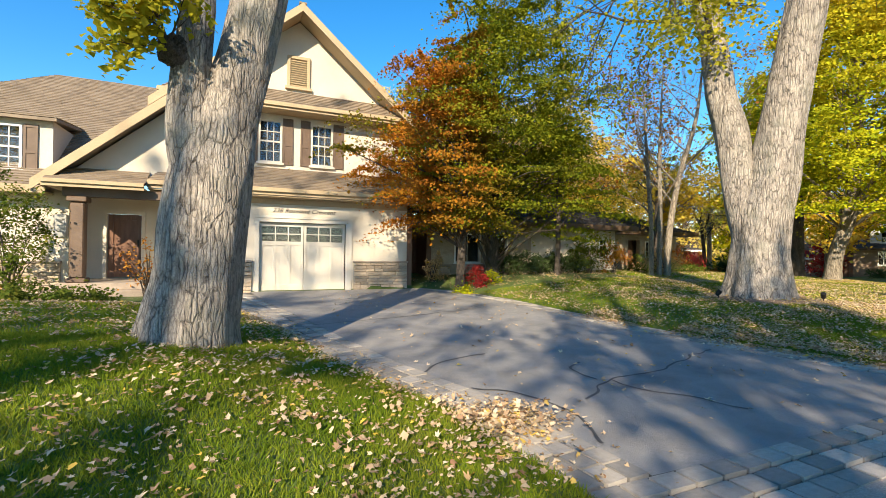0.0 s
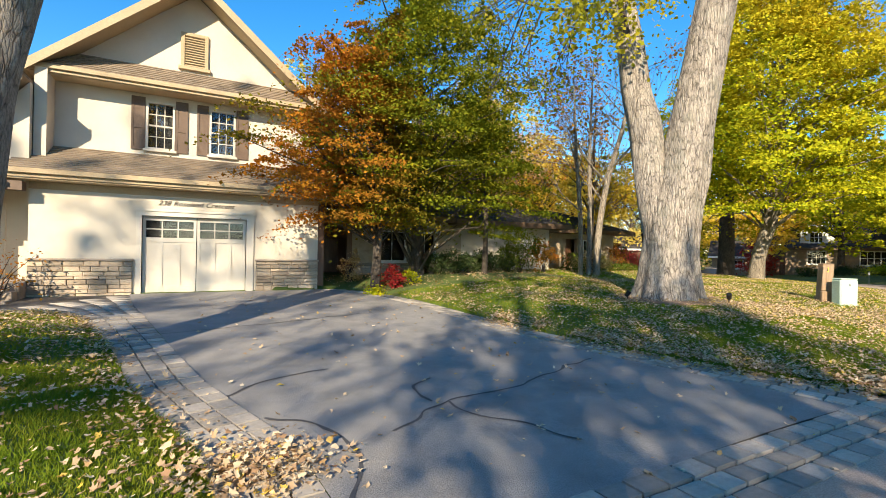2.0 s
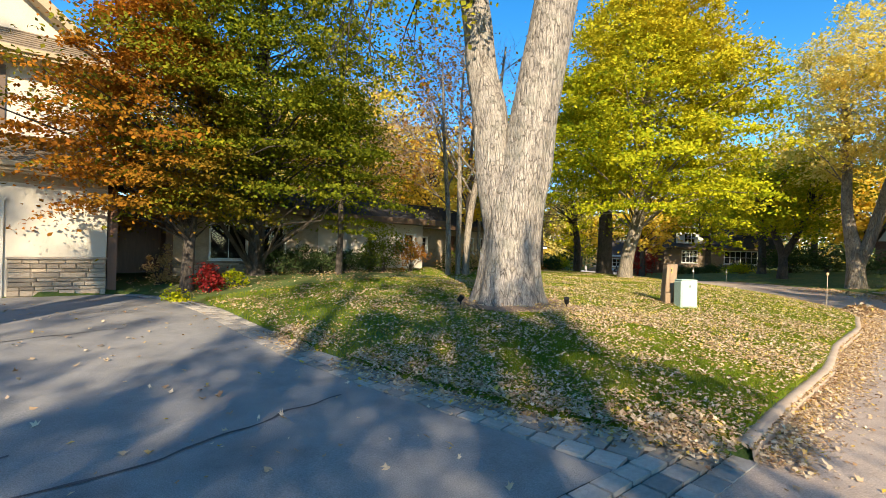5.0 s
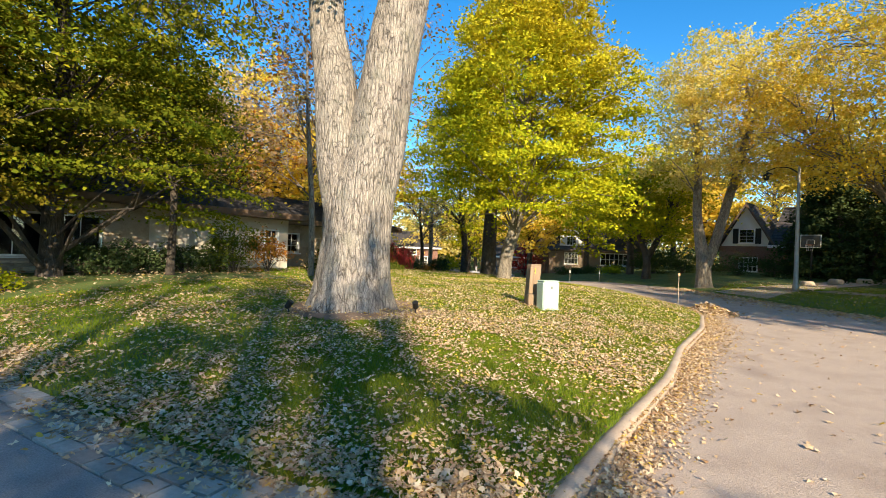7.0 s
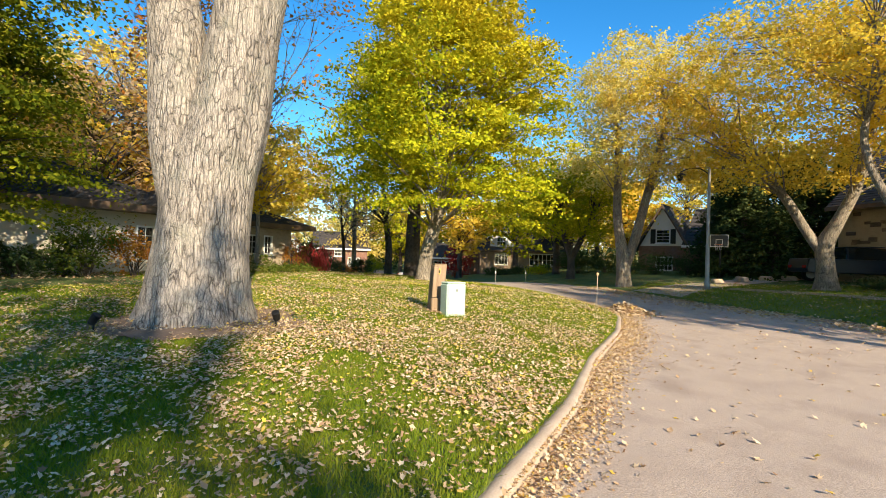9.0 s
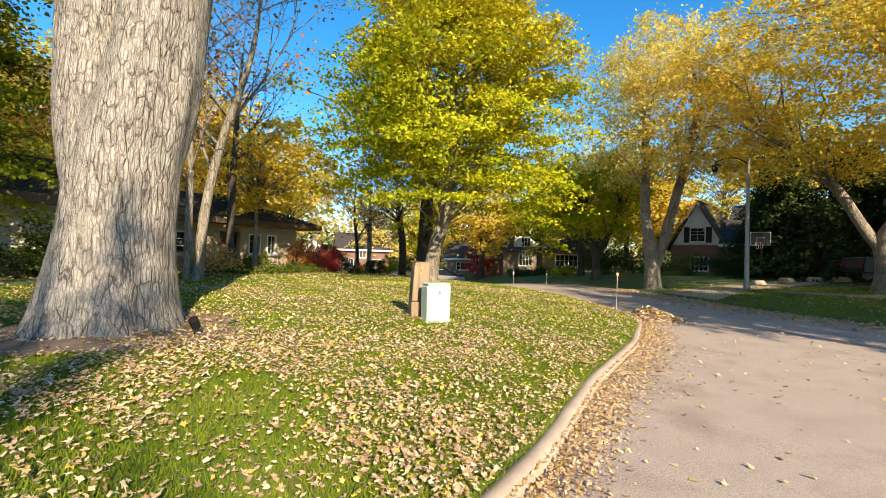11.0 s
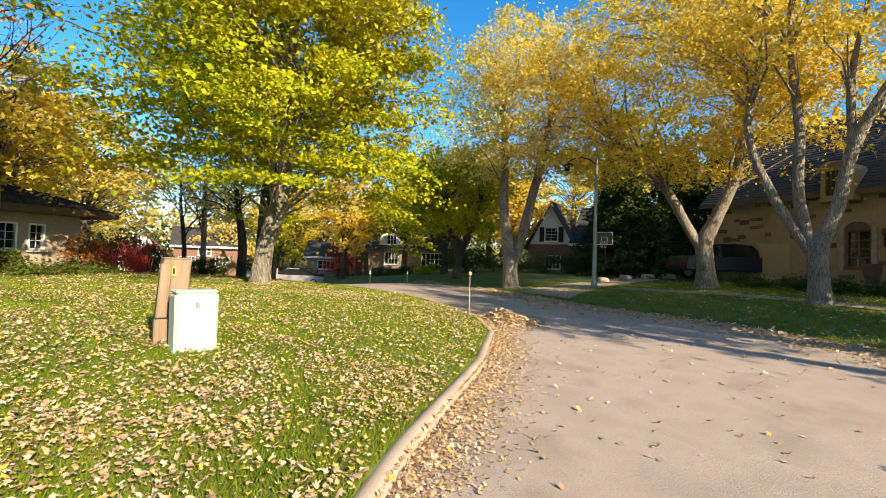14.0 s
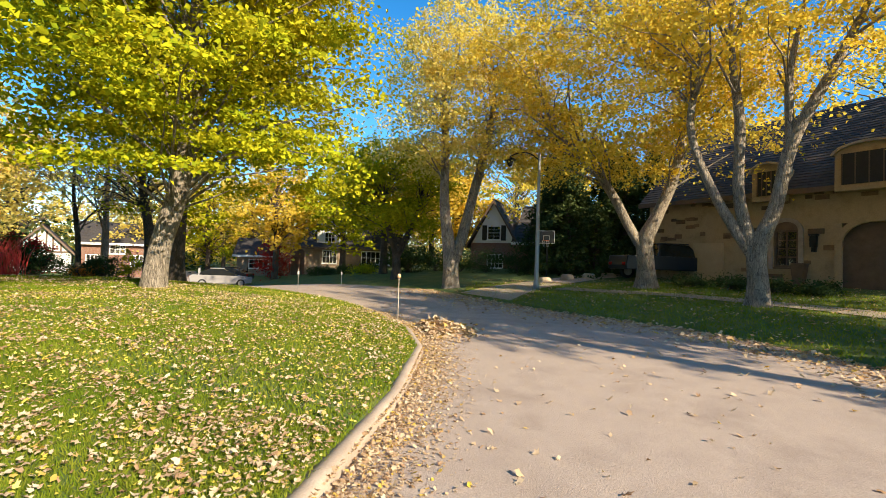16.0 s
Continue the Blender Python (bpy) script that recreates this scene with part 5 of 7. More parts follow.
def broad_tree(x, y, label, stems, centre, radii, n, per, size, mat, barkm=BARK_DARK, shape="egg", spread=0.6, shell=0.45, flat=0.45, up=0.22, group="", sides=20, name="tree", thick=0.035, rag=0.22, low=-9.0, clear=0.0):
    t = plant(name, x, y, label, "tree", group)
    axes = big_trunk(t, stems, barkm, seed=x, sides=sides)
    cl = clumps_in(centre, radii, n, shape, shell, rag)
    reach = np.hypot(cl[:, 0] - centre[0], cl[:, 1] - centre[1])
    cl = cl[cl[:, 2] > low + clear * np.clip(1 - reach / radii[0] * 1.3, 0, 1)]
    n = len(cl)
    b = Bunch()
    boughs(b, np.concatenate(axes), cl[:: max(1, n // 90)], thick, zmin=centre[2] - radii[2] * 0.9)
    b.make("branchwork", barkm, t)
    crown(t, cl, per, size, mat, spread, flat, up)
    return t


# copper and green beeches before the house
broad_tree(6.45, -0.75, "copper and green leaved beech with layered sprays beside the drive", [([(0, 0, -0.2), (0.05, 0, 1.2), (0.2, 0.1, 3), (0.4, 0.2, 5.5), (0.5, 0.2, 7.2)], [0.15, 0.13, 0.11, 0.07, 0.02])], (-0.6, -0.1, 4.9), (2.75, 2.4, 4.0), 360, 150, 0.092, COPPER, shape="drop", spread=0.38, rag=0.8, shell=0.4, flat=0.14, up=0.5, name="beech_tree", low=1.3, clear=0.8)
broad_tree(8.7, 1.0, "tall dark green beech turning yellow in front of the house", [([(0, 0, -0.3), (0.0, 0, 2), (0.1, 0, 5), (0.0, 0, 8), (0, 0, 11)], [0.24, 0.22, 0.18, 0.1, 0.02])], (-0.1, -0.9, 5.6), (5.0, 3.9, 6.2), 620, 165, 0.097, GREENTREE, shape="drop", spread=0.48, rag=0.7, shell=0.4, flat=0.13, up=0.5, name="beech_tree", low=1.2, clear=0.9)
broad_tree(11.15, 0.1, "slender young tree with thin green foliage by the wing", [([(0, 0, -0.2), (0.03, 0, 2), (-0.05, 0, 4.5), (0, 0, 7)], [0.1, 0.09, 0.06, 0.02])], (-0.2, 0.1, 5.0), (1.9, 1.8, 2.9), 70, 110, 0.11, GREENTREE, shape="drop", spread=0.4, flat=0.3, up=0.8)

# yellow-green maple at the lawn's far end, two trunks
broad_tree(24.3, -2.75, "broad yellow-green maple with a pale leaning trunk", [([(0, 0, -0.4), (0.08, -0.15, 1.2), (0.2, -0.5, 2.6), (0.3, -0.8, 5), (0.4, -0.7, 9), (0.4, -0.5, 14)], [0.32, 0.29, 0.27, 0.22, 0.14, 0.03])], (0.4, -0.8, 8.3), (6.3, 6.3, 6.7), 740, 150, 0.14, YELGREEN, BARK_PALE, spread=0.54, flat=0.2, up=0.42, shell=0.35, name="maple_tree", shape="pyramid", rag=0.4, low=2.3, clear=2.0)
broad_tree(29.85, 1.75, "dark-trunked tree standing behind the yellow maple", [([(0, 0, -0.5), (0, 0, 2), (0.2, 0.1, 5), (0.4, 0.2, 9)], [0.46, 0.42, 0.34, 0.18])], (0.3, 0.4, 8.8), (4.4, 4.4, 4.4), 110, 120, 0.19, YELGREEN, BARK_DARK, spread=0.6, flat=0.35, up=0.4)
broad_tree(32.3, 5.5, "slim bare-limbed street tree with thin yellow leaves", [([(0, 0, -0.3), (0, 0, 2.2), (-0.3, 0.2, 4.5), (-0.5, 0.3, 7)], [0.26, 0.22, 0.16, 0.06])], (-0.6, 0.6, 6.0), (3.2, 3.2, 2.6), 60, 30, 0.18, PALEGOLD, BARK_DARK, spread=0.7)
# pale twin-stemmed tree beyond the bend
broad_tree(35.9, -9.1, "pale twin-stemmed tree with thin golden leaves beyond the road", [([(0, 0, -0.3), (-0.05, 0.1, 1.4), (-0.1, 0.45, 4), (-0.05, 0.5, 7), (0.1, 0.7, 10)], [0.42, 0.36, 0.24, 0.2, 0.1]), ([(0, 0, 1.0), (0.15, -0.45, 2.6), (0.3, -1.0, 5), (0.5, -1.6, 7.6), (0.5, -1.9, 10.5)], [0.28, 0.27, 0.24, 0.2, 0.08])], (0.3, -0.4, 9.8), (4.1, 4.3, 5.1), 300, 100, 0.155, PALEGOLD, BARK_PALE, spread=0.55, flat=0.4, low=6.0)
broad_tree(40.2, -4.7, "low spreading tree with yellow and orange leaves", [([(0, 0, -0.4), (0, 0, 1.6), (-0.2, 0.5, 3.2), (-0.2, 0.8, 5)], [0.30, 0.24, 0.17, 0.07]), ([(0, 0, 1.3), (0.1, -0.8, 3.0), (0.1, -1.4, 4.6)], [0.24, 0.18, 0.08])], (0, 0.4, 5.6), (3.4, 3.7, 2.9), 190, 80, 0.19, YELGREEN, BARK_DARK, spread=0.6)
broad_tree(45.5, -2.0, "orange-yellow tree behind the bend", [([(0, 0, -0.5), (0, 0, 3), (0, 0, 8)], [0.3, 0.24, 0.08])], (0, -1.0, 6.6), (3.6, 3.6, 3.6), 110, 80, 0.22, GOLD, BARK_DARK, spread=0.7)
# trees on the far lawn
broad_tree(35.25, -18.1, "leaning maple with a wide golden crown on the far lawn", [([(0, 0, -0.3), (0.02, 0.05, 1.2), (0.02, 0.1, 2.0), (-0.1, -0.35, 3.2), (-0.2, -0.9, 4.6), (-0.3, -1.4, 7.2), (-0.4, -1.8, 10)], [0.46, 0.36, 0.36, 0.27, 0.22, 0.17, 0.08]), ([(0, 0.1, 1.6), (0.1, 0.7, 2.6), (0.2, 1.5, 4.2), (0.3, 2.8, 6.0), (0.3, 4.2, 7.2)], [0.26, 0.22, 0.2, 0.15, 0.05])], (-0.2, 1.6, 8.8), (6.0, 7.2, 5.0), 480, 100, 0.15, GOLD, BARK_PALE, spread=0.6, flat=0.3, low=5.0, name="maple_tree")
broad_tree(29.4, -20.15, "many-stemmed vase-shaped tree with thin gold leaves on the lawn", [([(0, 0, -0.3), (0.02, 0.03, 0.8), (0.05, 0.08, 1.5), (-0.12, -0.35, 3.0), (-0.32, -0.7, 5), (-0.75, -1.5, 7), (-1.3, -2.5, 9.6)], [0.34, 0.27, 0.26, 0.2, 0.18, 0.13, 0.06]), ([(0.05, 0.05, 1.3), (0.2, 0.5, 3.2), (0.16, 0.55, 5.8), (0.2, 0.75, 7.6), (0.1, 0.9, 9.6)], [0.22, 0.17, 0.15, 0.11, 0.05]), ([(0.05, 0.1, 1.4), (0.4, 1.2, 3.6), (0.65, 1.85, 5.8), (0.55, 1.6, 8.2), (0.6, 1.6, 10)], [0.18, 0.14, 0.12, 0.09, 0.04]), ([(-0.32, -0.65, 5), (-0.35, -0.6, 7), (-0.5, -0.9, 9.2)], [0.12, 0.1, 0.04])], (0, 0, 10.0), (4.8, 5.0, 3.8), 200, 95, 0.14, GOLD, BARK_PALE, spread=0.5, flat=0.35)
broad_tree(33.5, -30.5, "tall gold tree behind the stone house", [([(0, 0, -0.3), (0, 0, 4), (0, 0, 9)], [0.3, 0.24, 0.08])], (0, 0, 10), (4, 4, 4), 70, 60, 0.22, GOLD, spread=0.7)


def conifer(x, y, h, r, label, n=90, per=110, size=0.2, mat=EVERGREEN):
    t = plant("spruce_tree", x, y, label, "tree")
    b = Bunch()
    b.tube([(0, 0, -0.3), (0, 0, h * 0.6), (0, 0, h)], [0.25, 0.14, 0.02], sides=10)
    cl = []
    for k in range(n):
        z = h * (0.06 + 0.92 * (k / n))
        a = k * 2.39996 + rng.uniform(-0.4, 0.4)
        rr = r * (1 - (z / h) ** 1.3) * rng.uniform(0.75, 1.12) + 0.1
        e = np.array([math.cos(a) * rr, math.sin(a) * rr, z - rr * 0.22])
        b.tube([(0, 0, z), e * np.array([0.5, 0.5, 1]) + np.array([0, 0, rr * 0.1]), e], [0.035, 0.025, 0.008], sides=4)
        for s in (0.35, 0.6, 0.8, 0.97):
            cl.append(np.array([0, 0, z]) * (1 - s) + e * s)
    b.make("trunk", BARK_DARK, t)
    crown(t, np.array(cl), per // 4, size, mat, 0.28, 0.5, 0.6)
    return t


for cx, cy, ch in ((48.2, -14.9, 8.0), (45.6, -15.2, 9.0), (44.8, -18.8, 8.0)):
    conifer(cx, cy, ch, 3.0, "dark green spruce with drooping boughs", 110, 170)
conifer(48.5, -14.6, 10.5, 3.2, "dark green spruce with drooping boughs", 120, 170)
conifer(46.5, -17.8, 8.5, 3.2, "dark green spruce with drooping boughs")
conifer(47.5, -21.0, 9.0, 3.4, "dark green spruce with drooping boughs")
conifer(43.2, -16.8, 4.5, 2.4, "low dark spruce beside the far drive", 60)


def bare_tree(x, y, stems, label, mat=BARK_PALE, limbs=9, leafmat=None, per=3, L=1.6, depth=3, seed=0):
    t = plant("bare_tree", x, y, label, "tree")
    b, tips = Bunch(), []
    for pts, rad in stems:
        p, r = spline(pts, rad, 0.2)
        b.tube(p, r, sides=12, rough=0.08, seed=x)
        for k in range(limbs):
            i = int(len(p) * (0.35 + 0.62 * k / limbs))
            a = rng.uniform(0, 2 * math.pi)
            twigs(b, tips, p[i], np.array([math.cos(a), math.sin(a), 0.9]), L * rng.uniform(0.7, 1.2), r[i] * 0.42, depth, 0.42, 3, 0.14)
    b.make("trunk", mat, t)
    if leafmat:
        crown(t, np.array(tips), per, 0.13, leafmat, 0.35, 0.8, 0.3)
    return t


bare_tree(15.05, -1.0, [([(0, 0, -0.2), (-0.08, 0, 2.5), (-0.25, 0.05, 4.5), (-0.45, 0.1, 8)], [0.10, 0.09, 0.07, 0.02])], "slender birch with bare grey limbs", BARK_PALE, 9, ORANGE, 1, depth=4, L=1.3)
bare_tree(15.6, -0.9, [([(0, 0, -0.2), (0, 0, 3), (-0.05, 0, 5), (0.1, 0, 9)], [0.11, 0.09, 0.07, 0.02])], "slender birch with bare grey limbs", BARK_PALE, 9, depth=4, L=1.3)
bare_tree(15.8, -1.1, [([(0, 0, -0.2), (0.15, 0, 2), (0.5, -0.1, 4), (1.1, -0.4, 6.5), (1.4, -0.5, 9)], [0.15, 0.13, 0.11, 0.08, 0.03])], "leaning pale birch with bare limbs", BARK_PALE, 8, ORANGE, 2)
bare_tree(18.2, 1.5, [([(0, 0, -0.2), (0, 0, 3), (0.2, 0, 8)], [0.14, 0.12, 0.03])], "slender bare tree by the bungalow", BARK_DARK, 8, ORANGE, 2)

bare_tree(34.2, 10.4, [([(0, 0, -0.3), (0.05, 0, 2.5), (0.1, 0.1, 5), (0, 0, 8)], [0.2, 0.17, 0.12, 0.03])], "half-bare pinkish tree by the far road", BARK_PALE, 10, PINKGOLD, 3, L=1.5)
bare_tree(31.5, 8.8, [([(0, 0, -0.3), (-0.1, 0, 2.0), (-0.3, 0.1, 4), (-0.4, 0, 6.5)], [0.14, 0.12, 0.08, 0.03])], "half-bare pinkish tree by the far road", BARK_DARK, 9, PINKGOLD, 3, L=1.3)
broad_tree(19.7, 2.4, "small tree with golden leaves overhanging the bungalow", [([(0, 0, -0.3), (0.05, 0, 1.6), (0.1, 0.1, 3), (0.2, 0.1, 5)], [0.1, 0.085, 0.06, 0.02])], (0.2, -0.2, 4.4), (2.4, 2.2, 1.9), 90, 70, 0.15, GOLD, BARK_PALE, spread=0.42, flat=0.25)
# gardens and woods behind the houses
WOODS = [(17.5, 11.5, 10, 4.2, PINKGOLD), (12.5, 11, 9.5, 4.0, PALEGOLD), (22.5, 14, 9, 4.0, PALEGOLD), (54, -6, 9, 3.5, GOLD), (14, 16, 11, 5.0, PALEGOLD), (20, 14, 13, 5.0, GOLD), (24, 20, 15, 6.0, PINKGOLD), (9, 18, 13, 5.0, PALEGOLD), (30, 24, 11, 5.0, PALEGOLD), (17, 26, 14, 6.0, PINKGOLD), (36, 32, 12, 5.5, PINKGOLD), (44, 40, 12, 6.0, PALEGOLD), (56, 30, 12, 6.0, PALEGOLD), (64, 22, 13, 6.0, GOLD), (66, 8, 14, 6.5, YELGREEN), (60, -2, 13, 6.0, YELGREEN), (58, -16, 15, 6.0, GOLD), (56, -28, 15, 6.5, GOLD), (46, -34, 15, 6.5, GOLD), (38, 46, 13, 7, PINKGOLD), (54, 46, 13, 7, PALEGOLD), (26, 36, 14, 6.5, PALEGOLD), (74, -10, 16, 7, GOLD), (74, 34, 15, 7, PALEGOLD), (23.5, 11.5, 9, 3.6, GOLD), (30, 15, 10, 4, PALEGOLD), (70, 13, 11, 5.5, GOLD), (66, 17, 10, 5, PINKGOLD), (61, 26, 11, 5, YELGREEN), (64, 2, 11, 5, PINKGOLD), (53.5, 5, 12, 4.2, YELGREEN), (51, 10.5, 11.5, 3.8, GOLD)]
for k, (x, y, h, r, m) in enumerate(WOODS):
    lab = {id(PALEGOLD): "pale gold autumn tree behind the houses", id(GOLD): "golden autumn tree behind the houses", id(PINKGOLD): "pinkish half-bare autumn tree behind the houses", id(YELGREEN): "yellow-green autumn tree behind the houses"}[id(m)]
    broad_tree(x, y, lab, [([(0, 0, -0.4), (0.1, 0, h * 0.3), (0, 0.1, h * 0.6), (0, 0, h * 0.9)], [0.3, 0.24, 0.16, 0.03])], (0, 0, h * 0.62), (r, r, h * 0.42), 120, 46 if m is not PINKGOLD else 36, 0.26 if x < 50 else 0.34, m, BARK_DARK, spread=0.6, flat=0.4, group="background trees", sides=10)

def far_woods(label, mat, n, a0, a1, d0, d1, h0, h1):
    a, d = np.radians(rng.uniform(a0, a1, n)), rng.uniform(d0, d1, n)
    h = rng.uniform(0.0, 1, n) ** 1.5 * rng.uniform(h0, h1, n)
    c = np.stack([13 + d * np.sin(a), -14 + d * np.cos(a), h - 1.0], -1)
    cc = np.repeat(c, 46, axis=0)
    V, F = leaf_cloud(cc + rng.normal(size=cc.shape) * np.array([1.5, 1.5, 1.0]), 0.72, 0.25)
    tagged(mesh_np("distant_woods", V, F, mat), label, "woods", kind="stuff")


far_woods("distant gold autumn woods", PALEGOLD, 420, 0, 150, 75, 120, 9, 15)
far_woods("distant brownish autumn woods", PINKGOLD, 420, 0, 150, 75, 120, 8, 13)
far_woods("distant dark evergreen woods", EVERGREEN, 560, 20, 150, 70, 115, 5, 9)
far_woods("distant yellow-green woods", YELGREEN, 240, 30, 150, 75, 120, 8, 14)

# unseen trees added behind the walker, to shade drive, lawn, road and houses
for x, y, h, cx, cy, r, n, per in ((-2.5, -27.5, 14.8, -0.9, 0.6, 2.7, 80, 70), (-14.2, -27.2, 13.5, 0, 0, 2.9, 34, 60), (-7.6, -29.5, 21, 0, 0, 3.3, 46, 60), (-6.3, -27.2, 13.5, 0, 0, 2.0, 30, 60), (-15.0, -29.8, 22, 0, 0, 3.6, 40, 75), (-18.9, -30.4, 26, 0, 0, 4.0, 60, 70), (16.0, -32.0, 14, 0, 0, 3.2, 60, 60), (19.5, -27.5, 15, 0, 0, 3.4, 60, 60), (11.8, -31.0, 13.5, 0, 0, 2.0, 24, 50), (27.5, -38.0, 17, 0, 0, 5.0, 90, 65), (25.2, -28.2, 9.5, 0, 0, 3.2, 110, 70), (28.8, -31.0, 9.5, 0, 0, 3.2, 110, 70), (21.3, -26.6, 9.0, 0, 0, 2.8, 90, 70), (30.2, -35.0, 10, 0, 0, 3.6, 110, 70), (-1.5, -24.4, 13.5, 0, 0, 1.5, 15, 60), (19.5, -23.6, 9.5, 0, 0, 2.7, 80, 70), (22.3, -24.0, 9.5, 0, 0, 2.6, 80, 70)):
    broad_tree(x, y, "unseen tree across the street, added for its shade", [([(0, 0, -0.4), (0.1, 0, 4), (0, 0.1, 9), (0, 0, h * 0.92)], [0.42, 0.34, 0.2, 0.05])], (cx, cy, h * 0.66), (r, r, h * 0.32), n, per, 0.2, GOLD, BARK_DARK, spread=0.5, flat=0.5, group="street trees", sides=14)


def shrub(x, y, r, h, label, mat, n=26, per=70, size=0.075, name="shrub", dz=0.0):
    t = plant(name, x, y, label, "shrub", dz=dz)
    cl = clumps_in((0, 0, h * 0.55), (r, r, h * 0.5), n, "egg", 0.3)
    cl[:, 2] = np.maximum(cl[:, 2], 0.08)
    b = Bunch()
    for e in cl[:: max(1, n // 14)]:
        b.tube([(rng.normal() * 0.06, rng.normal() * 0.06, -0.05), e * np.array([0.4, 0.4, 0.55]), e], [0.016, 0.011, 0.004], sides=4)
    b.make("stem", BARK_DARK, t)
    crown(t, cl, per, size, mat, 0.2 * max(0.6, r), 0.7, 0.4, "foliage")
    return t


shrub(-5.35, -0.75, 0.75, 2.9, "tall airy evergreen shrub beside the porch", SHRUBGREEN, 60, 60)
shrub(-5.9, -1.6, 0.7, 0.55, "low orange groundcover by the porch steps", ORANGE, 20, 70)
shrub(-4.6, -2.6, 0.8, 0.4, "low green border plants along the lawn", SHRUBGREEN, 26, 70)
shrub(-3.4, -2.9, 0.7, 0.3, "low green border plants along the lawn", SHRUBGREEN, 22, 70)
shrub(-2.5, -1.0, 0.65, 1.4, "thin orange-leaved shrub by the garage", ORANGE, 26, 14)
shrub(6.9, -1.2, 0.35, 0.6, "bright red low shrub under the beech", RED, 14, 60)
shrub(7.6, -1.0, 0.35, 0.4, "yellow hosta clump by the drive", YELGREEN, 10, 40)
shrub(6.1, -1.8, 0.3, 0.3, "yellow hosta clump by the drive", YELGREEN, 10, 40)
shrub(6.0, 0.6, 0.4, 1.1, "dry reddish shrub by the side entry", PINKGOLD, 16, 60)
for k, x in enumerate((9.3, 10.2, 11.0, 11.9, 12.8)):
    shrub(x, 0.95, 0.6, 0.85, "dark clipped evergreen hedge shrub against the wing", EVERGREEN, 24, 90, 0.07, "hedge_shrub")
shrub(13.2, 0.6, 0.9, 1.6, "green and yellow shrub against the wing", SHRUBGREEN, 36, 70)
shrub(14.2, 0.3, 0.8, 1.5, "orange-yellow shrub against the wing", ORANGE, 30, 50)
shrub(16.6, -0.2, 0.9, 1.1, "dry reddish shrub at the house corner", PINKGOLD, 30, 50)
shrub(18.4, 2.6, 0.8, 0.9, "green shrub under the bungalow windows", SHRUBGREEN, 26, 70)
shrub(20.0, 3.0, 0.7, 0.7, "green shrub under the bungalow windows", SHRUBGREEN, 22, 70)
for x, y in ((17.3, 1.3), (18.6, 1.5), (20.6, 1.9), (22.0, 2.6), (23.6, 3.8)):
    shrub(x, y, 0.75, 0.32, "low green groundcover before the bungalow", SHRUBGREEN, 24, 60)
shrub(23.2, 4.4, 0.7, 1.7, "orange grassy shrub at the bungalow's end", ORANGE, 26, 60)
shrub(27.0, 8.5, 1.4, 1.7, "round dark green bush beyond the fence", EVERGREEN, 40, 90, 0.1)
shrub(29.0, 8.0, 1.2, 1.4, "round dark green bush beyond the fence", EVERGREEN, 34, 90, 0.1)
shrub(33.0, 14.0, 1.0, 1.8, "bright red shrub by the far drive", RED, 30, 80, 0.1)
shrub(35.5, 13.5, 0.9, 1.1, "dark rounded bush by the far drive", EVERGREEN, 26, 80, 0.1)
shrub(52.0, 11.5, 1.6, 3.4, "small dark red maple before the brick houses", RED, 50, 70, 0.15, "red_maple")
shrub(33.3, 7.6, 0.7, 1.6, "bright yellow-green bush by the far road", YELGREEN, 26, 70, 0.09)
shrub(30.7, 6.4, 0.8, 1.0, "dark rounded bush by the far drive", EVERGREEN, 26, 80, 0.09)
shrub(31.9, 8.6, 0.8, 0.7, "orange low bush by the far drive", ORANGE, 22, 70, 0.09)
shrub(29.4, 9.2, 1.0, 1.9, "bright red shrub by the far drive", RED, 34, 80, 0.1)
shrub(46.0, -0.5, 1.2, 0.6, "low yellow-green bush by the far road", YELGREEN, 24, 60, 0.1)
for x, y in ((50, 3.0), (51, 5.0), (49.5, 0.5), (52.5, 7.0)):
    shrub(x, y, 1.1, 0.75, "dark evergreen foundation bush across the road", EVERGREEN, 28, 70, 0.1)
for x, y in ((33.3, -22.2), (34.4, -21.2), (32.4, -23.4), (35.6, -20.0)):
    shrub(x, y, 0.8, 0.5, "low dark clipped hedge before the stone house", EVERGREEN, 24, 70, 0.08, "hedge_shrub")
for x, y in ((46.5, -3.5), (47.5, -5.5), (48.5, -3.0)):
    shrub(x, y, 1.7, 2.0, "dark mixed bush beyond the road", EVERGREEN, 40, 80, 0.12)
for x, y in ((46.5, -9.5), (47.0, -7.5), (46.0, -11.8)):
    shrub(x, y, 1.3, 1.5, "dark bush beside the gabled house", EVERGREEN, 30, 70, 0.1)

# ---- things on the lawn and along the street ----
def lathe(profile, segs=20):
    bm = bmesh.new()
    rings = [[bm.verts.new((r * math.cos(2 * math.pi * k / segs), r * math.sin(2 * math.pi * k / segs), z)) for k in range(segs)] for r, z in profile]
    for a, b in zip(rings, rings[1:]):
        for k in range(segs):
            bm.faces.new((a[k], a[(k + 1) % segs], b[(k + 1) % segs], b[k]))
    bm.faces.new(rings[0][::-1])
    bm.faces.new(rings[-1])
    return bm


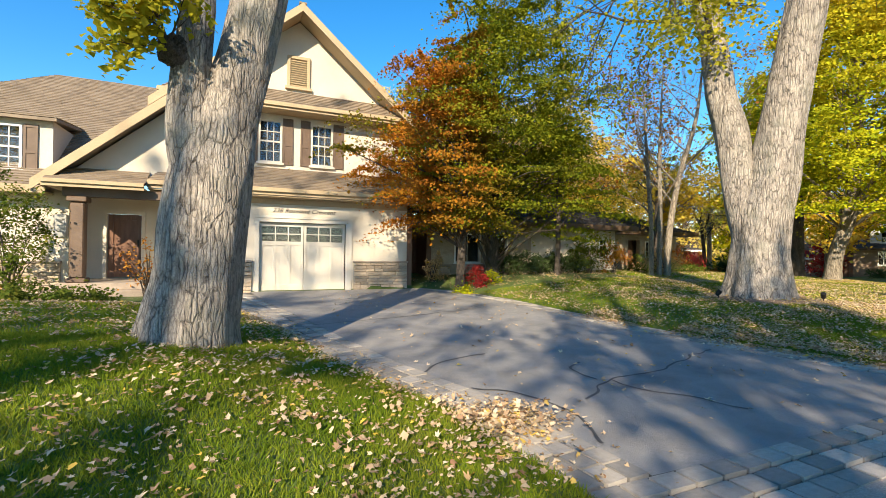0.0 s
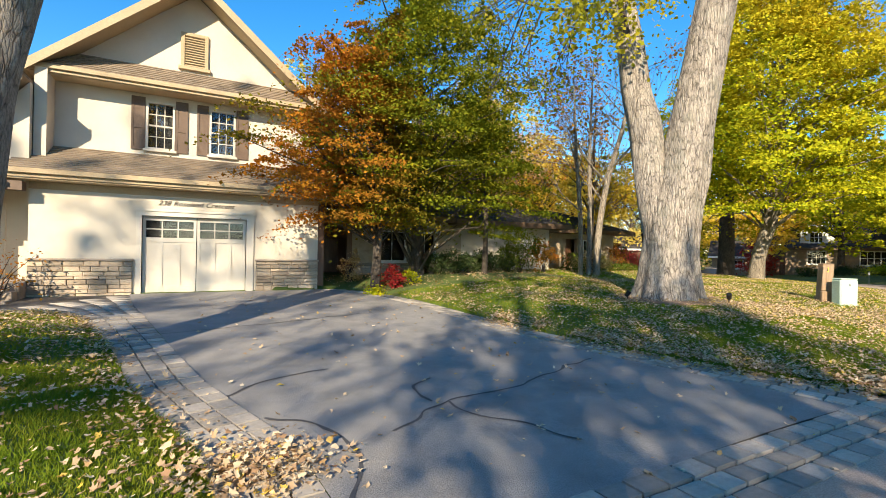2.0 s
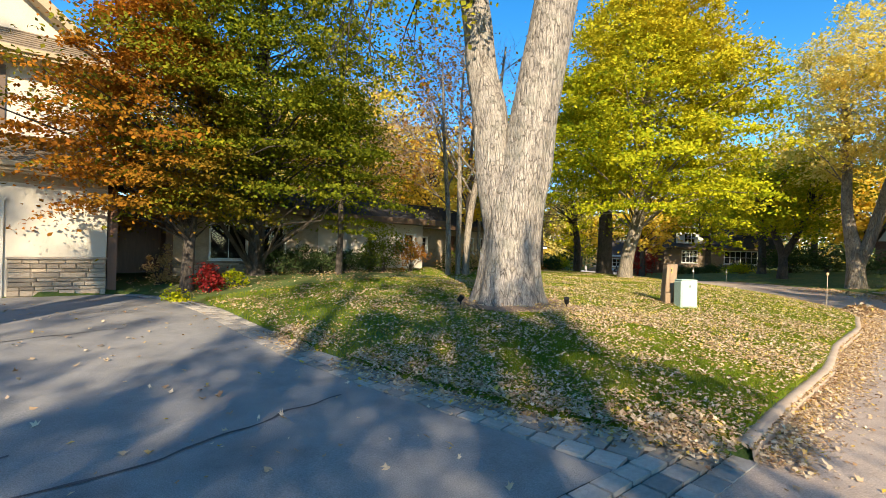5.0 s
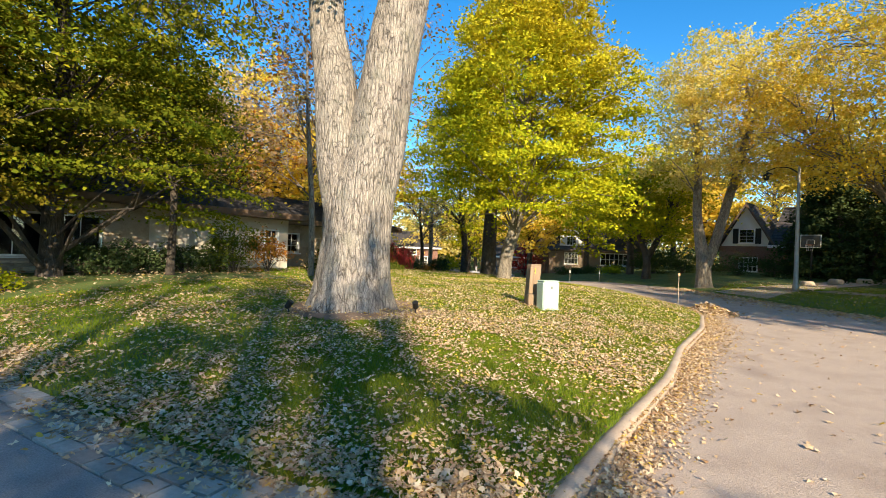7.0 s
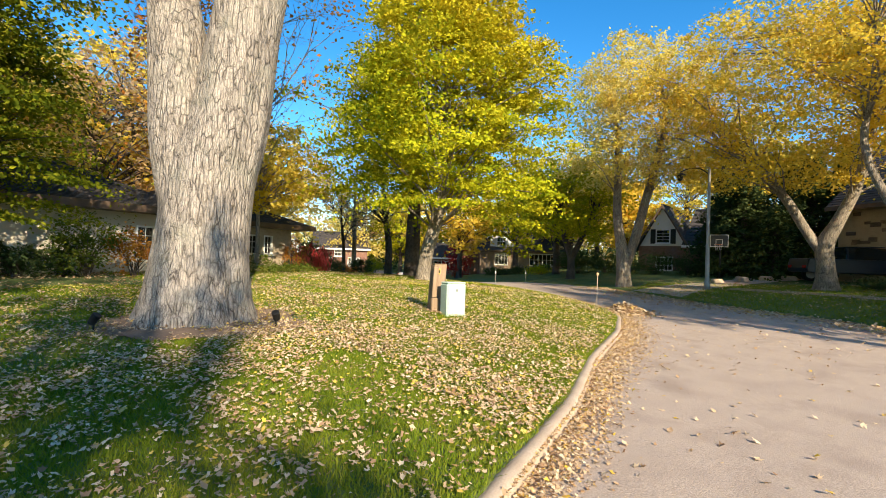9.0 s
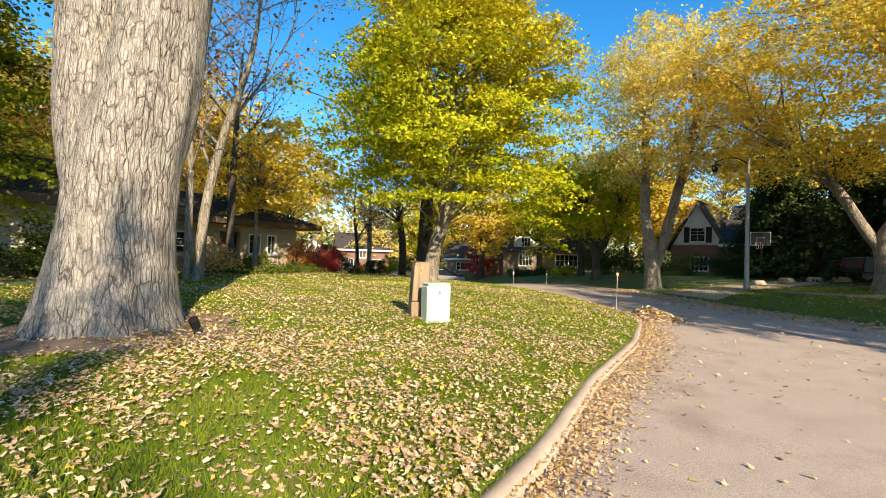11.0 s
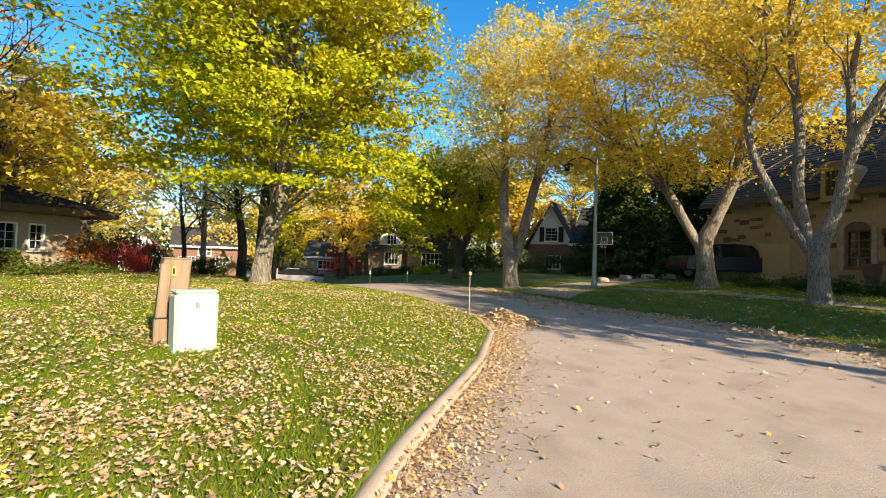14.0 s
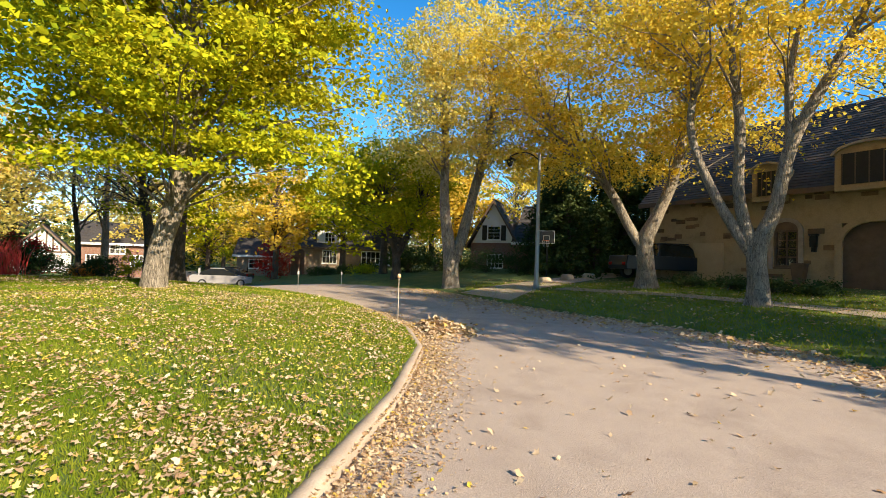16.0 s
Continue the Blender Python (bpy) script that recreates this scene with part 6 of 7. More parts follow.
# timber post of two boards with a yellow tag, and the utility box before it
z0 = gz(16.0, -8.75)
post = root("timber_post", 16.0, -8.72, z0, -28, "weathered leaning timber post with a yellow tag on the lawn", "post")
bm = boxes((-0.17, 0.13, -0.09, 0.09, -0.2, 1.0), bevel=0.012)
for v in bm.verts:
    v.co.x += (v.co.z) * 0.07
part("board", bm, POSTWOOD, post)
bm = boxes((-0.19, 0.02, -0.17, -0.093, -0.2, 0.30), bevel=0.012)
part("board", bm, POSTWOOD, post, "short split lower board")
bm = boxes((-0.19, -0.07, -0.135, -0.093, 0.31, 0.95), bevel=0.012)
for v in bm.verts:
    v.co.x += (v.co.z) * 0.06
part("board", bm, POSTWOOD, post)
part("tag", boxes((-0.10, 0.03, -0.101, -0.093, 0.80, 0.92)), surf("yellow_tag", [(0.55, 0.38, 0.03), (0.62, 0.45, 0.06)], 6, 60, 0.5, 0.1), post, "small yellow reflector tag")
each("marking", [(-0.085, -0.06, -0.104, -0.1015, 0.825, 0.895), (-0.045, -0.02, -0.104, -0.1015, 0.825, 0.895), (-0.005, 0.015, -0.104, -0.1015, 0.825, 0.895)], IRON, post)
cap = boxes((-0.10, 0.20, -0.09, 0.09, 1.002, 1.02), bevel=0.006)
part("cap", cap, POSTWOOD, post)

ubox = root("utility_box", 15.93, -9.18, gz(15.93, -9.18), -28, "pale green plastic utility pedestal beside the timber post", "utility box")
bm = boxes((-0.23, 0.23, -0.15, 0.15, -0.05, 0.66), bevel=0.035)
for v in bm.verts:
    v.co.x *= 1 + (0.66 - v.co.z) * -0.04
part("cover", bm, PALEBOX, ubox)
part("lid", boxes((-0.222, 0.222, -0.142, 0.142, 0.655, 0.69), bevel=0.016), PALEBOX, ubox)
part("skirt", boxes((-0.236, 0.236, -0.155, 0.155, -0.08, 0.03), bevel=0.01), PALEBOX, ubox)
part("lock", boxes((-0.02, 0.02, -0.162, -0.151, 0.5, 0.56), bevel=0.004), GALV, ubox)

# marker stake with a reflector
marker = root("marker_stake", 23.1, -10.45, gz(23.0, -10.3), 0, "thin driveway marker stake with an orange reflector", "marker stake")
part("rod", lathe([(0.008, -0.2), (0.008, 1.02), (0.004, 1.04)], 10), surf("fibreglass", [(0.55, 0.42, 0.3), (0.62, 0.5, 0.38)], 5, 40, 0.5, 0.05), marker)
part("reflector", lathe([(0.012, 1.0), (0.036, 1.02), (0.042, 1.05), (0.036, 1.08), (0.012, 1.1)], 14), surf("orange_reflector", [(0.75, 0.42, 0.2), (0.8, 0.5, 0.28)], 5, 40, 0.4, 0.05), marker)
for x, y, h in ((33.5, -2.0, 1.0), (37.5, -2.4, 0.9)):
    m2 = root("marker_stake", x, y, gz(x, y), 0, "thin white marker stake by the far road edge", "marker stake")
    part("rod", lathe([(0.012, -0.2), (0.012, h), (0.008, h + 0.03)], 8), GALV, m2)
    part("reflector", boxes((-0.04, 0.04, -0.025, 0.025, h * 0.75, h * 0.9)), surf("white_tape", [(0.7, 0.68, 0.6), (0.75, 0.72, 0.65)], 5, 40, 0.4, 0.05), m2)

# street lamp with a hanging lantern
lamp = root("street_lamp", 34.0, -13.3, gz(34.0, -13.3), 0, "tall grey street lamp post with a curved lantern arm", "street lamp")
part("pole", lathe([(0.15, -0.2), (0.14, 0.3), (0.105, 0.5), (0.085, 3.0), (0.06, 6.0), (0.03, 6.1)], 14), GALV, lamp, smooth=True)
b = Bunch()
p, r = spline([(0, 0, 5.75), (0.0, 0.4, 6.05), (0, 0.9, 6.1), (0, 1.3, 5.95)], [0.03, 0.028, 0.026, 0.022], 0.08)
b.tube(p, r, sides=8)
b.make("arm", IRON, lamp)
lan = part("lantern", lathe([(0.03, 6.0), (0.06, 5.97), (0.26, 5.86), (0.27, 5.83), (0.14, 5.83), (0.12, 5.62), (0.06, 5.55), (0.01, 5.53)], 16), IRON, lamp, "dark lantern head")
lan.matrix_basis = pose(0, 1.3, -0.05)

# basketball hoop
hoop = root("basketball_hoop", 43.4, -13.8, gz(43.4, -13.8), 262, "free-standing basketball hoop with a clear backboard", "basketball hoop")
part("pole", lathe([(0.06, -0.1), (0.055, 2.2), (0.05, 2.95)], 12), IRON, hoop)
bk = part("backboard", boxes((-0.5, 0.5, -0.42, -0.39, 2.12, 2.86)), surf("smoked_acrylic", [(0.05, 0.055, 0.06), (0.07, 0.075, 0.08)], 3, 30, 0.7, 0.02), hoop)
each("edge_strip", [(-0.52, 0.52, -0.43, -0.38, 2.86, 2.90), (-0.52, 0.52, -0.43, -0.38, 2.08, 2.12), (-0.52, -0.485, -0.43, -0.38, 2.12, 2.86), (0.485, 0.52, -0.43, -0.38, 2.12, 2.86), (-0.2, 0.2, -0.432, -0.421, 2.56, 2.59), (-0.2, -0.17, -0.432, -0.421, 2.3, 2.56), (0.17, 0.2, -0.432, -0.421, 2.3, 2.56)], WHITE, bk)
b = Bunch()
b.tube([(0.23 * math.cos(a), -0.68 + 0.23 * math.sin(a), 2.25) for a in np.linspace(0, 2 * math.pi, 20)], [0.012] * 20, sides=6)
b.make("rim", surf("orange_paint", [(0.5, 0.12, 0.03), (0.55, 0.15, 0.04)], 4, 40, 0.5, 0.05), hoop)
b = Bunch()
for k in range(10):
    a = 2 * math.pi * k / 10
    b.tube([(0.23 * math.cos(a), -0.68 + 0.23 * math.sin(a), 2.25), (0.15 * math.cos(a + 0.3), -0.68 + 0.15 * math.sin(a + 0.3), 1.85)], [0.006, 0.006], sides=4)
b.make("net", WHITE, hoop)
part("bracket", boxes((-0.05, 0.05, -0.39, 0.0, 2.4, 2.8)), IRON, hoop)


# vehicles
def paint(name, c):
    m, nt, b = shader(name)
    nz = tex(nt, scale=3, detail=4)
    nt.links.new(ramp(nt, nz.outputs[0], [tuple(v * 0.9 for v in c), c]), b.inputs["Base Color"])
    b.inputs["Roughness"].default_value, b.inputs["Metallic"].default_value = 0.3, 0.0
    b.inputs["Specular IOR Level"].default_value = 0.3
    return m


RUBBER = surf("tyre_rubber", [(0.015, 0.015, 0.016), (0.025, 0.025, 0.026)], 6, 60, 0.85, 0.2)
DARKGLASS = surf("tinted_glass", [(0.012, 0.014, 0.016), (0.016, 0.018, 0.02)], 2, 20, 0.06, 0.0)
LAMPRED = surf("tail_lamp_red", [(0.35, 0.02, 0.02), (0.4, 0.03, 0.03)], 5, 30, 0.2, 0.0)


def vehicle(x, y, z, rz, label, body_prof, cab_prof, wide, colour, wheels, wr, category):
    v = root("parked_" + category, x, y, z, rz, label, category)
    bm = prism_y(bmesh.new(), body_prof, -wide / 2, wide / 2)
    bmesh.ops.bevel(bm, geom=bm.edges[:], offset=0.05, segments=2, profile=0.6, affect="EDGES", clamp_overlap=True)
    body = part("body", bm, colour, v, smooth=False)
    bm = prism_y(bmesh.new(), cab_prof, -wide / 2 + 0.1, wide / 2 - 0.1)
    cx = sum(q[0] for q in cab_prof) / len(cab_prof)
    zt = max(q[1] for q in cab_prof)
    zb = min(q[1] for q in cab_prof)
    for q in bm.verts:
        q.co.y *= 1 - 0.2 * (q.co.z - zb) / (zt - zb)
    bmesh.ops.bevel(bm, geom=bm.edges[:], offset=0.04, segments=2, profile=0.6, affect="EDGES", clamp_overlap=True)
    part("cabin_glass", bm, DARKGLASS, v)
    xs_top = [q[0] for q in cab_prof if q[1] > zt - 0.08]
    part("roof_panel", boxes((min(xs_top) + 0.03, max(xs_top) - 0.03, -wide * 0.38, wide * 0.38, zt - 0.01, zt + 0.03), bevel=0.014), colour, v)
    for s in (-1, 1):
        bm = bmesh.new()
        xm = (cab_prof[0][0] + cab_prof[-1][0]) / 2
        slab(bm, [(xm - 0.05, s * (wide / 2 - 0.105), zb), (xm + 0.05, s * (wide / 2 - 0.105), zb), (xm + 0.05, s * (wide * 0.405), zt), (xm - 0.05, s * (wide * 0.405), zt)], 0.03)
        part("door_pillar", bm, colour, v)
    for wx in wheels:
        for s in (-1, 1):
            w = part("tyre", lathe([(wr * 0.6, -0.11), (wr * 0.95, -0.11), (wr, -0.07), (wr, 0.07), (wr * 0.95, 0.11), (wr * 0.6, 0.11)], 24), RUBBER, v)
            w.matrix_basis = pose(wx, s * (wide / 2 - 0.1), wr, 90)
            rim = part("rim", lathe([(wr * 0.62, -0.115), (wr * 0.5, -0.09), (0.06, -0.1), (0.06, 0.1), (wr * 0.5, 0.09), (wr * 0.62, 0.115)], 20), GALV, w)
    x_end = [q[0] for q in body_prof]
    for s in (-1, 1):
        each("tail_lamp", [(min(x_end) - 0.01, min(x_end) + 0.12, s * wide * 0.36 - 0.16, s * wide * 0.36 + 0.16, 0.72, 0.88)], LAMPRED, v, 0.02)
        each("headlamp", [(max(x_end) - 0.14, max(x_end) + 0.005, s * wide * 0.36 - 0.16, s * wide * 0.36 + 0.16, 0.62, 0.76)], GALV, v, 0.02)
    return v


SEDAN_B = [(-2.2, 0.36), (-1.75, 0.28), (1.75, 0.28), (2.2, 0.35), (2.27, 0.6), (2.1, 0.74), (1.2, 0.88), (-1.4, 0.95), (-2.05, 0.98), (-2.27, 0.85)]
SEDAN_C = [(-1.85, 0.93), (1.25, 0.88), (0.75, 1.16), (0.25, 1.39), (-0.3, 1.45), (-0.85, 1.41), (-1.35, 1.22)]
TRUCK_B = [(-2.8, 0.5), (2.7, 0.48), (2.75, 0.8), (2.6, 1.12), (1.3, 1.22), (-2.75, 1.25), (-2.85, 0.7)]
TRUCK_C = [(-1.0, 1.2), (1.5, 1.18), (0.85, 1.85), (-0.8, 1.9)]
vehicle(45.6, 11.8, float(road_z(np.array(45.6), np.array(11.8))) + 0.0, 128 + 180, "silver-grey sedan parked at the roadside", SEDAN_B, SEDAN_C, 1.8, paint("silver_paint", (0.30, 0.29, 0.29)), (-1.35, 1.4), 0.32, "car")
vehicle(51.0, 15.5, gz(51.0, 15.5), 100, "black car parked before the cottage", SEDAN_B, SEDAN_C, 1.8, paint("black_paint", (0.012, 0.013, 0.016)), (-1.35, 1.4), 0.32, "car")
vehicle(40.3, -20.1, gz(40.3, -20.1), 110 + 180, "dark blue pickup truck parked before the garage", TRUCK_B, TRUCK_C, 1.95, paint("navy_paint", (0.006, 0.009, 0.02)), (-1.75, 1.7), 0.4, "truck")

# garden spotlights by the maple
for x, y, rz in ((10.42, -7.12, 30), (12.1, -8.5, -60)):
    sp = root("garden_spotlight", x, y, gz(x, y), rz, "small black garden spotlight on a spike in the soil", "spotlight")
    part("spike", lathe([(0.012, -0.1), (0.012, 0.12)], 8), IRON, sp)
    hd = part("head", lathe([(0.035, -0.07), (0.05, -0.05), (0.055, 0.07), (0.045, 0.075)], 14), IRON, sp)
    hd.matrix_basis = pose(0, 0, 0.17, 35)
    part("bracket", boxes((-0.03, 0.03, -0.008, 0.008, 0.1, 0.16)), IRON, sp)

# boulders along the far drive, planter urn, garden fence
for x, y, sx in ((40.2, -14.9, 0.75), (41.2, -16.2, 0.65), (42.0, -17.4, 0.6), (39.0, -13.7, 0.5)):
    bm = bmesh.new()
    bmesh.ops.create_icosphere(bm, subdivisions=3, radius=0.5)
    for v in bm.verts:
        k = 1 + 0.25 * noise.noise(v.co * 2.2 + Vector((x, y, 0)))
        v.co = Vector((v.co.x * 1.5 * k, v.co.y * 1.0 * k, max(-0.25, min(0.3, v.co.z * 0.9 * k)))) * sx
    st = part("boulder", bm, STONE, None, smooth=True)
    st.matrix_basis = pose(x, y, gz(x, y) + 0.1, 0, 0, x * 40)
    tagged(st, "flat-topped grey boulder beside the drive", "boulder", "drive boulders")
urn = root("planter", 36.1, -24.45, gz(36.1, -24.45), 0, "tall brown planter beside the stone entry", "planter")
part("pot", lathe([(0.22, 0.0), (0.3, 0.5), (0.36, 0.95), (0.39, 0.97), (0.39, 1.02), (0.3, 1.02), (0.28, 0.9)], 4), BROWN, urn)
dog = root("dogwood_hedge", 24.9, 5.6, gz(24.9, 5.6), 0, "hedge of bare bright red dogwood stems", "hedge")
b = Bunch()
for k in range(240):
    x, y = rng.uniform(-1.9, 1.9), rng.uniform(-0.5, 0.5)
    h = rng.uniform(0.7, 1.35)
    b.tube([(x, y, -0.05), (x + rng.normal() * 0.08, y + rng.normal() * 0.08, h * 0.5), (x + rng.normal() * 0.2, y + rng.normal() * 0.2, h)], [0.018, 0.014, 0.006], sides=4)
b.make("stem", surf("red_twigs", [(0.50, 0.035, 0.035), (0.60, 0.06, 0.05)], 6, 40, 0.6, 0.1), dog)

# ---- fallen leaves and grass ----
def maple_leaf(n, centres, size, tilt=0.28):
    """Five-lobed curled leaves lying on the ground."""
    ang = np.radians([90, 60, 38, 8, -40, -140, 172, 142, 120])
    rad = np.array([1.0, 0.52, 0.92, 0.50, 0.66, 0.66, 0.50, 0.92, 0.52])
    base = np.stack([np.cos(ang) * rad, np.sin(ang) * rad, 0.22 * rad**2], -1)
    base = np.concatenate([[[0, 0, 0]], base])
    m = len(base)
    s = size * rng.uniform(0.5, 1.45, n)
    a = rng.uniform(0, 2 * np.pi, n)
    cu = rng.uniform(-1.5, 2.6, n)
    P = np.repeat(base[None], n, 0)
    P[:, :, 2] *= cu[:, None]
    P[:, 1:, :2] *= rng.uniform(0.75, 1.15, (n, m - 1, 1))
    P[:, 1:, 2] += rng.normal(size=(n, m - 1)) * 0.12
    P[:, :, 0] *= rng.uniform(0.45, 1.0, n)[:, None]
    P[:, :, 2] += 0.25 * P[:, :, 0] * P[:, :, 1] * rng.normal(size=n)[:, None]
    P *= s[:, None, None]
    tx, ty = rng.normal(size=n) * tilt, rng.normal(size=n) * tilt
    P[:, :, 2] += P[:, :, 0] * tx[:, None] + P[:, :, 1] * ty[:, None]
    c, d = np.cos(a)[:, None], np.sin(a)[:, None]
    X, Y = P[:, :, 0] * c - P[:, :, 1] * d, P[:, :, 0] * d + P[:, :, 1] * c
    low = P[:, :, 2].min(1)[:, None]
    V = np.stack([X + centres[:, :1], Y + centres[:, 1:2], P[:, :, 2] - low * 0.8 + centres[:, 2:3]], -1).reshape(-1, 3)
    k = np.arange(1, m)
    T = np.stack([np.zeros(m - 1, int), k, np.roll(k, -1)], -1)
    F = (np.arange(n)[:, None, None] * m + T[None]).reshape(-1, 3)
    return V, F


def scatter(x0, x1, y0, y1, n, keep, patch=0.55, scale=0.7, seed=0.0):
    x, y = rng.uniform(x0, x1, n), rng.uniform(y0, y1, n)
    k = keep(x, y)
    x, y = x[k], y[k]
    nz = np.array([noise.noise(Vector((a * scale, b * scale, seed))) + 0.5 * noise.noise(Vector((a * scale * 3, b * scale * 3, seed + 5))) for a, b in zip(x, y)])
    k = rng.uniform(-0.6, 0.6, len(x)) * patch * 1.2 < nz + (1 - patch) * 0.35
    return x[k], y[k]


def on_lawn(x, y):
    return ~inside(x, y, ROAD_POLY) & ~inside(x, y, DRIVE_POLY) & (line_dist(x, y, NORTH_KERB) > 0.12)


def litter(name, x, y, z, size, label, mat=FALLEN):
    c = np.stack([x, y, z], -1)
    ob = mesh_np(name, *maple_leaf(len(x), c, size), mat)
    return tagged(ob, label, "fallen leaves", kind="stuff")


def surface_z(x, y):
    return np.where(inside(x, y, DRIVE_POLY), drive_z(x, y) + 0.004, np.where(inside(x, y, ROAD_POLY), road_z(x, y) + 0.003, lawn_z(x, y) + 0.03))


for box_, n, size, lab in (((7.0, 17, -12.95, -8.5), 56000, 0.026, "dry tan maple leaves strewn over the lawn"), ((17, 25, -12.0, -3.0), 22000, 0.03, "dry tan maple leaves strewn over the lawn"), ((6.6, 17, -8.5, -3.0), 24000, 0.032, "dry tan maple leaves strewn over the lawn"), ((25, 31, -9, 4), 1500, 0.045, "dry tan maple leaves on the far lawn"), ((-6, 2.0, -12.9, -3.0), 26000, 0.031, "dry tan maple leaves strewn over the shaded lawn"), ((5.0, 16, -3.0, 1.8), 4500, 0.042, "dry leaves in the planting bed"), ((16, 26, -3.0, 4.4), 9000, 0.04, "dry tan maple leaves before the bungalow"), ((20, 40, -26, -9), 9000, 0.045, "dry leaves on the shaded far lawn")):
    x, y = scatter(*box_, n // 3, on_lawn, 0.8, seed=n)
    x, y = (np.repeat(v, 3) + rng.normal(size=3 * len(v)) * size * 1.9 for v in (x, y))
    k = on_lawn(x, y)
    litter("leaf_litter", x[k], y[k], surface_z(x[k], y[k]) + rng.uniform(0.008, 0.03, k.sum()), size, lab)
# small yellow leaves dropped by the yellow maple
x, y = scatter(11.0, 27, -12.8, -2.0, 30000, on_lawn, 0.7, seed=4.0)
litter("leaf_litter", x, y, surface_z(x, y) + 0.016, 0.023, "small bright yellow leaves under the maple", YELLOWFALL)
# drift in the gutter along the kerb
K = resample(NORTH_KERB[3:12], 400)
tk = np.gradient(K, axis=0)
tk /= np.linalg.norm(tk, axis=1)[:, None]
i = rng.integers(0, 400, 17000)
far = np.abs(rng.normal(size=17000)) * (0.20 + 0.12 * sm((K[i, 0] - 12) / 5)) - 0.015
x, y = K[i, 0] + tk[i, 1] * far, K[i, 1] - tk[i, 0] * far
hump = 0.07 * np.exp(-((far - 0.12) / 0.16) ** 2)
litter("leaf_drift", x, y, road_z(x, y) + np.where(far < 0.02, 0.105, rng.uniform(0, 1, 17000) * hump + 0.005), 0.026, "drift of dry leaves in the gutter along the kerb")
# heap of leaves at the bend
a, r = rng.uniform(0, 2 * np.pi, 2600), np.abs(rng.normal(size=2600)) * 0.45
x, y = 23.3 + r * np.cos(a) * 1.4, -11.3 + r * np.sin(a)
litter("leaf_heap", x, y, road_z(x, y) + 0.005 + rng.uniform(0, 1, 2600) * 0.3 * np.exp(-(r / 0.5) ** 2), 0.07, "raked heap of dry leaves on the road edge")
# leaves on the paver edges
for line, m, off, sd in ((BAND_R, 4200, 0.06, 1), (BAND_L, 1100, -0.12, 2)):
    P = resample(line[:6], 200)
    i = rng.integers(0, 200, m)
    sel = np.array([noise.noise(Vector((P[q, 1] * 0.9, sd * 7.0, 0))) for q in i]) > -0.25
    i = i[sel]
    w = rng.normal(size=len(i)) * 0.22 + off
    litter("leaf_drift", P[i, 0] + w, P[i, 1] + rng.normal(size=len(i)) * 0.05, surface_z(P[i, 0] + w, P[i, 1]) + rng.uniform(0.005, 0.05, len(i)), 0.033, "drift of dry leaves along the driveway edging")
x, y = rng.normal(1.85, 0.26, 900), rng.normal(-11.2, 0.24, 900)
litter("leaf_drift", x, y, surface_z(x, y) + rng.uniform(0.005, 0.06, 900), 0.036, "drift of dry leaves over the paver corner")
x, y = rng.normal(8.25, 0.22, 1100), rng.normal(-12.55, 0.2, 1100)
k = ~inside(x, y, ROAD_POLY)
litter("leaf_drift", x[k], y[k], np.maximum(surface_z(x[k], y[k]), lawn_z(x[k], y[k])) + rng.uniform(0.005, 0.05, k.sum()), 0.032, "drift of dry leaves at the lawn's corner")
# single leaves on drive and road
x, y = rng.uniform(1.5, 7, 330), rng.uniform(-12.6, -0.5, 330)
litter("loose_leaves", x, y, surface_z(x, y) + 0.008, 0.042, "scattered dry leaves on the driveway")
x, y = rng.uniform(0, 30, 800), -12.9 - np.abs(rng.normal(size=800)) * 3.0
k = inside(x, y, ROAD_POLY)
litter("loose_leaves", x[k], y[k], road_z(x[k], y[k]) + 0.006, 0.042, "scattered dry leaves on the road")
S = resample(SOUTH_EDGE[6:15], 300)
i = rng.integers(0, 300, 4200)
w = np.abs(rng.normal(size=4200)) * 1.0
x, y = S[i, 0] - w * 0.55 + rng.normal(size=4200) * 0.3, S[i, 1] + w * 0.83 - 0.25
k = inside(x, y, ROAD_POLY)
litter("leaf_drift", x[k], y[k], road_z(x[k], y[k]) + rng.uniform(0.004, 0.03, k.sum()), 0.065, "wide drift of dry leaves along the far road edge")


def blades(x, y, h, w):
    n = len(x)
    a = rng.uniform(0, 2 * np.pi, n)
    lean = rng.normal(size=(n, 2)) * 0.5
    hh = h * rng.uniform(0.5, 1.25, n)
    z = lawn_z(x, y) - 0.008
    dx, dy = np.cos(a) * w, np.sin(a) * w
    V = np.stack([np.stack([x - dx, y - dy, z], -1), np.stack([x + dx, y + dy, z], -1), np.stack([x + lean[:, 0] * hh, y + lean[:, 1] * hh, z + hh], -1)], 1).reshape(-1, 3)
    return V, np.arange(3 * n).reshape(-1, 3)


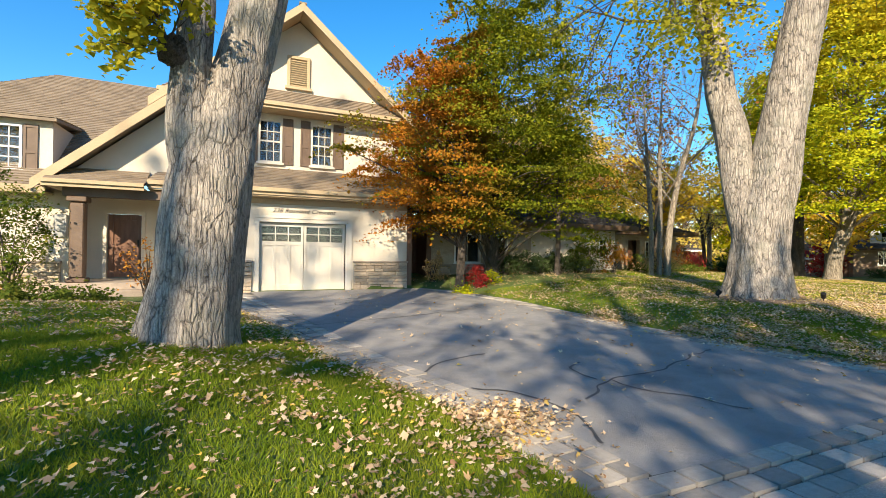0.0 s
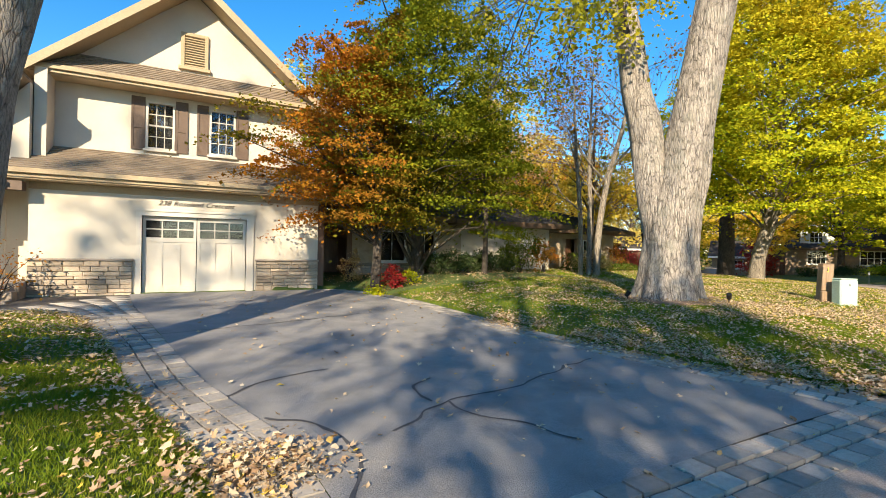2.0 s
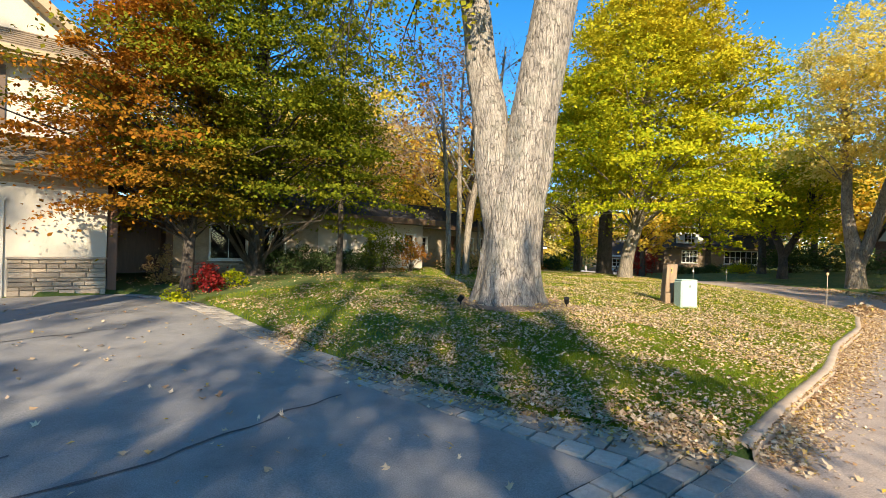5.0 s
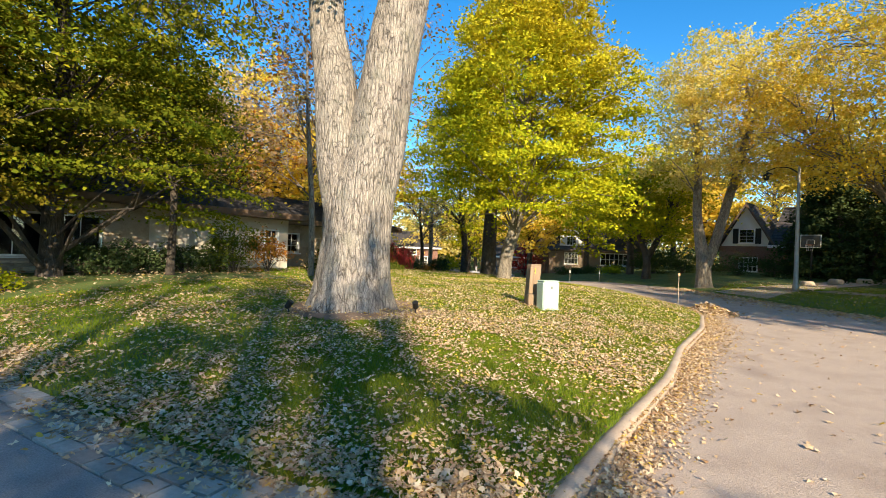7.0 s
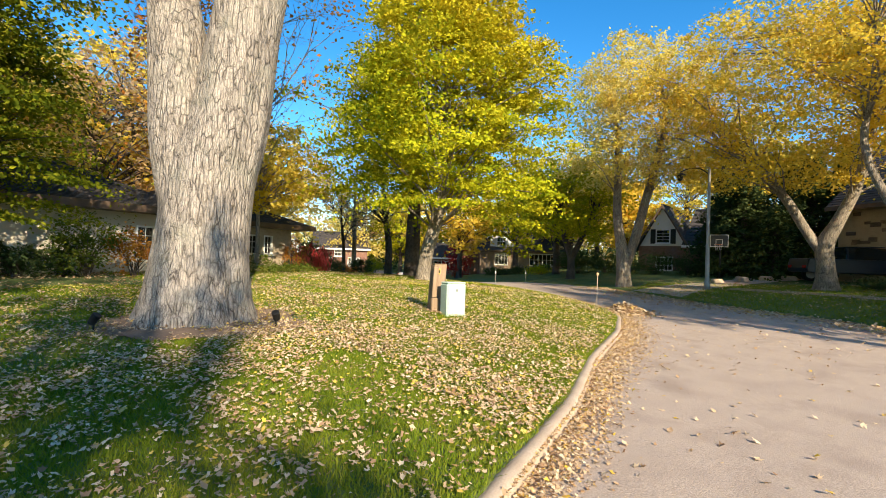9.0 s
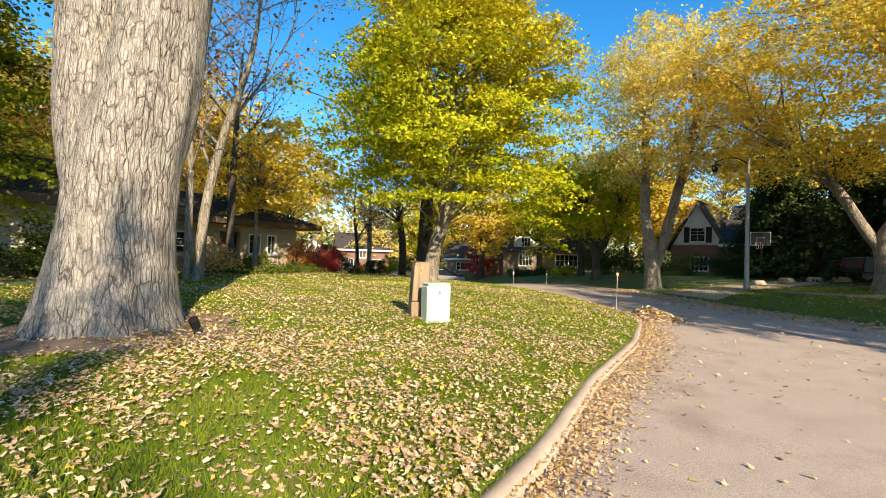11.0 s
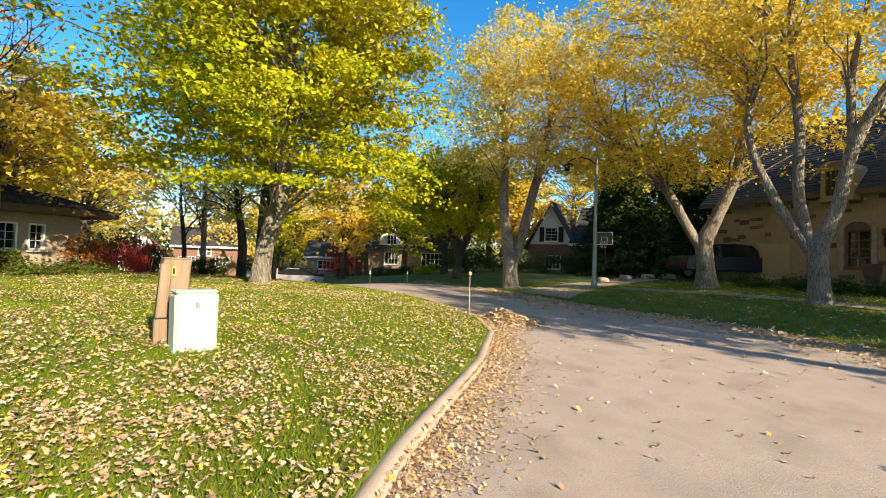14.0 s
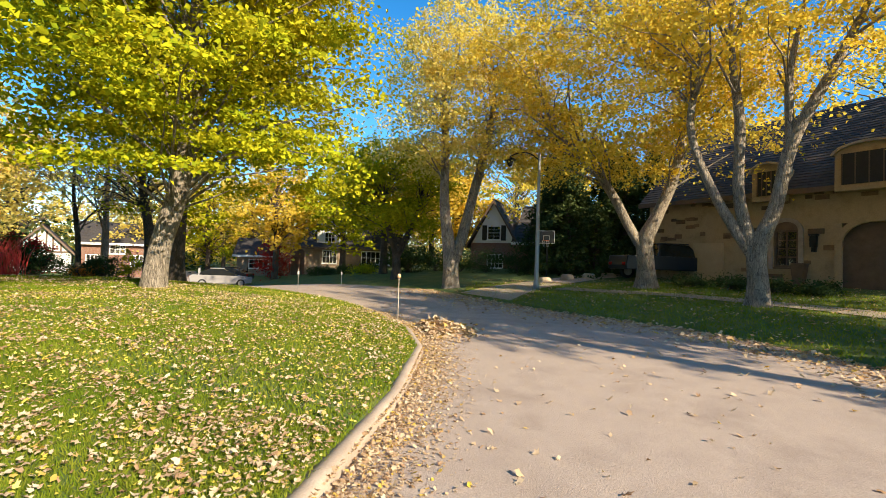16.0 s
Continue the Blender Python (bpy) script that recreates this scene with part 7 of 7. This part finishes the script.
for box_, n, h, w, lab in (((-6, 2.0, -12.9, -8.5), 170000, 0.06, 0.0055, "short green lawn grass"), ((-9, 1.5, -8.5, -3), 40000, 0.07, 0.009, "short green lawn grass"), ((7.0, 17, -12.9, -8.5), 230000, 0.055, 0.0055, "short green lawn grass"), ((17, 25, -12.9, -7), 60000, 0.06, 0.01, "short green lawn grass"), ((6.6, 25, -8.5, -2), 80000, 0.065, 0.011, "short green lawn grass"), ((20, 38, -25, -10), 42000, 0.08, 0.016, "short green lawn grass"), ((25, 32, -8.5, 4), 25000, 0.08, 0.016, "short green lawn grass"), ((14, 26, -2, 4.4), 34000, 0.08, 0.014, "short green lawn grass")):
    x, y = rng.uniform(box_[0], box_[1], n), rng.uniform(box_[2], box_[3], n)
    k = on_lawn(x, y) & (np.hypot(x - 11.75, y + 7.5) > 1.35)
    tagged(mesh_np("lawn_grass", *blades(x[k], y[k], h, w), BLADE), lab, "grass", kind="stuff")

# ---- pieces: wall stones ----
def rough_block(name, mat, seed):
    bm = bmesh.new()
    box(bm, -0.5, 0.5, -0.3, 0.5, -0.5, 0.5)
    f = bm.faces.new([bm.verts.new(v) for v in ((-0.44, -0.5, -0.4), (0.44, -0.5, -0.4), (0.44, -0.5, 0.4), (-0.44, -0.5, 0.4))])
    o = [bm.verts.new(v) for v in ((-0.5, -0.302, -0.5), (0.5, -0.302, -0.5), (0.5, -0.302, 0.5), (-0.5, -0.302, 0.5))]
    q = list(f.verts)
    for k in range(4):
        bm.faces.new((o[k], o[(k + 1) % 4], q[(k + 1) % 4], q[k]))
    for v in bm.verts:
        if v.co.y < -0.25:
            n = noise.noise_vector(v.co * 3 + Vector((seed, 0, 0)))
            v.co += Vector((n.x * 0.03, n.y * 0.22, n.z * 0.05))
    me = bpy.data.meshes.new(name)
    bm.to_mesh(me)
    bm.free()
    me.materials.append(mat)
    return me


STONES = [rough_block("stone", STONE, s) for s in (0, 3, 7, 11)]
for wx0, wx1, wy, zb, zt in ((GX0, -0.06, 0.0, 0.16, 1.10), (2.97, GX1, 0.0, 0.16, 1.10), (-9.0, -4.75, 0.6, 0.1, 1.05), (1.5, 6.2, 0.0, 0.1, 0.95)):
    back = part("stone_base", boxes((wx0, wx1, wy - 0.03, wy - 0.002, zb - 0.1, zt)), MORTAR, wing if zt < 1.0 else house)
    part("ledge", boxes((wx0 - 0.02, wx1 + 0.02, wy - 0.13, wy - 0.004, zt + 0.003, zt + 0.06), bevel=0.012), CONCRETE, back)
    z = zb
    while z < zt - 0.04:
        h = min(random.choice((0.085, 0.11, 0.14)), zt - z)
        x = wx0
        while x < wx1 - 0.02:
            w = min(random.uniform(0.22, 0.52), wx1 - x)
            if wx1 - x - w < 0.1:
                w = wx1 - x
            s = new("stone", random.choice(STONES))
            s.parent = back
            d = random.uniform(0.05, 0.09)
            s.matrix_basis = Matrix.LocRotScale((x + w / 2, wy - 0.03 - d / 2 + 0.012, z + h / 2), None, (w - 0.014, d, h - 0.012))
            x += w
        z += h

# ---- pieces: pavers round the drive ----
def paver_mesh():
    bm = boxes((-0.5, 0.5, -0.5, 0.5, -0.5, 0.5))
    top = [f for f in bm.faces if f.normal.z > 0.9 or all(v.co.z > 0.4 for v in f.verts)]
    r = bmesh.ops.inset_region(bm, faces=top, thickness=0.08)
    for f in top:
        for v in f.verts:
            v.co.z += 0.2
    me = bpy.data.meshes.new("paver")
    bm.to_mesh(me)
    bm.free()
    me.materials.append(PAVER)
    return me


PAVER_MESH = paver_mesh()
bed = loft("paver_bed", [(1.62, -13.0)] + BAND_L[:5], [(2.3, -13.0)] + DRIVE_L[:5], 50, 6, lambda x, y: drive_z(x, y) - 0.022, SAND, "grey paver edging and apron of the driveway", "paver edging")
loft("paver_bed", [(7.4, -12.5)] + DRIVE_R, [(8.3, -12.5)] + BAND_R, 50, 6, lambda x, y: drive_z(x, y) - 0.022, SAND, "grey paver edging along the lawn", "paver edging")
loft("paver_bed", [(1.62, -13.02), (8.58, -13.02)], [(1.62, -12.36), (8.2, -12.36)], 40, 8, lambda x, y: drive_z(x, y) - 0.016, SAND, "grey paver apron towards the road", "paver edging")
loft("paver_bed", [(-0.35, -4.2), (-1.2, -3.0), (-2.3, -2.6)], [(0.62, -4.2), (0.3, -2.6), (-0.05, -0.1)], 24, 10, lambda x, y: drive_z(x, y) - 0.022, SAND, "paved forecourt beside the garage", "paver edging")
loft("paver_bed", [(-2.3, -2.6), (-2.3, -0.1)], [(-0.9, -2.1), (-0.05, -0.1)], 14, 8, lambda x, y: drive_z(x, y) - 0.024, SAND, "paved forecourt beside the garage", "paver edging")
cells = []


def lay(left, right, across, step, n_start=0):
    d = np.linalg.norm(np.diff(np.array(left), axis=0), axis=1).sum()
    n = int(d / step)
    a, b = resample(left, n + 1), resample(right, n + 1)
    for i in range(n):
        for j in range(across):
            u0, u1 = j / across, (j + 1) / across
            q = [a[i] * (1 - u0) + b[i] * u0, a[i] * (1 - u1) + b[i] * u1, a[i + 1] * (1 - u0) + b[i + 1] * u0, a[i + 1] * (1 - u1) + b[i + 1] * u1]
            c = sum(q) / 4
            e = (q[1] + q[3] - q[0] - q[2]) / 2
            f = (q[2] + q[3] - q[0] - q[1]) / 2
            fl = np.linalg.norm(f)
            cells.append((c[0], c[1], math.atan2(f[1], f[0]) - math.pi / 2, abs(e[0] * f[1] - e[1] * f[0]) / fl, fl))


lay([(1.68, -12.98), (8.56, -12.98)], [(1.68, -12.40), (8.3, -12.40)], 3, 0.26)
lay(BAND_L[:5], DRIVE_L[:5], 3, 0.24)
lay(DRIVE_R, BAND_R, 3, 0.25)
lay([(-0.35, -4.1), (-1.2, -2.95), (-2.25, -2.6)], [(0.6, -4.1), (0.25, -2.6), (-0.1, -0.2)], 5, 0.24)
near = sorted(cells, key=lambda c: math.hypot(c[0] - 4.5, c[1] + 13.5))
v8 = np.array([[x, y, z] for x in (-0.5, 0.5) for y in (-0.5, 0.5) for z in (-0.5, 0.5)], float)
q6 = np.array([(0, 1, 3, 2), (4, 6, 7, 5), (0, 4, 5, 1), (2, 3, 7, 6), (1, 5, 7, 3)])
rest = Bunch()
for k, (x, y, a, w, h) in enumerate(near):
    z = float(drive_z(np.array(x), np.array(y))) - 0.022 + random.uniform(-0.003, 0.005)
    m = Matrix.LocRotScale((x, y, z), Euler((random.uniform(-0.012, 0.012), random.uniform(-0.012, 0.012), a + random.uniform(-0.02, 0.02))), (w - 0.02, h - 0.024, 0.05))
    if k < 300:
        p = new("paver", PAVER_MESH)
        p.parent = bed
        p.matrix_basis = m
    else:
        V = np.array([list(m @ Vector(q)) for q in v8])
        rest.add(V, q6)
tagged(rest.make("pavers_far", PAVER, smooth=False), "rows of grey pavers beside the drive", "paver edging", kind="stuff")
